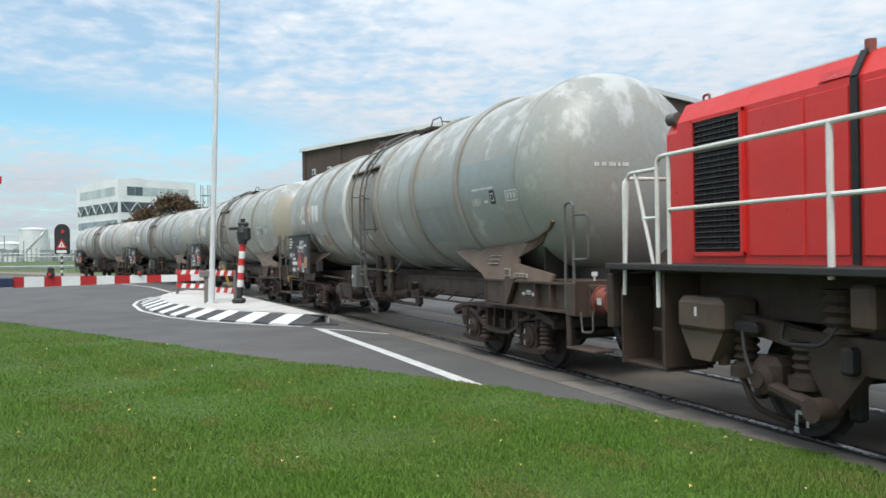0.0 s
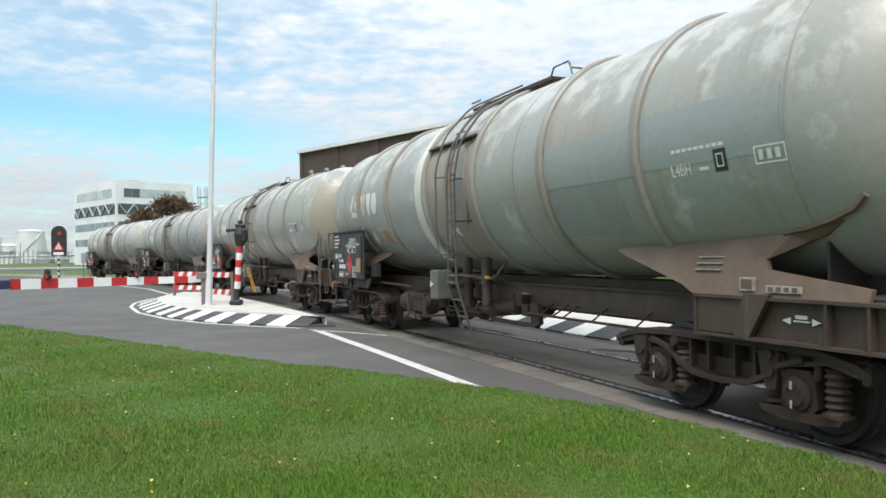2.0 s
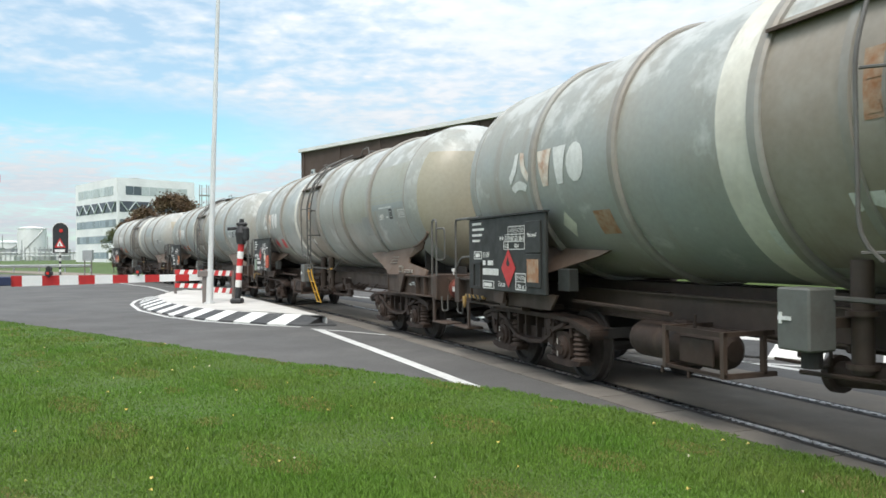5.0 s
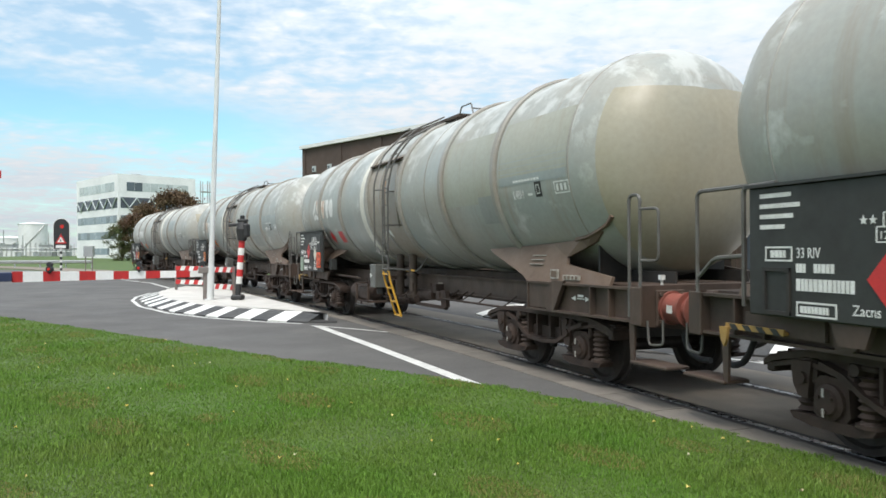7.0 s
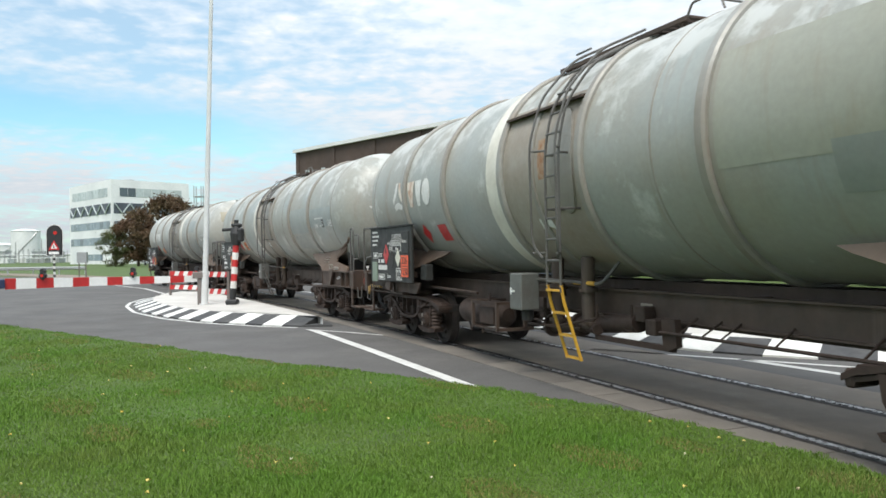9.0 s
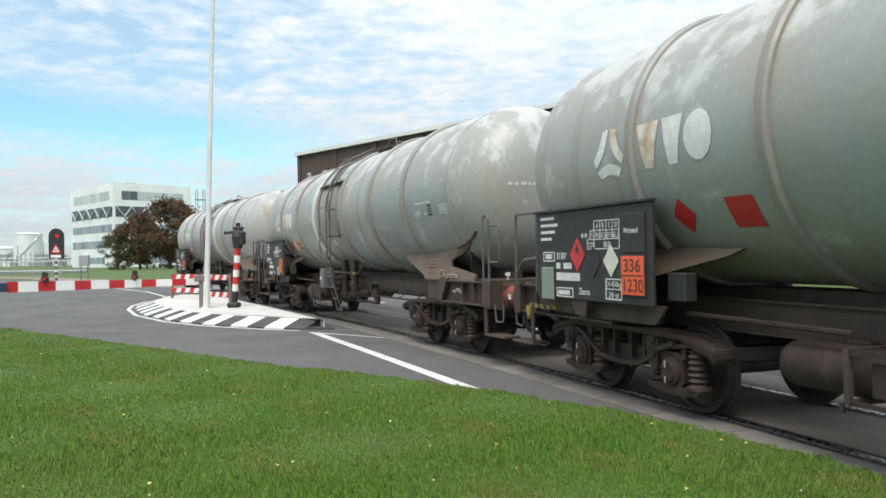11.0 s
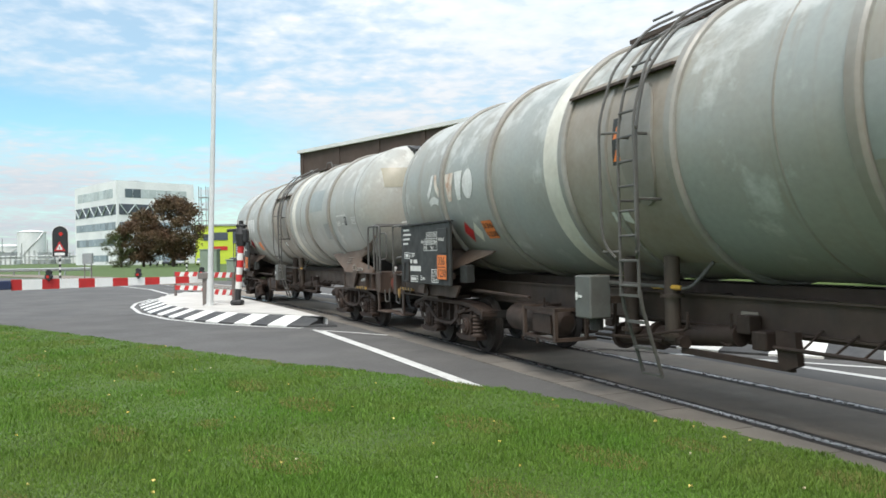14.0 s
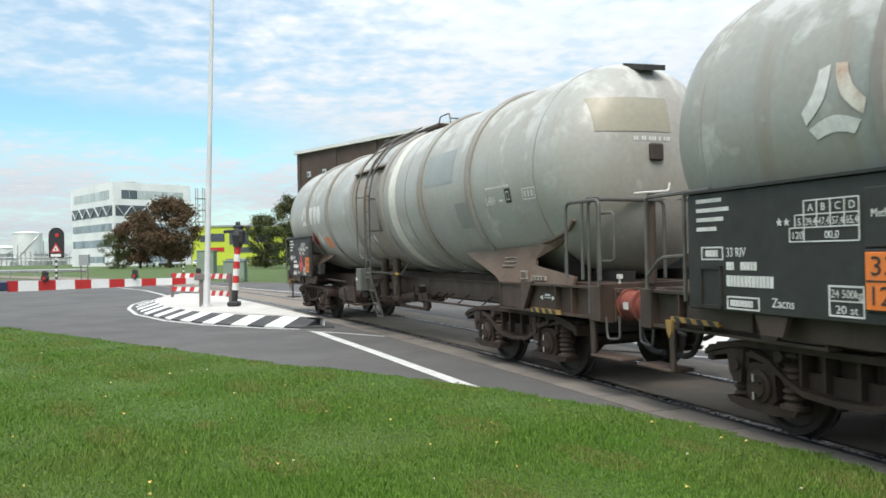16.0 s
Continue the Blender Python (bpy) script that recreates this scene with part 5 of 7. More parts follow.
    prism(bm, [(5.9, 1.3, 1.15), (4.6, 1.3, 1.15), (4.8, 1.3, 0.95), (5.8, 1.3, 0.95)], (0, 0.03, 0))
    box(bm, (6.9, 1.33, 1.06), (0.9, 0.03, 0.18))
    part("bracket", bm, FRAME, w)
    bm = bmesh.new()
    tube(bm, bend([(7.30, 1.40, 1.2), (7.30, 1.40, 2.24), (6.9, 1.40, 2.25)], 0.06), 0.022, 6)
    tube(bm, bend([(7.24, 1.40, 2.25), (7.95, 1.40, 2.25), (7.95, 1.40, 1.29)], 0.08), 0.02, 6)
    tube(bm, bend([(7.93, 1.4, 1.44), (7.70, 1.4, 1.62), (7.30, 1.4, 1.64)], 0.08), 0.02, 6)
    part("platform_rail", bm, RAIL_GREY, w, "dark grey tubular platform rail")
    bm = bmesh.new()
    box(bm, (7.19, 1.34, 1.0), (0.72, 0.10, 0.03), None, 0.01)
    box(bm, (7.19, 1.39, 1.01), (0.72, 0.02, 0.05))
    tagm = part("coupling_lever", bm, YELLOW_DULL, w, "yellow and black coupling lever")
    bm = bmesh.new()
    for k in range(4):
        prism(bm, [(6.86 + 0.17 * k, 1.402, 0.985), (6.94 + 0.17 * k, 1.402, 0.985), (6.99 + 0.17 * k, 1.402, 1.035), (6.91 + 0.17 * k, 1.402, 1.035)], (0, 0.004, 0))
    part("stripe", bm, BOARD, tagm)
    bm = bmesh.new()
    prism(bm, [(7.60, 1.40, 1.0), (7.49, 1.40, 1.0), (7.51, 1.40, 0.88), (7.54, 1.40, 0.82), (7.58, 1.40, 0.88)], (0, 0.03, 0))
    part("tag", bm, YELLOW_DULL, w)


def tank_wagon(i):
    label = ("grey-green four-axle tank wagon with blue-grey repaint panels", "grey tank wagon with khaki repainted leading end and yellow ladder",
             "weathered grey-green tank wagon with dark repaint panel", "last grey tank wagon with khaki patch and platform rails")[i]
    w = empty("tank_wagon", label, "railway wagon", "tank wagons of the train")
    bm = bmesh.new()
    st = [-7.95, -7.945, -7.93, -7.9, -7.84, -7.76, -7.66, -7.54, -7.4, -7.25, -7.1, -6.95]
    prof = [(u, dome(u) if u > -7.95 else 0.0) for u in st]
    prof += [(u, TR) for u in (-5, -3, -1, 1, 3, 5)] + [(-u, r) for u, r in prof[::-1]]
    lathe(bm, prof, "X", 64, (0, 0, TZ))
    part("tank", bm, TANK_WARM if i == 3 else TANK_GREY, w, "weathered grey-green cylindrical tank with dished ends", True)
    for u in (-5.0, -3.06, -1.02, 1.0, 3.11, 5.0):
        bm = bmesh.new()
        lathe(bm, [(u - 0.075, TR - 0.02), (u - 0.07, TR + 0.03), (u - 0.045, TR + 0.055), (u + 0.045, TR + 0.055), (u + 0.07, TR + 0.03), (u + 0.075, TR - 0.02)], "X", 64, (0, 0, TZ))
        part("ring", bm, RING, w, "", True)
    for u in (-6.95, -2.3, 6.95):
        bm = bmesh.new()
        lathe(bm, [(u - 0.02, TR - 0.01), (u - 0.008, TR + 0.007), (u + 0.008, TR + 0.007), (u + 0.02, TR - 0.01)], "X", 64, (0, 0, TZ))
        part("weld_seam", bm, RING, w, "", True)
    b0, b1 = (-1.78, -1.42) if i == 3 else (1.1, 1.48)
    bm = bmesh.new()
    lathe(bm, [(b0, TR + 0.002), (b0, TR + 0.006), (b1, TR + 0.006), (b1, TR + 0.002)], "X", 64, (0, 0, TZ))
    part("white_band", bm, BAND, w, "off-white painted band round the tank", True)
    bm = bmesh.new()
    lathe(bm, [(0.06, TR - 0.01), (0.07, TR + 0.025), (0.15, TR + 0.025), (0.16, TR - 0.01)], "X", 64, (0, 0, TZ))
    part("rib", bm, RING, w, "", True)
    # repainted panels
    bm = bmesh.new()
    if i in (0, 2):
        tank_patch(bm, -3.14, -4.91, 2.47 if i == 0 else 2.3, 2.98, 0.003, 10, 6)
        tank_patch(bm, -5.09, -6.9, 2.5 if i == 0 else 2.42, 3.05 if i == 0 else 2.9, 0.003, 10, 6)
    elif i == 1:
        tank_patch(bm, -5.15, -6.9, 2.6, 3.0, 0.003, 10, 6)
    else:
        tank_patch(bm, -3.2, -4.4, 2.85, 3.4, 0.003, 10, 6)
    part("repaint_panel", bm, TANK_BLUE, w, "blue-grey repainted panel", True)
    bm = bmesh.new()
    if i in (0, 2):
        tank_patch(bm, -3.15 if i == 0 else -3.36, -4.62 if i == 0 else -4.49, 1.88, 2.46 if i == 0 else 2.24, 0.004, 6, 5)
    else:
        tank_patch(bm, -4.4, -4.9, 2.1, 2.5, 0.004, 6, 5)
    part("repaint_panel", bm, TANK_TEAL if i == 0 else TANK_DARK, w, "dark green repainted panel", True)
    bm = bmesh.new()
    tank_patch(bm, -0.93, 0.06, 1.55, 3.6, 0.003, 14, 4)
    tank_patch(bm, 0.16, 0.93, 1.55, 3.6, 0.003, 14, 4)
    part("stained_panel", bm, TANK_DIRT, w, "brown stained paint beside the ladder", True)
    if i == 3:
        bm = bmesh.new()
        dish_patch(bm, 1.0, 0.0, 3.19, 3.64, 0.006, 12)
        part("repaint_panel", bm, TANK_YELLOW, w, "khaki repainted patch on the leading end", True)
    if i == 1:
        bm = bmesh.new()
        zt = 3.62
        rows = []
        for r in list(np.linspace(1.36, 0.001, 30)):
            u = -(6.95 + (1 - (r / TR) ** 2.4) ** (1 / 2.4)) - 0.012
            top = math.pi / 2 if r < zt - TZ else math.asin((zt - TZ) / r)
            row = [bm.verts.new((u, r * math.cos(a), TZ + r * math.sin(a))) for a in np.linspace(-math.pi / 2, top, 22)]
            row2 = [bm.verts.new((u, -r * math.cos(a), TZ + r * math.sin(a))) for a in np.linspace(-math.pi / 2, top, 22)]
            rows.append((row, row2))
        for p, q in zip(rows, rows[1:]):
            for side in (0, 1):
                for j in range(21):
                    bm.faces.new((p[side][j], q[side][j], q[side][j + 1], p[side][j + 1]))
        part("repaint_panel", bm, TANK_YELLOW, w, "khaki repainted leading end", True)
        bm = bmesh.new()
        tank_patch(bm, -5.15, -6.93, 2.72, 3.5, 0.0035, 10, 6)
        tank_patch(bm, -3.2, -4.95, 2.4, 3.45, 0.0035, 10, 6)
        part("repaint_panel", bm, TANK_OLIVE, w, "olive repainted panel", True)
    frames(w)
    fittings(w, i == 1, -0.66 if i == 1 else -0.53, 1)
    lettering(w, i)
    board(w, i)
    bogie(w, FRONT_PIVOT)
    bogie(w, REAR_PIVOT)
    if i == 3:
        bm = bmesh.new()
        tube(bm, bend([(-7.55, 1.35, 1.36), (-7.55, 1.35, 2.3), (-8.25, 1.35, 2.3), (-8.25, 1.35, 1.36)], 0.1), 0.022, 6)
        tube(bm, bend([(-7.9, 1.35, 1.36), (-7.9, 1.35, 2.34), (-7.9, -1.2, 2.34), (-7.9, -1.2, 1.36)], 0.1), 0.022, 6)
        tube(bm, bend([(-8.25, 1.35, 2.3), (-8.25, 0.4, 2.3), (-8.25, 0.4, 1.36)], 0.1), 0.022, 6)
        part("platform_rail", bm, RAIL_GREY, w, "dark grey tubular platform rail")
        bm = bmesh.new()
        rod(bm, (-8.2, 0.55, 1.30), (-8.2, 0.55, 2.38), 0.05, 10)
        part("brake_column", bm, FRAME, w, "brown handbrake column")
        bm = bmesh.new()
        tube(bm, bend([(-8.2, 0.80, 2.38), (-8.2, 0.55, 2.40), (-8.2, 0.28, 2.42), (-8.2, 0.26, 2.52)], 0.04), 0.014, 6)
        part("crank", bm, WHITE, w, "white handbrake crank")
        bm = bmesh.new()
        box(bm, (-7.05, 1.36, 0.93), (0.7, 0.02, 0.06))
        lv = part("coupling_lever", bm, YELLOW_DULL, w, "yellow and black coupling lever")
        bm = bmesh.new()
        for k in range(4):
            prism(bm, [(-7.32 + 0.16 * k, 1.372, 0.90), (-7.24 + 0.16 * k, 1.372, 0.90), (-7.20 + 0.16 * k, 1.372, 0.96), (-7.28 + 0.16 * k, 1.372, 0.96)], (0, 0.004, 0))
        part("stripe", bm, BOARD, lv)
        bm = bmesh.new()
        box(bm, (-7.93, 0.25, 2.93), (0.12, 0.2, 0.22), None, 0.02)
        part("lamp_box", bm, FRAME, w, "brown lamp box on the dished end")
        bm = bmesh.new()
        prism(bm, [(-7.30, -0.10, 4.15), (-7.74, -0.10, 4.03), (-7.74, 0.24, 4.01), (-7.30, 0.24, 4.13)], (0, 0, 0.07))
        box(bm, (-7.35, 0.0, 4.05), (0.1, 0.1, 0.2))
        part("hatch_plate", bm, DARK_STEEL, w, "black plate on top of the tank end")
    return w


WAGONS = [tank_wagon(i) for i in range(4)]

# ---- locomotive: stations run like the wagons', its trailing end towards +u ----


def locomotive():
    w = empty("locomotive", "red diesel locomotive with white handrails on brown running gear", "locomotive")
    END = 7.75
    bm = bmesh.new()
    box(bm, (-0.1, 0, 1.512), (15.6, 3.0, 0.066), None, 0.01)
    part("deck", bm, DARK_STEEL, w, "dark deck plate")
    bm = bmesh.new()
    for sgn in (1, -1):
        box(bm, (-0.1, sgn * 0.95, 1.25), (15.2, 0.04, 0.4))
    box(bm, (END - 0.05, 0, 1.12), (0.12, 2.9, 0.62), None, 0.02)
    for u in (4.3, 2.0, -0.4):
        box(bm, (u, 1.32, 1.25), (0.22, 0.2, 0.34), None, 0.03)
    part("frame", bm, LOCO_FRAME, w, "dusty brown main frame")
    bm = bmesh.new()
    box(bm, (-0.1, 0, 1.17), (13.6, 1.3, 0.5))
    part("centre_beam", bm, DARK_STEEL, w)
    # hood with a chamfered roof edge
    bm = bmesh.new()
    prof = [(0.92, 1.545), (0.92, 3.06), (0.80, 3.26), (-0.80, 3.26), (-0.92, 3.06), (-0.92, 1.545)]
    prism(bm, [(7.12, y, z) for y, z in prof], (-9.4, 0, 0))
    hood = part("hood", bm, LOCO_RED, w, "glossy red engine hood")
    bm = bmesh.new()
    prism(bm, [(7.12, y * 0.98, z - (0.1 if z > 2 else 0)) for y, z in prof], (0.22, 0, 0))
    part("hood_end", bm, LOCO_RED, hood)
    for u0, u1, z0, z1 in ((6.0, 5.32, 1.62, 3.0), (5.28, 4.84, 1.62, 3.0), (4.70, 4.15, 1.62, 3.0), (4.1, 3.3, 1.62, 3.0), (3.25, 2.4, 1.62, 3.0), (2.35, 1.5, 1.62, 3.0)):
        bm = bmesh.new()
        box(bm, ((u0 + u1) / 2, 0.925, (z0 + z1) / 2), (u0 - u1, 0.02, z1 - z0), None, 0.006)
        part("hood_door", bm, LOCO_RED, hood)
    for u in (4.77, 1.45):
        bm = bmesh.new()
        box(bm, (u, 0.932, 2.3), (0.07, 0.03, 1.5))
        prism(bm, [(u - 0.035, 0.932, 3.05), (u + 0.035, 0.932, 3.05), (u + 0.035, 0.81, 3.27), (u - 0.035, 0.81, 3.27)], (0, 0.015, 0.012))
        part("hose_seal", bm, LOUVRE, hood, "black rubber joint strip")
    bm = bmesh.new()
    box(bm, (6.45, 0.925, 2.33), (0.72, 0.03, 1.36))
    lou = part("louvre", bm, LOUVRE, hood, "black radiator louvre")
    bm = bmesh.new()
    for k in range(24):
        box(bm, (6.45, 0.945, 1.69 + k * 0.055), (0.68, 0.035, 0.012), Matrix.Rotation(0.6, 4, "X"))
    for k in range(9):
        box(bm, (6.16 + k * 0.075, 0.95, 2.33), (0.006, 0.008, 1.32))
    part("slat", bm, LOUVRE, lou)
    bm = bmesh.new()
    for u0, u1, z0, z1 in ((6.85, 6.06, 3.01, 3.05), (6.85, 6.06, 1.62, 1.66), (6.85, 6.81, 1.62, 3.05), (6.10, 6.06, 1.62, 3.05)):
        box(bm, ((u0 + u1) / 2, 0.94, (z0 + z1) / 2), (abs(u0 - u1), 0.04, z1 - z0))
    part("louvre_frame", bm, LOCO_RED, lou)
    bm = bmesh.new()
    rod(bm, (7.2, 0.85, 3.13), (7.32, 0.87, 3.13), 0.07, 16)
    lamp = part("tail_lamp", bm, RAIL_GREY, hood, "small round tail lamp")
    bm = bmesh.new()
    rod(bm, (7.32, 0.87, 3.13), (7.335, 0.873, 3.13), 0.055, 16)
    part("lens", bm, LENS_OFF, lamp)
    bm = bmesh.new()
    tube(bm, bend([(6.95, 0.7, 3.25), (6.95, 0.7, 3.34), (6.85, 0.7, 3.34), (6.85, 0.7, 3.25)], 0.03), 0.014, 6)
    rod(bm, (4.75, 0.78, 3.24), (4.75, 0.78, 3.36), 0.045, 12)
    rod(bm, (3.6, 0.74, 3.24), (3.6, 0.74, 3.38), 0.07, 12)
    part("roof_fitting", bm, BUFFER_RED, hood)
    bm = bmesh.new()
    prism(bm, [(5.15, 0.873, 3.16), (4.82, 0.873, 3.16), (4.82, 0.92, 3.08), (5.15, 0.92, 3.08)], (0, 0.006, 0.004))
    sg = part("notice", bm, SAFETY_RED, hood, "red notice with a white border")
    bm = bmesh.new()
    for k in range(3):
        prism(bm, [(5.13, 0.880 + 0.012 * k, 3.150 - 0.02 * k), (4.95, 0.880 + 0.012 * k, 3.150 - 0.02 * k), (4.95, 0.885 + 0.012 * k, 3.141 - 0.02 * k), (5.13, 0.885 + 0.012 * k, 3.141 - 0.02 * k)], (0, 0.005, 0.003))
    part("notice_bars", bm, WHITE, sg)
    # white handrails
    bm = bmesh.new()
    tube(bm, bend([(6.78, 1.42, 1.1), (6.78, 1.42, 2.64), (2.0, 1.42, 2.64)], 0.1), 0.024, 8)
    rod(bm, (6.58, 1.42, 2.09), (2.0, 1.42, 2.09), 0.02)
    rod(bm, (6.58, 1.42, 2.64), (6.58, 1.42, 1.54), 0.022)
    for u in (4.55, 2.5):
        rod(bm, (u, 1.42, 2.64), (u, 1.42, 1.45), 0.028)
    part("handrail", bm, RAIL_WHITE, w, "white painted tubular handrail", True)
    bm = bmesh.new()
    tube(bm, bend([(7.42, 1.42, 1.2), (7.33, 1.42, 2.52), (6.78, 1.42, 2.52)], 0.08), 0.022, 8)
    rod(bm, (7.18, 1.42, 2.52), (6.86, 1.42, 1.54), 0.02)
    rod(bm, (7.05, 1.42, 2.02), (6.78, 1.42, 2.02), 0.016)
    part("handrail", bm, RAIL_WHITE, w, "white painted boarding rail", True)
    bm = bmesh.new()
    tube(bm, bend([(7.6, 1.3, 1.5), (7.6, 1.3, 2.5), (7.6, -1.3, 2.5), (7.6, -1.3, 1.5)], 0.1), 0.022, 8)
    part("handrail", bm, RAIL_WHITE, w, "white end rail", True)
    # corner steps
    bm = bmesh.new()
    box(bm, (7.11, 0.82, 0.9), (0.78, 0.03, 0.9))
    box(bm, (7.11, 1.0, 0.93), (0.78, 0.02, 0.90))
    well = part("step_well", bm, LOCO_FRAME, w, "brown steel well of the boarding steps")
    for name, c, size, bev in (("side_plate", (7.5, 1.10, 0.86), (0.03, 0.62, 0.84), 0.004), ("side_plate", (6.72, 1.10, 0.965), (0.05, 0.62, 0.95), 0.004),
                               ("step", (7.11, 1.12, 0.46), (0.78, 0.5, 0.035), 0.008), ("step", (6.86, 1.12, 0.86), (0.24, 0.5, 0.035), 0.008)):
        bm = bmesh.new()
        box(bm, c, size, None, bev)
        part(name, bm, LOCO_FRAME, well)
    bm = bmesh.new()
    box(bm, (6.16, 1.2, 1.07), (0.66, 0.46, 0.34), None, 0.06)
    prism(bm, [(6.47, 0.98, 0.91), (5.85, 0.98, 0.91), (6.02, 0.98, 0.64), (6.30, 0.98, 0.64)], (0, 0.4, 0))
    sb = part("sand_box", bm, SAND_BOX, w, "brown sand box with hopper bottom")
    bm = bmesh.new()
    box(bm, (6.17, 1.433, 1.1), (0.03, 0.004, 0.09))
    part("mark", bm, WHITE, sb)
    bm = bmesh.new()
    tube(bm, bend([(5.88, 1.2, 0.66), (5.72, 1.15, 0.25), (5.45, 0.95, 0.14)], 0.12), 0.03, 8)
    part("sand_pipe", bm, LOCO_FRAME, w)
    # bogie
    for pv in (4.28, -4.45):
        for e in (-1.2, 1.2):
            ob = placed("wheelset", WHEELSET, w, pose(pv + e, 0, 0.5) @ Matrix.Diagonal((1.07, 1, 1.07, 1)), "dark steel driving wheelset")
            SPIN.append((ob, pv + e, 0.508, 0.5))
            bm = bmesh.new()
            for dx, dz, sx, sz in ((-0.06, -0.33, 0.03, 0.1), (0.06, -0.33, 0.03, 0.1), (0.0, -0.27, 0.13, 0.03), (0.06, -0.42, 0.05, 0.05)):
                box(bm, (dx, 0.83, dz), (sx, 0.006, sz))
            part("wheel_mark", bm, WHITE, ob, "white paint mark on the wheel")
            bm = bmesh.new()
            tube(bm, bend([(pv + e + 0.2, 1.3, 0.95), (pv + e + 0.1, 1.36, 0.75), (pv + e + 0.02, 1.36, 0.6)], 0.1), 0.018, 6)
            part("hose", bm, DARK_STEEL, w, "black hose")
            bm = bmesh.new()
            tube(bm, bend([(pv + e - 0.2, 1.2, 1.05), (pv + e - 0.3, 1.34, 0.9), (pv + e - 0.75, 1.34, 0.92), (pv + e - 0.8, 1.2, 1.1)], 0.1), 0.016, 6)
            part("hose", bm, DARK_STEEL, w, "black hose")
            bm = bmesh.new()
            box(bm, (pv + e - 0.9, 1.2, 0.82), (0.12, 0.18, 0.22), None, 0.03)
            part("hose_bracket", bm, DARK_STEEL, w)
            bm = bmesh.new()
            box(bm, (pv + e + 0.2, 1.24, 0.98), (0.3, 0.1, 0.12), None, 0.03)
            part("hose_bracket", bm, DARK_STEEL, w, "black steel bracket")
            bm = bmesh.new()
            box(bm, (pv + e, 1.12, 0.58), (0.34, 0.3, 0.34), None, 0.07)
            lathe(bm, [(1.2, 0.0), (1.2, 0.15), (1.28, 0.14), (1.31, 0.08), (1.33, 0.08), (1.33, 0.0)], "Y", 18, (pv + e, 0, 0.56))
            part("axle_box", bm, LOCO_FRAME, w, "brown axle box", True)
            for k in (-0.36, 0.36):
                bm = bmesh.new()
                lathe(bm, spring_profile(0.62, 0.92, 0.12, 4), "Z", 16, (pv + e + k, 1.12, 0))
                rod(bm, (pv + e + k, 1.12, 0.52), (pv + e + k, 1.12, 0.62), 0.15, 14)
                part("spring", bm, LOCO_FRAME, w, "brown coil spring", True)
            bm = bmesh.new()
            rod(bm, (pv + e + 0.55, 1.22, 0.6), (pv + e + 0.55, 1.22, 1.12), 0.055, 12)
            part("damper", bm, LOCO_FRAME, w, "", True)
            bm = bmesh.new()
            rod(bm, (pv + e - 0.1, 1.24, 0.5), (pv + e - 0.62, 1.24, 0.40), 0.06, 10)
            rod(bm, (pv + e - 0.62, 1.1, 0.40), (pv + e - 0.62, 1.34, 0.40), 0.10, 14)
            part("link", bm, LOCO_FRAME, w, "", True)
        bm = bmesh.new()
        pr = [(-1.95, 0.98), (-1.7, 1.10), (-1.2, 1.06), (-0.8, 1.0), (0.8, 1.0), (1.2, 1.06), (1.7, 1.10), (1.95, 0.98), (1.75, 0.86), (1.3, 0.90), (0.85, 0.84), (0.62, 0.5), (0.45, 0.42), (0.2, 0.72), (-0.2, 0.72), (-0.45, 0.42), (-0.62, 0.5), (-0.85, 0.84), (-1.3, 0.90), (-1.75, 0.86)]
        for y in (1.06, -1.18):
            prism(bm, [(pv + a, y, z) for a, z in pr], (0, 0.12, 0))
        box(bm, (pv, 0, 0.95), (0.8, 2.0, 0.2))
        for k in (-0.45, 0.45):
            lathe(bm, spring_profile(1.02, 1.36, 0.16, 4), "Z", 16, (pv + k, 1.12, 0))
        part("bogie_frame", bm, LOCO_FRAME, w, "brown dusty bogie frame")
        bm = bmesh.new()
        for e in (-1.2, 1.2):
            for k in (-0.56, 0.56):
                box(bm, (pv + e + k, 0.78, 0.45), (0.12, 0.14, 0.4), None, 0.03)
                rod(bm, (pv + e + k, 0.85, 0.62), (pv + e + k, 1.0, 0.95), 0.03)
        part("brake_gear", bm, DARK_STEEL, w)
    bm = bmesh.new()
    rod(bm, (-2.5, 0.9, 0.85), (2.0, 0.9, 0.85), 0.38, 18)
    part("fuel_tank", bm, LOCO_FRAME, w, "", True)
    bm = bmesh.new()
    box(bm, (-4.0, 0, 2.6), (3.0, 2.9, 2.1), None, 0.08)
    box(bm, (-6.6, 0, 2.3), (2.2, 1.84, 1.5), None, 0.1)
    part("cab", bm, LOCO_RED, w, "red driver's cab")
    for sgn in (1, -1):
        bm = bmesh.new()
        rod(bm, (END, sgn * 0.875, 1.05), (8.32, sgn * 0.875, 1.05), 0.13, 18)
        rod(bm, (8.44, sgn * 0.875, 1.05), (8.5, sgn * 0.875, 1.05), 0.22, 22)
        rod(bm, (8.3, sgn * 0.875, 1.05), (8.46, sgn * 0.875, 1.05), 0.09, 18)
        part("buffer", bm, DARK_STEEL, w, "black buffer", True)
    return w


LOCO = locomotive()

# ---- crossing furniture ----


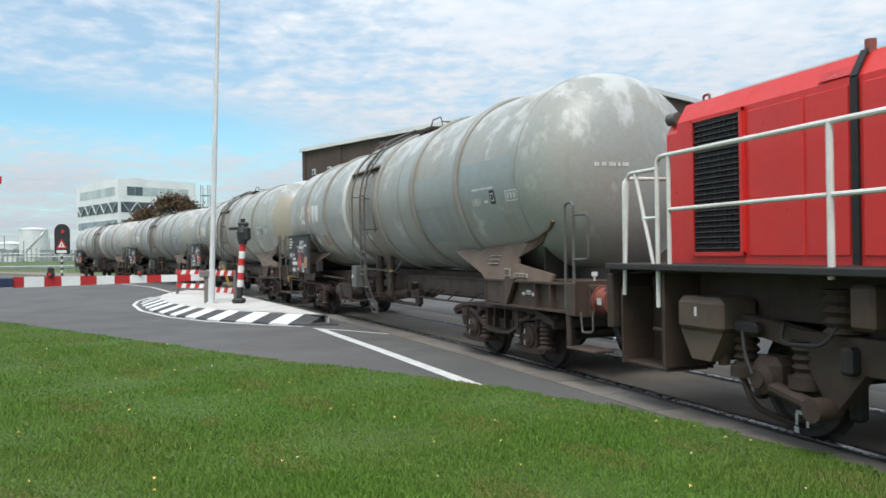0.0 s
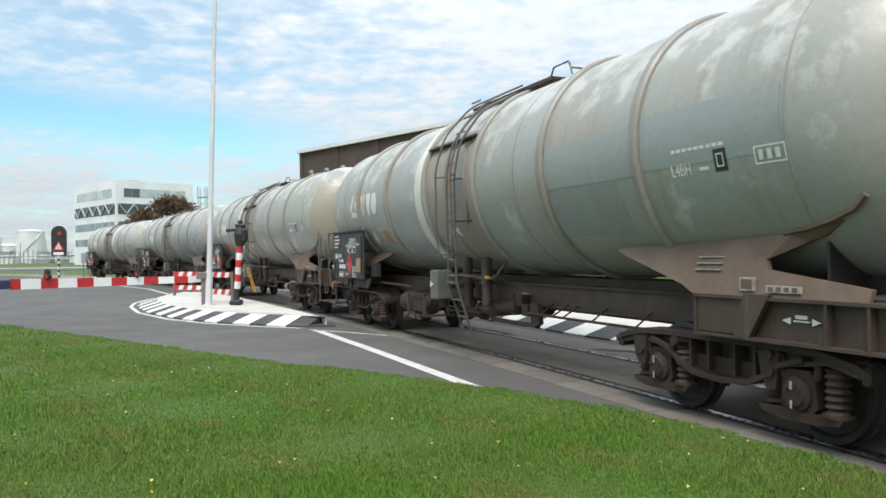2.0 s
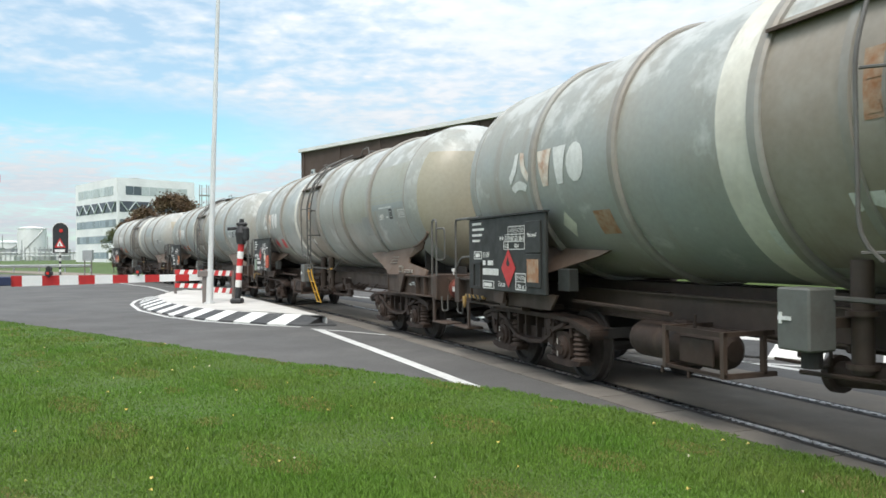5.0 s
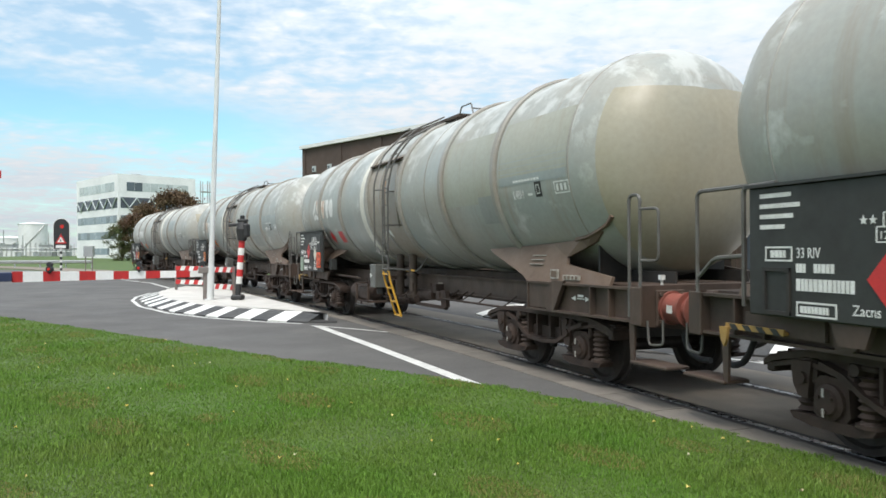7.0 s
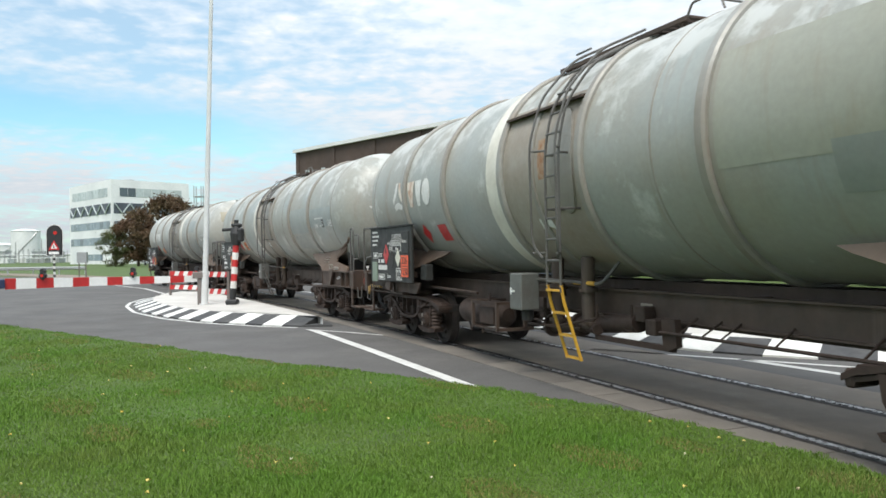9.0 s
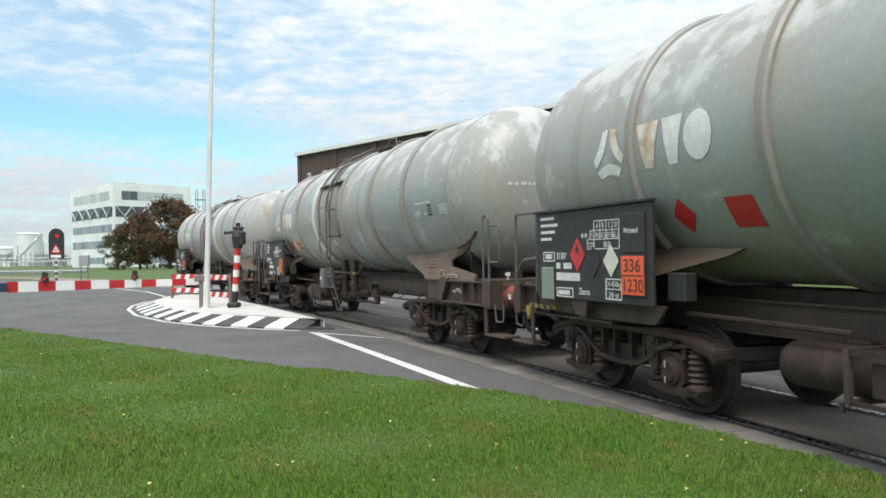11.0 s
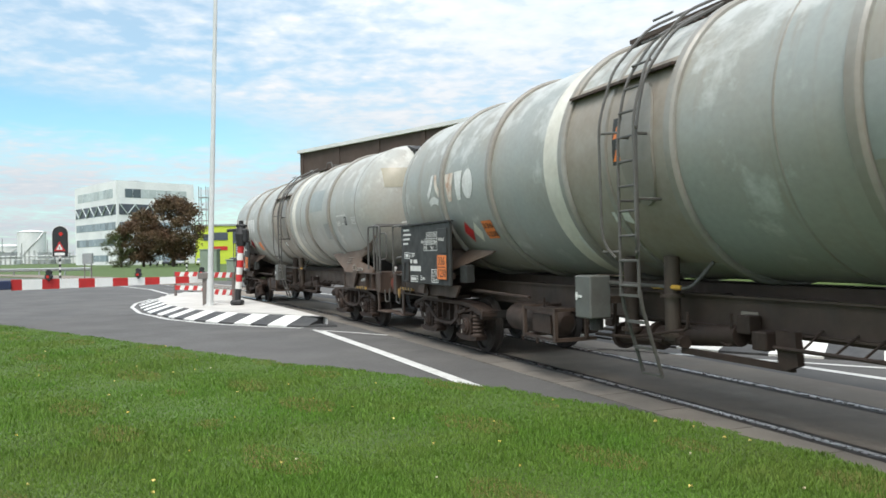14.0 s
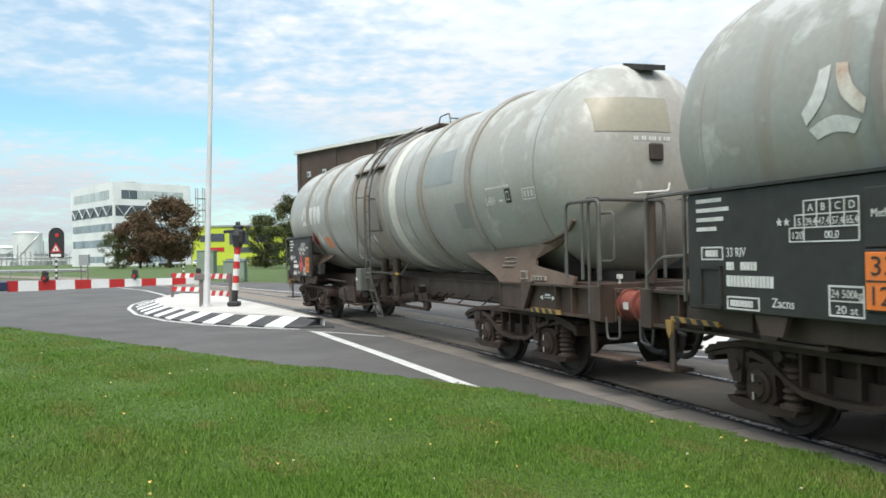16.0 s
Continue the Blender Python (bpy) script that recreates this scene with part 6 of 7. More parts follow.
def striped_bar(name, a, b, h, t, parent, n, first=0, slant=0.0, label=""):
    """A plank from a to b painted in red and white fields."""
    a, b = Vector(a), Vector(b)
    d = (b - a) / n
    side = Vector((-(b - a).y, (b - a).x, 0)).normalized() * t
    bm = bmesh.new()
    for i in range(n):
        p, q = a + d * i, a + d * (i + 1)
        s = d.normalized() * slant
        lo, hi = Vector((0, 0, -h / 2)), Vector((0, 0, h / 2))
        p1 = p + (s if i else Vector())
        q1 = q + (s if i < n - 1 else Vector())
        prism(bm, [p + lo, q + lo, q1 + hi, p1 + hi], side, (i + first) % 2)
    return part(name, bm, SAFETY_RED, parent, label, mats=(KERB_WHITE,))


A0, A1 = Vector((-11.45, 20.5, 1.05)), Vector((-7.5, 24.3, 1.0))
arm_thing = empty("barrier_arm", "lowered red and white level crossing barrier arm with small red lamps", "barrier")
_d = A1 - A0
_s = Vector((-_d.y, _d.x, 0)).normalized() * 0.05
cuts = [0.0]
for k in range(12):
    cuts.append(cuts[-1] + (0.55 if k == 0 else (1.06 if k % 2 else 0.94)))
for k in range(12):
    c0, c1 = cuts[k] / cuts[-1], cuts[k + 1] / cuts[-1]
    p, q = A0 + _d * c0, A0 + _d * c1
    h0, h1 = 0.145 - 0.05 * c0, 0.145 - 0.05 * c1
    bm = bmesh.new()
    prism(bm, [p + Vector((0, 0, -h0)), q + Vector((0, 0, -h1)), q + Vector((0, 0, h1)), p + Vector((0, 0, h0))], _s)
    part("arm_field", bm, ARM_WHITE if k % 2 else SAFETY_RED, arm_thing, "white field" if k % 2 else "red field")
for k in (0.17, 0.62, 0.985):
    p = A0.lerp(A1, k)
    bm = bmesh.new()
    rod(bm, p + Vector((0, 0, 0.08)), p + Vector((0, 0, 0.16)), 0.03)
    rod(bm, p + Vector((0.0, -0.07, 0.20)), p + Vector((0.0, 0.07, 0.20)), 0.085, 14)
    rod(bm, p + Vector((0.0, -0.05, 0.32)), p + Vector((0.0, 0.06, 0.32)), 0.07, 14)
    l = part("lamp", bm, SIGNAL_BLACK, arm_thing, "small black lamp with red lens")
    bm = bmesh.new()
    rod(bm, p + Vector((0.0, -0.071, 0.20)), p + Vector((0.0, -0.078, 0.20)), 0.042, 14)
    part("lens", bm, LAMP_RED, l)
bm = bmesh.new()
box(bm, A0 - _d.normalized() * 0.62 + Vector((0, 0, 0)), (1.2, 0.16, 0.24), Matrix.Rotation(math.atan2(_d.y, _d.x), 4, "Z"), 0.02)
part("counterweight", bm, BLUE_BOX, arm_thing, "dark blue counterweight arm")
bm = bmesh.new()
box(bm, A0 - _d.normalized() * 0.95 + Vector((0, 0, -0.55)), (0.5, 0.5, 1.0), Matrix.Rotation(math.atan2(_d.y, _d.x), 4, "Z"), 0.03)
part("drive_cabinet", bm, BLUE_BOX, arm_thing, "dark blue drive cabinet")

# crossing sign beside the drive, only its tips come into view
cb = empty("crossing_sign", "white crossbuck sign with red tips on a post", "road sign")
bm = bmesh.new()
rod(bm, (-11.0, 18.0, 0.0), (-11.0, 18.0, 3.7), 0.05, 12)
part("post", bm, GALV, cb)
for sgn in (1, -1):
    a, b = Vector((-11.12 - 0.78, 18.0 + 0.05 * sgn, 3.2 - sgn * 0.34)), Vector((-11.12 + 0.78, 18.0 + 0.05 * sgn, 3.2 + sgn * 0.34))
    striped_bar("plank", a, b, 0.17, 0.03, cb, 5, 0)

lp = empty("street_pole", "tall slim pale grey pole on the traffic island", "lamp post")
POLE_AT = Vector((-7.217, 23.89, 0.2))
TOP = POLE_AT + Vector((0.42, 0, 11.6))
bm = bmesh.new()
q = POLE_AT.lerp(TOP, 0.09)
rod(bm, POLE_AT, q, 0.105, 20)
rod(bm, q, TOP, 0.085, 20, 0.05)
rod(bm, POLE_AT, POLE_AT + Vector((0, 0, 0.04)), 0.16, 20)
part("shaft", bm, POLE, lp, smooth=True)
bm = bmesh.new()
box(bm, TOP + Vector((0.3, -0.5, 0.02)), (0.25, 1.2, 0.12), None, 0.04)
part("lamp_head", bm, GALV, lp)

sp = empty("signal_post", "short red and white banded post with a black signal head", "signal")
P = Vector((-6.34, 23.81, 0.2))
LEAN = Vector((0.075, 0, 1.0))
zs = [0.16, 0.5, 0.72, 0.94, 1.16, 1.38, 1.60, 1.82]
bm = bmesh.new()
rod(bm, P + LEAN * zs[0], P + LEAN * zs[-1], 0.09, 16)
post = part("post", bm, SIGNAL_BLACK, sp, "round signal post", True)
for k in range(1, len(zs) - 1):
    bm = bmesh.new()
    rod(bm, P + LEAN * zs[k], P + LEAN * zs[k + 1], 0.095, 16)
    part("band", bm, SAFETY_RED if k % 2 == 0 else KERB_WHITE, post, "red band" if k % 2 == 0 else "white band")
bm = bmesh.new()
box(bm, P + Vector((0, 0, 0.08)), (0.36, 0.36, 0.16), None, 0.04)
part("foot", bm, SIGNAL_BLACK, sp, "black rubber foot")
H = P + LEAN * 1.82
bm = bmesh.new()
rod(bm, H, H + Vector((0.02, 0, 0.36)), 0.13, 16, 0.2)
rod(bm, H + Vector((0.02, 0, 0.36)), H + Vector((0.03, 0, 0.58)), 0.2, 16, 0.12)
box(bm, H + Vector((0.16, -0.05, 0.32)), (0.18, 0.28, 0.42), None, 0.05)
box(bm, H + Vector((0.03, 0, 0.62)), (0.30, 0.24, 0.10), None, 0.03)
rod(bm, H + Vector((-0.1, 0, 0.50)), H + Vector((-0.42, 0.05, 0.48)), 0.05, 10)
rod(bm, H + Vector((0.02, 0, 0.66)), H + Vector((0.02, 0, 0.78)), 0.07, 10)
part("head", bm, SIGNAL_BLACK, sp, "black horn-shaped signal head")


def guard(a, b, z, h, label):
    g = empty("guard_fence", label, "barrier", "guard fences on the island")
    a, b = Vector((*a, z)), Vector((*b, z))
    for p in (a, b):
        bm = bmesh.new()
        box(bm, p + Vector((0, 0, h / 2)), (0.09, 0.09, h), None, 0.01)
        part("post", bm, POST_GREY, g)
    for zz in (h - 0.1, 0.34 * h):
        off = Vector((0, -0.05, zz))
        striped_bar("plank", a + off, b + off, 0.17, 0.03, g, 7, 0, 0.09)
    return g


guard((-10.45, 30.2), (-8.95, 29.2), 0.2, 0.95, "red and white striped guard fence with grey posts")
guard((-7.9, 25.9), (-6.75, 24.9), 0.2, 1.0, "nearer red and white striped guard fence by the pole")
bm = bmesh.new()
box(bm, (-7.35, 23.95, 0.7), (0.17, 0.17, 1.0), None, 0.015)
box(bm, (-7.35, 23.9, 1.12), (0.42, 0.2, 0.2), None, 0.02)
tagged(finish("arm_rest", bm, POST_GREY), "brown steel rest post for the barrier tip", "post")

# far warning light
wl_ = empty("warning_light", "black red warning light with triangle sign on banded pole", "traffic light")
Q = Vector((-30.2, 61.0, 0.0))
bm = bmesh.new()
for k in range(9):
    rod(bm, Q + Vector((0, 0, 0.22 * k)), Q + Vector((0, 0, 0.22 * (k + 1))), 0.08, 12, None, k % 2)
part("pole", bm, KERB_WHITE, wl_, mats=(SIGNAL_BLACK,))
bm = bmesh.new()
n = 14
pts = [(-0.58, 1.95), (0.58, 1.95), (0.58, 3.75)] + [(0.58 * math.cos(math.pi * i / n), 3.75 + 0.58 * math.sin(math.pi * i / n)) for i in range(1, n)] + [(-0.58, 3.75)]
prism(bm, [Q + Vector((x, 0, z)) for x, z in pts], (0.04, 0.08, 0))
bk = part("backboard", bm, SIGNAL_BLACK, wl_)
bm = bmesh.new()
prism(bm, [Q + Vector((x * 1.13, 0.09, 3.1 + (z - 3.1) * 1.05)) for x, z in pts], (0, 0.02, 0))
part("rim", bm, KERB_WHITE, wl_)
bm = bmesh.new()
rod(bm, Q + Vector((0.1, -0.03, 3.72)), Q + Vector((0.1, 0.02, 3.72)), 0.15, 16)
part("lens", bm, LAMP_RED, bk, "lit red lens")
bm = bmesh.new()
prism(bm, [Q + Vector((x, -0.02, z)) for x, z in ((-0.44, 2.38), (0.44, 2.38), (0, 3.14))], (0, 0.02, 0))
tri = part("triangle", bm, SAFETY_RED, wl_, "white triangle with red border")
bm = bmesh.new()
prism(bm, [Q + Vector((x, -0.03, z)) for x, z in ((-0.26, 2.48), (0.26, 2.48), (0, 2.94))], (0, 0.01, 0))
part("field", bm, KERB_WHITE, tri)
bm = bmesh.new()
box(bm, Q + Vector((0, -0.04, 2.62)), (0.07, 0.01, 0.2))
part("symbol", bm, SIGNAL_BLACK, tri)
bm = bmesh.new()
box(bm, Q + Vector((0, -0.03, 2.13)), (0.8, 0.03, 0.22))
part("sub_plate", bm, KERB_WHITE, wl_, "small white plate below the triangle")

bm = bmesh.new()
for k in range(7):
    rod(bm, (-24.5, 74.0, 0.2 * k), (-24.5, 74.0, 0.2 * (k + 1)), 0.07, 10, None, k % 2)
tagged(finish("marker_post", bm, KERB_WHITE, mats=(SIGNAL_BLACK,)), "slim black and white banded marker post", "post")

# utility cabinets on the far grass
for x, y, sx, sy, sz in ((-19.3, 64.2, 1.4, 1.0, 2.3), (-14.65, 55.5, 1.5, 0.9, 1.45)):
    c = empty("utility_cabinet", "grey-green utility cabinet on the grass", "cabinet", "utility cabinets")
    bm = bmesh.new()
    box(bm, (x, y, sz / 2 - 0.03), (sx, sy, sz), None, 0.03)
    body = part("body", bm, CAB_GREEN, c)
    bm = bmesh.new()
    for k in (-0.25, 0.25):
        box(bm, (x + k * sx, y - sy / 2 - 0.012, sz / 2), (sx * 0.46, 0.03, sz * 0.84), None, 0.01)
    part("door", bm, CAB_GREEN, c)
    bm = bmesh.new()
    box(bm, (x, y, sz + 0.0), (sx + 0.12, sy + 0.12, 0.08), None, 0.02)
    part("roof", bm, CAB_GREEN, c)

cbx = empty("control_box", "grey control box on two legs beside the road", "cabinet")
bm = bmesh.new()
box(bm, (-31.2, 68.0, 1.75), (0.85, 0.4, 0.95), None, 0.03)
part("body", bm, GALV, cbx)
for k in (-0.3, 0.3):
    bm = bmesh.new()
    rod(bm, (-31.2 + k, 68.0, -0.08), (-31.2 + k, 68.0, 1.3), 0.05, 8)
    part("leg", bm, POST_GREY, cbx)

# guard rail on the far left
gr = empty("guard_rail", "long galvanised steel road guard rail", "guard rail")
for a, b in (((-75, 90), (-38, 83.5)),):
    a, b = Vector((*a, 0)), Vector((*b, 0))
    n = 12
    for k in range(n + 1):
        p = a.lerp(b, k / n)
        bm = bmesh.new()
        box(bm, p + Vector((0, 0, 0.32)), (0.1, 0.14, 0.76))
        part("post", bm, GALV, gr)
    d = (b - a).normalized()
    s = Vector((d.y, -d.x, 0)) * 0.09
    bm = bmesh.new()
    prism(bm, [a + s + Vector((0, 0, z)) + s * o for z, o in ((0.45, 0), (0.52, 0.8), (0.58, 0.8), (0.62, 0.1), (0.66, 0.8), (0.72, 0.8), (0.8, 0), (0.72, 0.4), (0.62, -0.2), (0.52, 0.4))], b - a)
    part("beam", bm, GALV, gr)

# ---- trees ----


def tree(x, y, h, wdt, leaf, label, seed, clear=0.16, leaves=15000):
    rnd = np.random.RandomState(seed)
    t = empty("tree", label, "tree")
    t.location = (x, y, -0.05)
    bm = bmesh.new()
    rod(bm, (0, 0, 0), (0.1, 0, h * 0.42), h * 0.026, 10, h * 0.016)
    tips = []
    for k in range(11):
        a = k * 2.4 + rnd.uniform(-0.3, 0.3)
        z0 = h * rnd.uniform(0.14, 0.42)
        r = wdt * rnd.uniform(0.22, 0.44)
        z1 = h * rnd.uniform(0.35, 0.86)
        p, q = Vector((0.05, 0, z0)), Vector((r * math.cos(a), r * math.sin(a), z1))
        m = p.lerp(q, 0.5) + Vector((0, 0, h * 0.03))
        rod(bm, p, m, h * 0.011, 6, h * 0.008)
        rod(bm, m, q, h * 0.008, 6, h * 0.004)
        tips += [tuple(q), tuple(m)]
    part("trunk", bm, BARK, t, "brown trunk with limbs")
    n_cl = 90
    cl = []
    for k in range(n_cl):
        a, u = rnd.uniform(0, 2 * math.pi), rnd.uniform(0, 1) ** 0.5
        zz = rnd.uniform(clear, 1.0)
        prof = math.sin(math.pi * min(1, max(0, (zz - clear + 0.10) / (1.12 - clear)))) ** 0.6
        cl.append((u * prof * wdt / 2 * math.cos(a) * rnd.uniform(0.75, 1.1), u * prof * wdt / 2 * math.sin(a), zz * h * rnd.uniform(0.93, 1.0)))
    cl = np.array(cl)
    idx = rnd.randint(0, n_cl, leaves)
    size = wdt * 0.05
    c = cl[idx] + rnd.normal(0, 1, (leaves, 3)) * size * np.array([1, 1, 0.72])
    c[:, 2] = np.maximum(c[:, 2], h * clear * 0.6)
    s = rnd.uniform(0.5, 1.1, (leaves, 1)) * wdt * 0.020
    d1 = rnd.normal(0, 1, (leaves, 3))
    d1 /= np.linalg.norm(d1, axis=1)[:, None]
    d2 = np.cross(d1, rnd.normal(0, 1, (leaves, 3)))
    d2 /= np.linalg.norm(d2, axis=1)[:, None]
    v = np.stack([c - d1 * s, c + d2 * s * 0.6, c + d1 * s, c - d2 * s * 0.6], 1).reshape(-1, 3)
    f = np.arange(leaves * 4).reshape(-1, 4)
    me = bpy.data.meshes.new("crown")
    me.from_pydata(v.tolist(), [], f.tolist())
    me.materials.append(leaf)
    ob = new("crown", me)
    ob.parent = t
    ob["label"] = "loose crown of many small leaves"
    return t


tree(-58.0, 150, 11.0, 11, LEAF_DARK, "broad tree with bronze autumn foliage on grass", 3, 0.12)
tree(-51.2, 147, 13.4, 12.5, LEAF_DARK, "tall spreading tree with bronze-green foliage", 4, 0.15, 18000)
tree(-61.5, 148, 7.5, 7, LEAF_GREEN, "small round green tree beside a larger one", 5, 0.02, 8000)
tree(-27.0, 120, 8.5, 7.0, LEAF_GREEN, "dark green leafy tree beside the track", 6, 0.05)
tree(-22.5, 118, 11.2, 8.0, LEAF_GREEN, "tall dark green tree beside the brick building", 7, 0.05)
tree(-17, 112, 9.5, 7.0, LEAF_GREEN, "green tree partly behind the brick building", 8, 0.05)
tree(36, 60, 8.0, 7.0, LEAF_GREEN, "green roadside tree beyond the railway", 9, 0.08)
tree(33, 44, 9.0, 8.0, LEAF_GREEN, "leafy green tree by the parked cars", 10, 0.08)

# ---- buildings ----


def facade_frame(a, b):
    """Unit along the wall from a to b, and outward normal to the camera's side."""
    d = Vector((b[0] - a[0], b[1] - a[1], 0))
    L = d.length
    d.normalize()
    n = Vector((d.y, -d.x, 0))
    if n.y > 0:
        n = -n
    return d, n, L


def wall_box(bm, a, d, n, s0, s1, z0, z1, t0, t1):
    """A box on a wall from s0 to s1 along it and t0 to t1 outward."""
    o = Vector((a[0], a[1], 0))
    pts = [o + d * s + n * t0 + Vector((0, 0, z)) for s, z in ((s0, z0), (s1, z0), (s1, z1), (s0, z1))]
    prism(bm, pts, n * (t1 - t0))
    return bm


def office():
    e = empty("office_building", "white five-storey office block with ribbon windows and cantilevered top", "building")
    C, Lf, Rt = (-84.1, 200.0), (-105.7, 222.8), (-69.4, 216.5)
    Bk = (Lf[0] + Rt[0] - C[0], Lf[1] + Rt[1] - C[1])
    H = 21.9
    bm = bmesh.new()
    prism(bm, [(*p, -0.3) for p in (C, Rt, Bk, Lf)], (0, 0, H))
    part("wall", bm, OFFICE, e, "white cladding")
    bm = bmesh.new()
    prism(bm, [(*p, H - 0.3) for p in (C, Rt, Bk, Lf)], (0, 0, 0.35))
    roof = part("roof", bm, OFFICE, e)
    bm = bmesh.new()
    box(bm, (-86, 216, H + 0.6), (3, 3, 1.4))
    part("roof_unit", bm, GALV, roof)
    for a, b in ((Lf, C), (C, Rt)):
        d, n, L = facade_frame(a, b)
        left = a is Lf
        # dark recessed storey with diagonal braces
        bm = bmesh.new()
        wall_box(bm, a, d, n, 0.6, L - 0.6 if left else L - 0.2, 13.1, 15.9, 0.0, 0.05)
        rec = part("recessed_storey", bm, OFFICE_DARK, e, "dark glazed storey with diagonal braces")
        m = 10
        for k in range(m):
            s0, s1 = 0.8 + (L - 1.6) * k / m, 0.8 + (L - 1.6) * (k + 1) / m
            z0, z1 = (13.2, 15.8) if k % 2 else (15.8, 13.2)
            bm = bmesh.new()
            o = Vector((a[0], a[1], 0))
            rod(bm, o + d * s0 + n * 0.2 + Vector((0, 0, z0)), o + d * s1 + n * 0.2 + Vector((0, 0, z1)), 0.16, 6)
            part("brace", bm, GLASS_PALE, rec)
        rows = [(9.2, 11.2, 0.03, 0.97), (5.0, 7.0, 0.03, 0.97), (0.9, 2.6, 0.2, 0.8)]
        for z0, z1, f0, f1 in rows:
            m = 12
            for k in range(m):
                s0, s1 = L * (f0 + (f1 - f0) * k / m) + 0.04, L * (f0 + (f1 - f0) * (k + 1) / m) - 0.04
                bm = bmesh.new()
                wall_box(bm, a, d, n, s0, s1, z0, z1, 0.0, 0.04)
                part("window", bm, GLASS_ROW, e)
        # top storey
        m = 8
        for k in range(m):
            f0, f1 = (0.08, 0.92) if left else (0.10, 0.90)
            s0, s1 = L * (f0 + (f1 - f0) * k / m) + 0.05, L * (f0 + (f1 - f0) * (k + 1) / m) - 0.05
            bm = bmesh.new()
            wall_box(bm, a, d, n, s0, s1, 17.6, 19.9, 0.0, 0.05)
            part("window", bm, GLASS if (not left and k in (0, 1)) else GLASS_PALE, e)
    # stair tower behind
    bm = bmesh.new()
    for k in range(6):
        box(bm, (-67.4, 219, 3.3 * k + 2), (2.4, 2.4, 0.25))
    for dx in (-1, 1):
        for dy in (-1, 1):
            rod(bm, (-67.4 + dx, 219 + dy, -0.1), (-67.4 + dx, 219 + dy, 21.5), 0.12, 6)
    part("stair_tower", bm, GALV, e, "open steel stair tower")
    return e


office()


def brick_hall(A, B, deep, label):
    e = empty("brick_building", label, "building", "brown brick buildings")
    d, n, L = facade_frame(A, B)
    o = Vector((*A, 0))
    H = 11.82
    bm = bmesh.new()
    dn = Vector((0, 0, -0.2))
    prism(bm, [o + dn, o + d * L + dn, o + d * L - n * deep + dn, o - n * deep + dn], (0, 0, H + 0.2))
    wall = part("wall", bm, BRICKWORK, e, "dark brown brick wall")
    bm = bmesh.new()
    wall_box(bm, A, d, n, -0.25, L + 0.2, H - 0.02, H + 0.3, -deep - 0.2, 0.3)
    part("roof_edge", bm, COPING, e, "white roof edge")
    for k in range(int(L / 6) + 1):
        bm = bmesh.new()
        wall_box(bm, A, d, n, k * 6.0, k * 6.0 + 0.5, 0, H - 0.03, 0.0, 0.1)
        part("pier", bm, BRICKWORK, wall)
    for k in range(int((L - 2) / 2.6)):
        bm = bmesh.new()
        wall_box(bm, A, d, n, 1.75 + k * 2.6, 2.25 + k * 2.6, 9.4, 9.95, 0.0, 0.13)
        fr = part("window", bm, GLASS_PALE, e)
        bm = bmesh.new()
        wall_box(bm, A, d, n, 1.83 + k * 2.6, 2.1 + k * 2.6, 9.47, 9.8, 0.13, 0.15)
        part("pane", bm, GLASS, fr)
    for k in range(int(L / 9)):
        bm = bmesh.new()
        wall_box(bm, A, d, n, 1.5 + k * 9, 5.4 + k * 9, 0, 3.6, 0.0, 0.06)
        part("shutter", bm, OFFICE_DARK, e)
    return e


brick_hall((-13.9, 77.0), (12.5, 49.2), 24, "long dark brown brick hall with white roof edge")
brick_hall((19.5, 52.0), (27.0, 30.0), 18, "second brown brick hall beyond the railway")


def lime_building():
    e = empty("lime_building", "low lime-green industrial building with dark windows", "building")
    bm = bmesh.new()
    box(bm, (-46.5, 186, 4.4), (22, 12, 9.0))
    part("wall", bm, LIME, e)
    bm = bmesh.new()
    box(bm, (-46.5, 186, 9.0), (22.4, 12.4, 0.4))
    part("roof", bm, GALV, e)
    for k, (x, z, sx, sz) in enumerate(((-54.8, 6.2, 1.6, 1.5), (-51.5, 6.4, 3.2, 1.8), (-46.5, 6.2, 4.5, 3.0), (-41, 6.2, 3.2, 2.2), (-52, 3.6, 4.0, 0.9), (-45, 3.4, 5.5, 1.2), (-39, 3.2, 3, 2.2))):
        bm = bmesh.new()
        box(bm, (x, 179.95, z), (sx, 0.12, sz))
        part("window", bm, OFFICE_DARK if k != 4 else SAFETY_RED, e)
    return e


lime_building()


def storage_tank(x, y, r, h):
    e = empty("storage_tank", "white cylindrical storage tank with domed roof", "storage tank", "storage tanks of the plant")
    bm = bmesh.new()
    lathe(bm, [(-0.2, r), (h, r), (h + 0.15, r + 0.2), (h + 0.3, r + 0.2), (h + 0.35, r), (h + r * 0.16, r * 0.6), (h + r * 0.22, 0.0)], "Z", 36, (x, y, 0))
    part("shell", bm, STORE_WHITE, e, smooth=True)
    bm = bmesh.new()
    for k in range(9):
        a = k * 0.22 - 2.2
        rod(bm, (x + (r + 0.1) * math.cos(a), y + (r + 0.1) * math.sin(a), k * h / 9), (x + (r + 0.1) * math.cos(a + 0.22), y + (r + 0.1) * math.sin(a + 0.22), (k + 1) * h / 9), 0.25, 5)
    part("stair", bm, GALV, e)
    return e


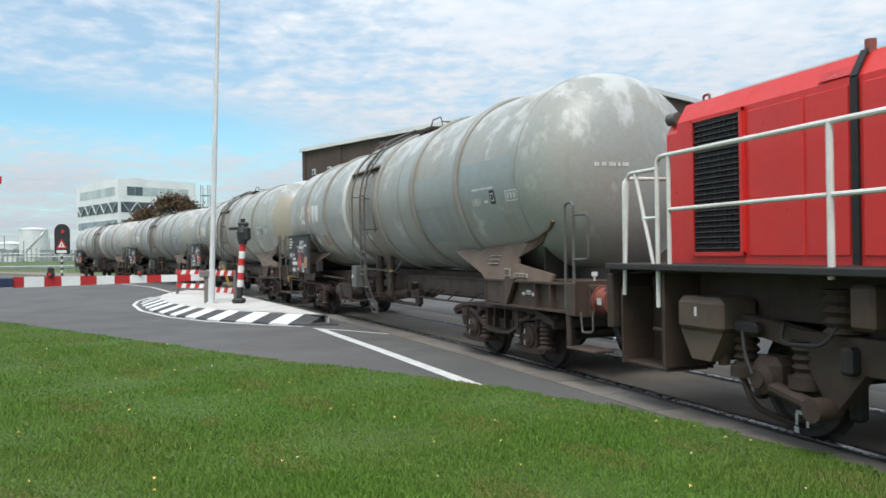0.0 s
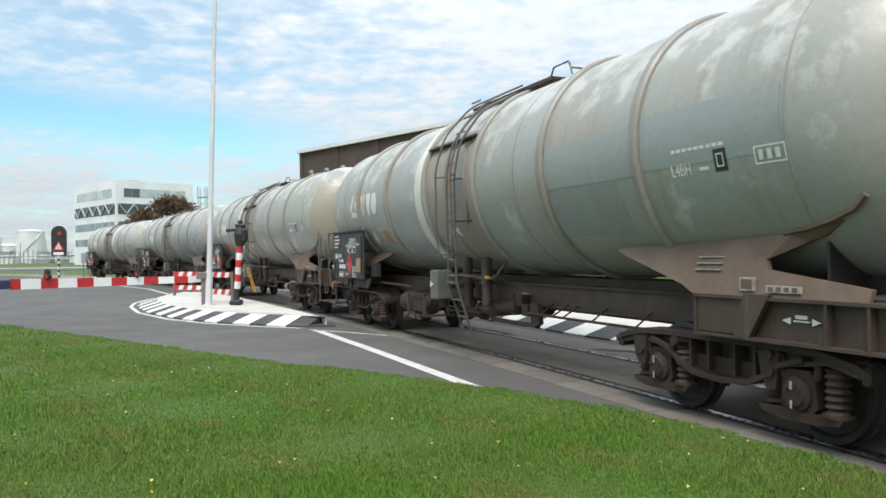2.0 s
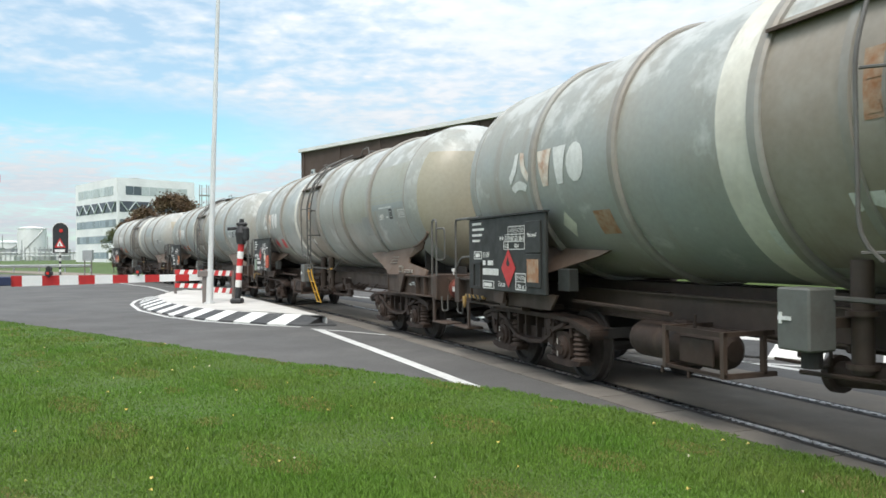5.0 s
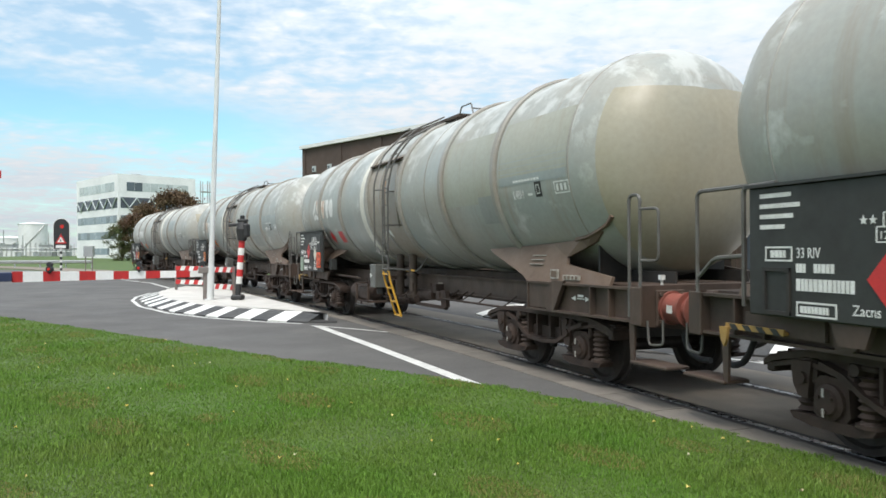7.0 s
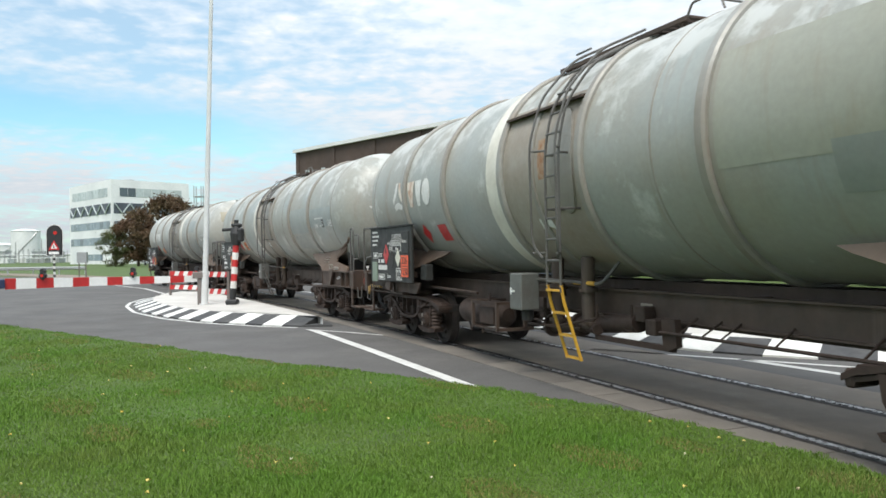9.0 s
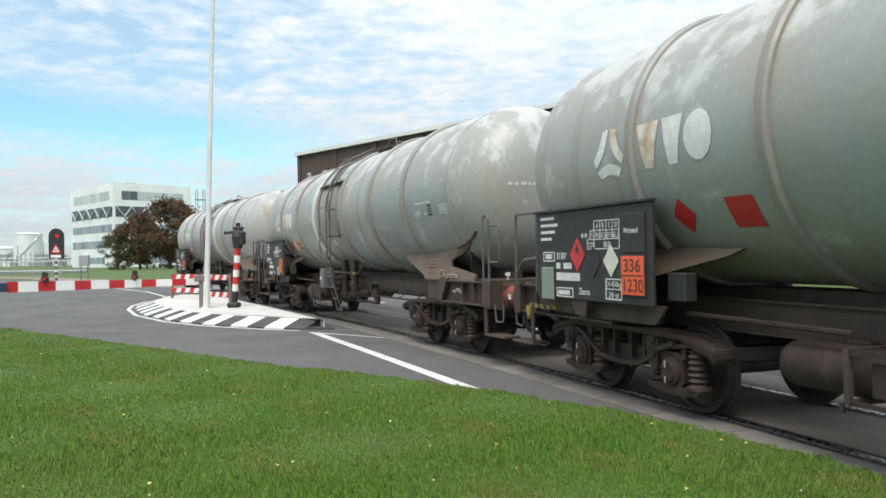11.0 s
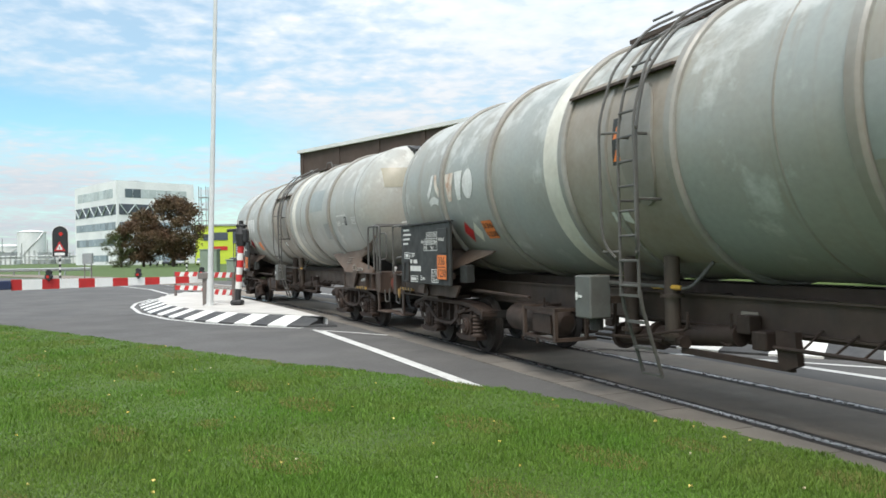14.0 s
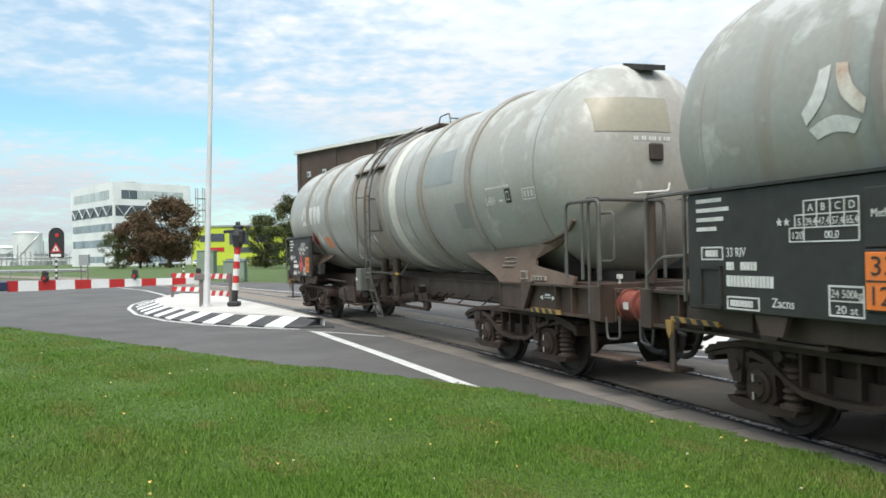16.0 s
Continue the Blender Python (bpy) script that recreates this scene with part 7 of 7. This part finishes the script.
storage_tank(-212.5, 400, 6.8, 15.8)
storage_tank(-236, 420, 7.5, 9)
storage_tank(-262, 430, 9, 11)
random.seed(5)
for k in range(16):
    x = -200 + k * 2.9
    y = 330 + random.uniform(-12, 12)
    sx, sz = random.uniform(2, 5.5), random.uniform(2.0, 5.8)
    e = empty("plant_shed", "small pale plant building beside pipe racks", "shed", "plant sheds on the horizon")
    bm = bmesh.new()
    box(bm, (x, y, sz / 2 - 0.1), (sx, 5, sz))
    part("wall", bm, STORE_WHITE if k % 3 else GALV, e)
    bm = bmesh.new()
    box(bm, (x, y, sz), (sx + 0.4, 5.4, 0.3))
    part("roof", bm, GALV, e)
for k in range(5):
    e = empty("pipe_rack", "grey steel pipe rack of the plant", "pipe rack", "pipe racks on the horizon")
    x0 = -181 + k * 9.4
    bm = bmesh.new()
    for j in range(5):
        for dy in (0, 3):
            rod(bm, (x0 + j * 2, 300 + dy, -0.1), (x0 + j * 2, 300 + dy, 3.4 + (k * 37 % 5) * 0.5), 0.13, 5)
        rod(bm, (x0 + j * 2, 300, 3.0), (x0 + j * 2, 303, 3.0), 0.13, 5)
    part("support", bm, GALV, e)
    bm = bmesh.new()
    for z, y in ((3.2, 300.4), (3.2, 301.5), (3.2, 302.6), (1.9, 300.5), (1.9, 302)):
        rod(bm, (x0 - 0.6, y, z), (x0 + 8.6, y, z), 0.2, 8)
    part("pipe", bm, STORE_WHITE, e)
for k, (x, h) in enumerate(((-205, 12), (-196, 9.5), (-184, 11))):
    bm = bmesh.new()
    rod(bm, (x, 360, -0.1), (x, 360, h), 0.35, 8, 0.2)
    tagged(finish("plant_mast", bm, GALV), "slim grey mast of the plant", "mast", "plant masts")

# ---- parked cars, far off ----


def car(x, y, rz, paint, label):
    c = empty("car", label, "car", "parked cars")
    c.matrix_basis = pose(x, y, -0.05, 0, 0, rz)
    bm = bmesh.new()
    pr = [(-2.1, 0.35), (-2.15, 0.75), (-1.9, 0.92), (-1.2, 0.98), (1.3, 0.95), (2.0, 0.82), (2.1, 0.5), (2.0, 0.3)]
    prism(bm, [(a, -0.85, z) for a, z in pr], (0, 1.7, 0))
    bmesh.ops.bevel(bm, geom=list(bm.edges), offset=0.05, segments=1, affect="EDGES")
    part("body", bm, paint, c)
    bm = bmesh.new()
    prism(bm, [(a, -0.72, z) for a, z in ((-1.75, 0.93), (-1.25, 1.42), (0.35, 1.44), (1.1, 0.94))], (0, 1.44, 0))
    part("window", bm, GLASS, c)
    bm = bmesh.new()
    prism(bm, [(a, -0.68, z) for a, z in ((-1.3, 1.42), (-1.1, 1.47), (0.2, 1.48), (0.4, 1.43))], (0, 1.36, 0))
    part("roof", bm, paint, c)
    for a in (-1.3, 1.3):
        for s in (-0.78, 0.78):
            bm = bmesh.new()
            rod(bm, (a, s - 0.1, 0.33), (a, s + 0.1, 0.33), 0.33, 16)
            part("wheel", bm, TYRE, c)
    return c


for k in range(9):
    paint, nm = ((CAR_WHITE, "white"), (CAR_DARK, "dark"), (CAR_SILVER, "silver"))[k % 3]
    car(-62 + k * 3.4, 164 + (k % 2) * 2, 80 + k * 7, paint, nm + " car parked in front of the buildings")
car(20.5, 33.5, 10, CAR_WHITE, "white car parked beyond the railway")
car(26.5, 36.0, 10, CAR_DARK, "dark car parked beyond the railway")

# ---- near lawn: blades, dry tufts and fallen leaves ----


def inside_lawn(x, y):
    ex = np.interp(y, [p[1] for p in LAWN[::-1]], [p[0] for p in LAWN[::-1]], left=9.0)
    return x < ex + 0.03 + 0.05 * np.sin(y * 6.1 + 1.0) + 0.04 * np.sin(y * 15.3) + 0.025 * np.sin(y * 37.0 + x * 9)


def grass(name, count, seed, h0, h1, material, label, clump=None, fan=(-0.60, 0.56), near=4.2, far=21):
    rnd = np.random.RandomState(seed)
    xs, ys = [], []
    have = 0
    while have < count:
        m = count
        r = near + far * rnd.uniform(0, 1, m) ** 1.7
        a = rnd.uniform(fan[0], fan[1], m)
        x, y = r * np.sin(a), r * np.cos(a)
        ok = inside_lawn(x, y)
        if clump is not None:
            nz = np.sin(x * 2.1 + 1.3) * np.sin(y * 2.7) + np.sin(x * 5.1 + y * 3.3) * 0.6
            ok &= nz > clump
        xs.append(x[ok])
        ys.append(y[ok])
        have += int(ok.sum())
    x, y = np.concatenate(xs)[:count], np.concatenate(ys)[:count]
    r = np.hypot(x, y)
    patch = 0.75 + 0.35 * np.sin(x * 1.7 + 0.5 * np.sin(y * 2.3)) * np.sin(y * 1.9 + 1.0)
    h = rnd.uniform(h0, h1, count) * patch
    wd = rnd.uniform(0.0018, 0.0036, count) * (0.7 + r / 12)
    a = rnd.uniform(0, 2 * np.pi, count)
    lean = rnd.uniform(0.1, 0.75, count) * h
    b = rnd.uniform(0, 2 * np.pi, count)
    z = np.full(count, 0.010)
    p0 = np.stack([x - wd * np.cos(a), y - wd * np.sin(a), z], 1)
    p1 = np.stack([x + wd * np.cos(a), y + wd * np.sin(a), z], 1)
    mx_, my_ = x + 0.35 * lean * np.cos(b), y + 0.35 * lean * np.sin(b)
    p2 = np.stack([mx_ + wd * 0.7 * np.cos(a), my_ + wd * 0.7 * np.sin(a), z + h * 0.6], 1)
    p3 = np.stack([mx_ - wd * 0.7 * np.cos(a), my_ - wd * 0.7 * np.sin(a), z + h * 0.6], 1)
    p4 = np.stack([x + lean * np.cos(b), y + lean * np.sin(b), z + h], 1)
    v = np.stack([p0, p1, p2, p3, p4], 1).reshape(-1, 3)
    i = np.arange(count) * 5
    loops = np.stack([i, i + 1, i + 2, i + 3, i + 3, i + 2, i + 4], 1).reshape(-1)
    starts = np.stack([np.arange(count) * 7, np.arange(count) * 7 + 4], 1).reshape(-1)
    totals = np.tile([4, 3], count)
    me = bpy.data.meshes.new(name)
    me.vertices.add(len(v))
    me.vertices.foreach_set("co", v.astype(np.float32).ravel())
    me.loops.add(len(loops))
    me.loops.foreach_set("vertex_index", loops.astype(np.int32))
    me.polygons.add(len(starts))
    me.polygons.foreach_set("loop_start", starts.astype(np.int32))
    me.polygons.foreach_set("loop_total", totals.astype(np.int32))
    me.update(calc_edges=True)
    me.validate()
    me.materials.append(material)
    return tagged(new(name, me), label, "grass", kind="stuff")


grass("grass", 380000, 11, 0.022, 0.058, BLADE, "dense short green lawn grass")
grass("grass_behind", 110000, 14, 0.022, 0.058, BLADE, "short green lawn grass round the standpoint", None, (0.56, 5.68), 0.3, 16)
grass("dry_grass", 34000, 12, 0.02, 0.05, DRY, "straw-coloured dry blades in bare patches", 0.75)
rnd = np.random.RandomState(21)
made = 0
while made < 44:
    r, a = 5.0 + 12 * rnd.uniform() ** 1.3, rnd.uniform(-0.55, 0.5)
    x, y = r * math.sin(a), r * math.cos(a)
    if not inside_lawn(x, y):
        continue
    s = rnd.uniform(0.009, 0.02)
    q = rnd.uniform(0, 6.28)
    bm = bmesh.new()
    pts = []
    for k in range(7):
        t = q + k * 2 * math.pi / 7
        rr = s * (1.0 if k % 2 else 0.7)
        pts.append((x + rr * math.cos(t), y + rr * math.sin(t) * 0.7, 0.044 + 0.01 * math.sin(t * 2 + q)))
    prism(bm, pts, (0, 0, 0.002))
    tagged(finish("fallen_leaf", bm, FALLEN if made % 5 else FALLEN_PALE), "small yellow fallen leaf lying in the grass" if made % 5 else "small pale fallen leaf lying in the grass", "leaf", "fallen leaves on the lawn")
    made += 1


def motions():
    times = [g[0] for g in GONE]
    for i, w in enumerate(WAGONS):
        walk(w, [(t, on_track(S0 + i * PITCH - gone(t))) for t in times])
    walk(LOCO, [(t, on_track(S0 - 16.9 - gone(t), 4.28)) for t in times])
    for ob, u, z, r in SPIN:
        walk(ob, [(k / 10, pose(u, 0, z, 0, -math.degrees(gone(k / 10) / r), 0)) for k in range(161)])


motions()
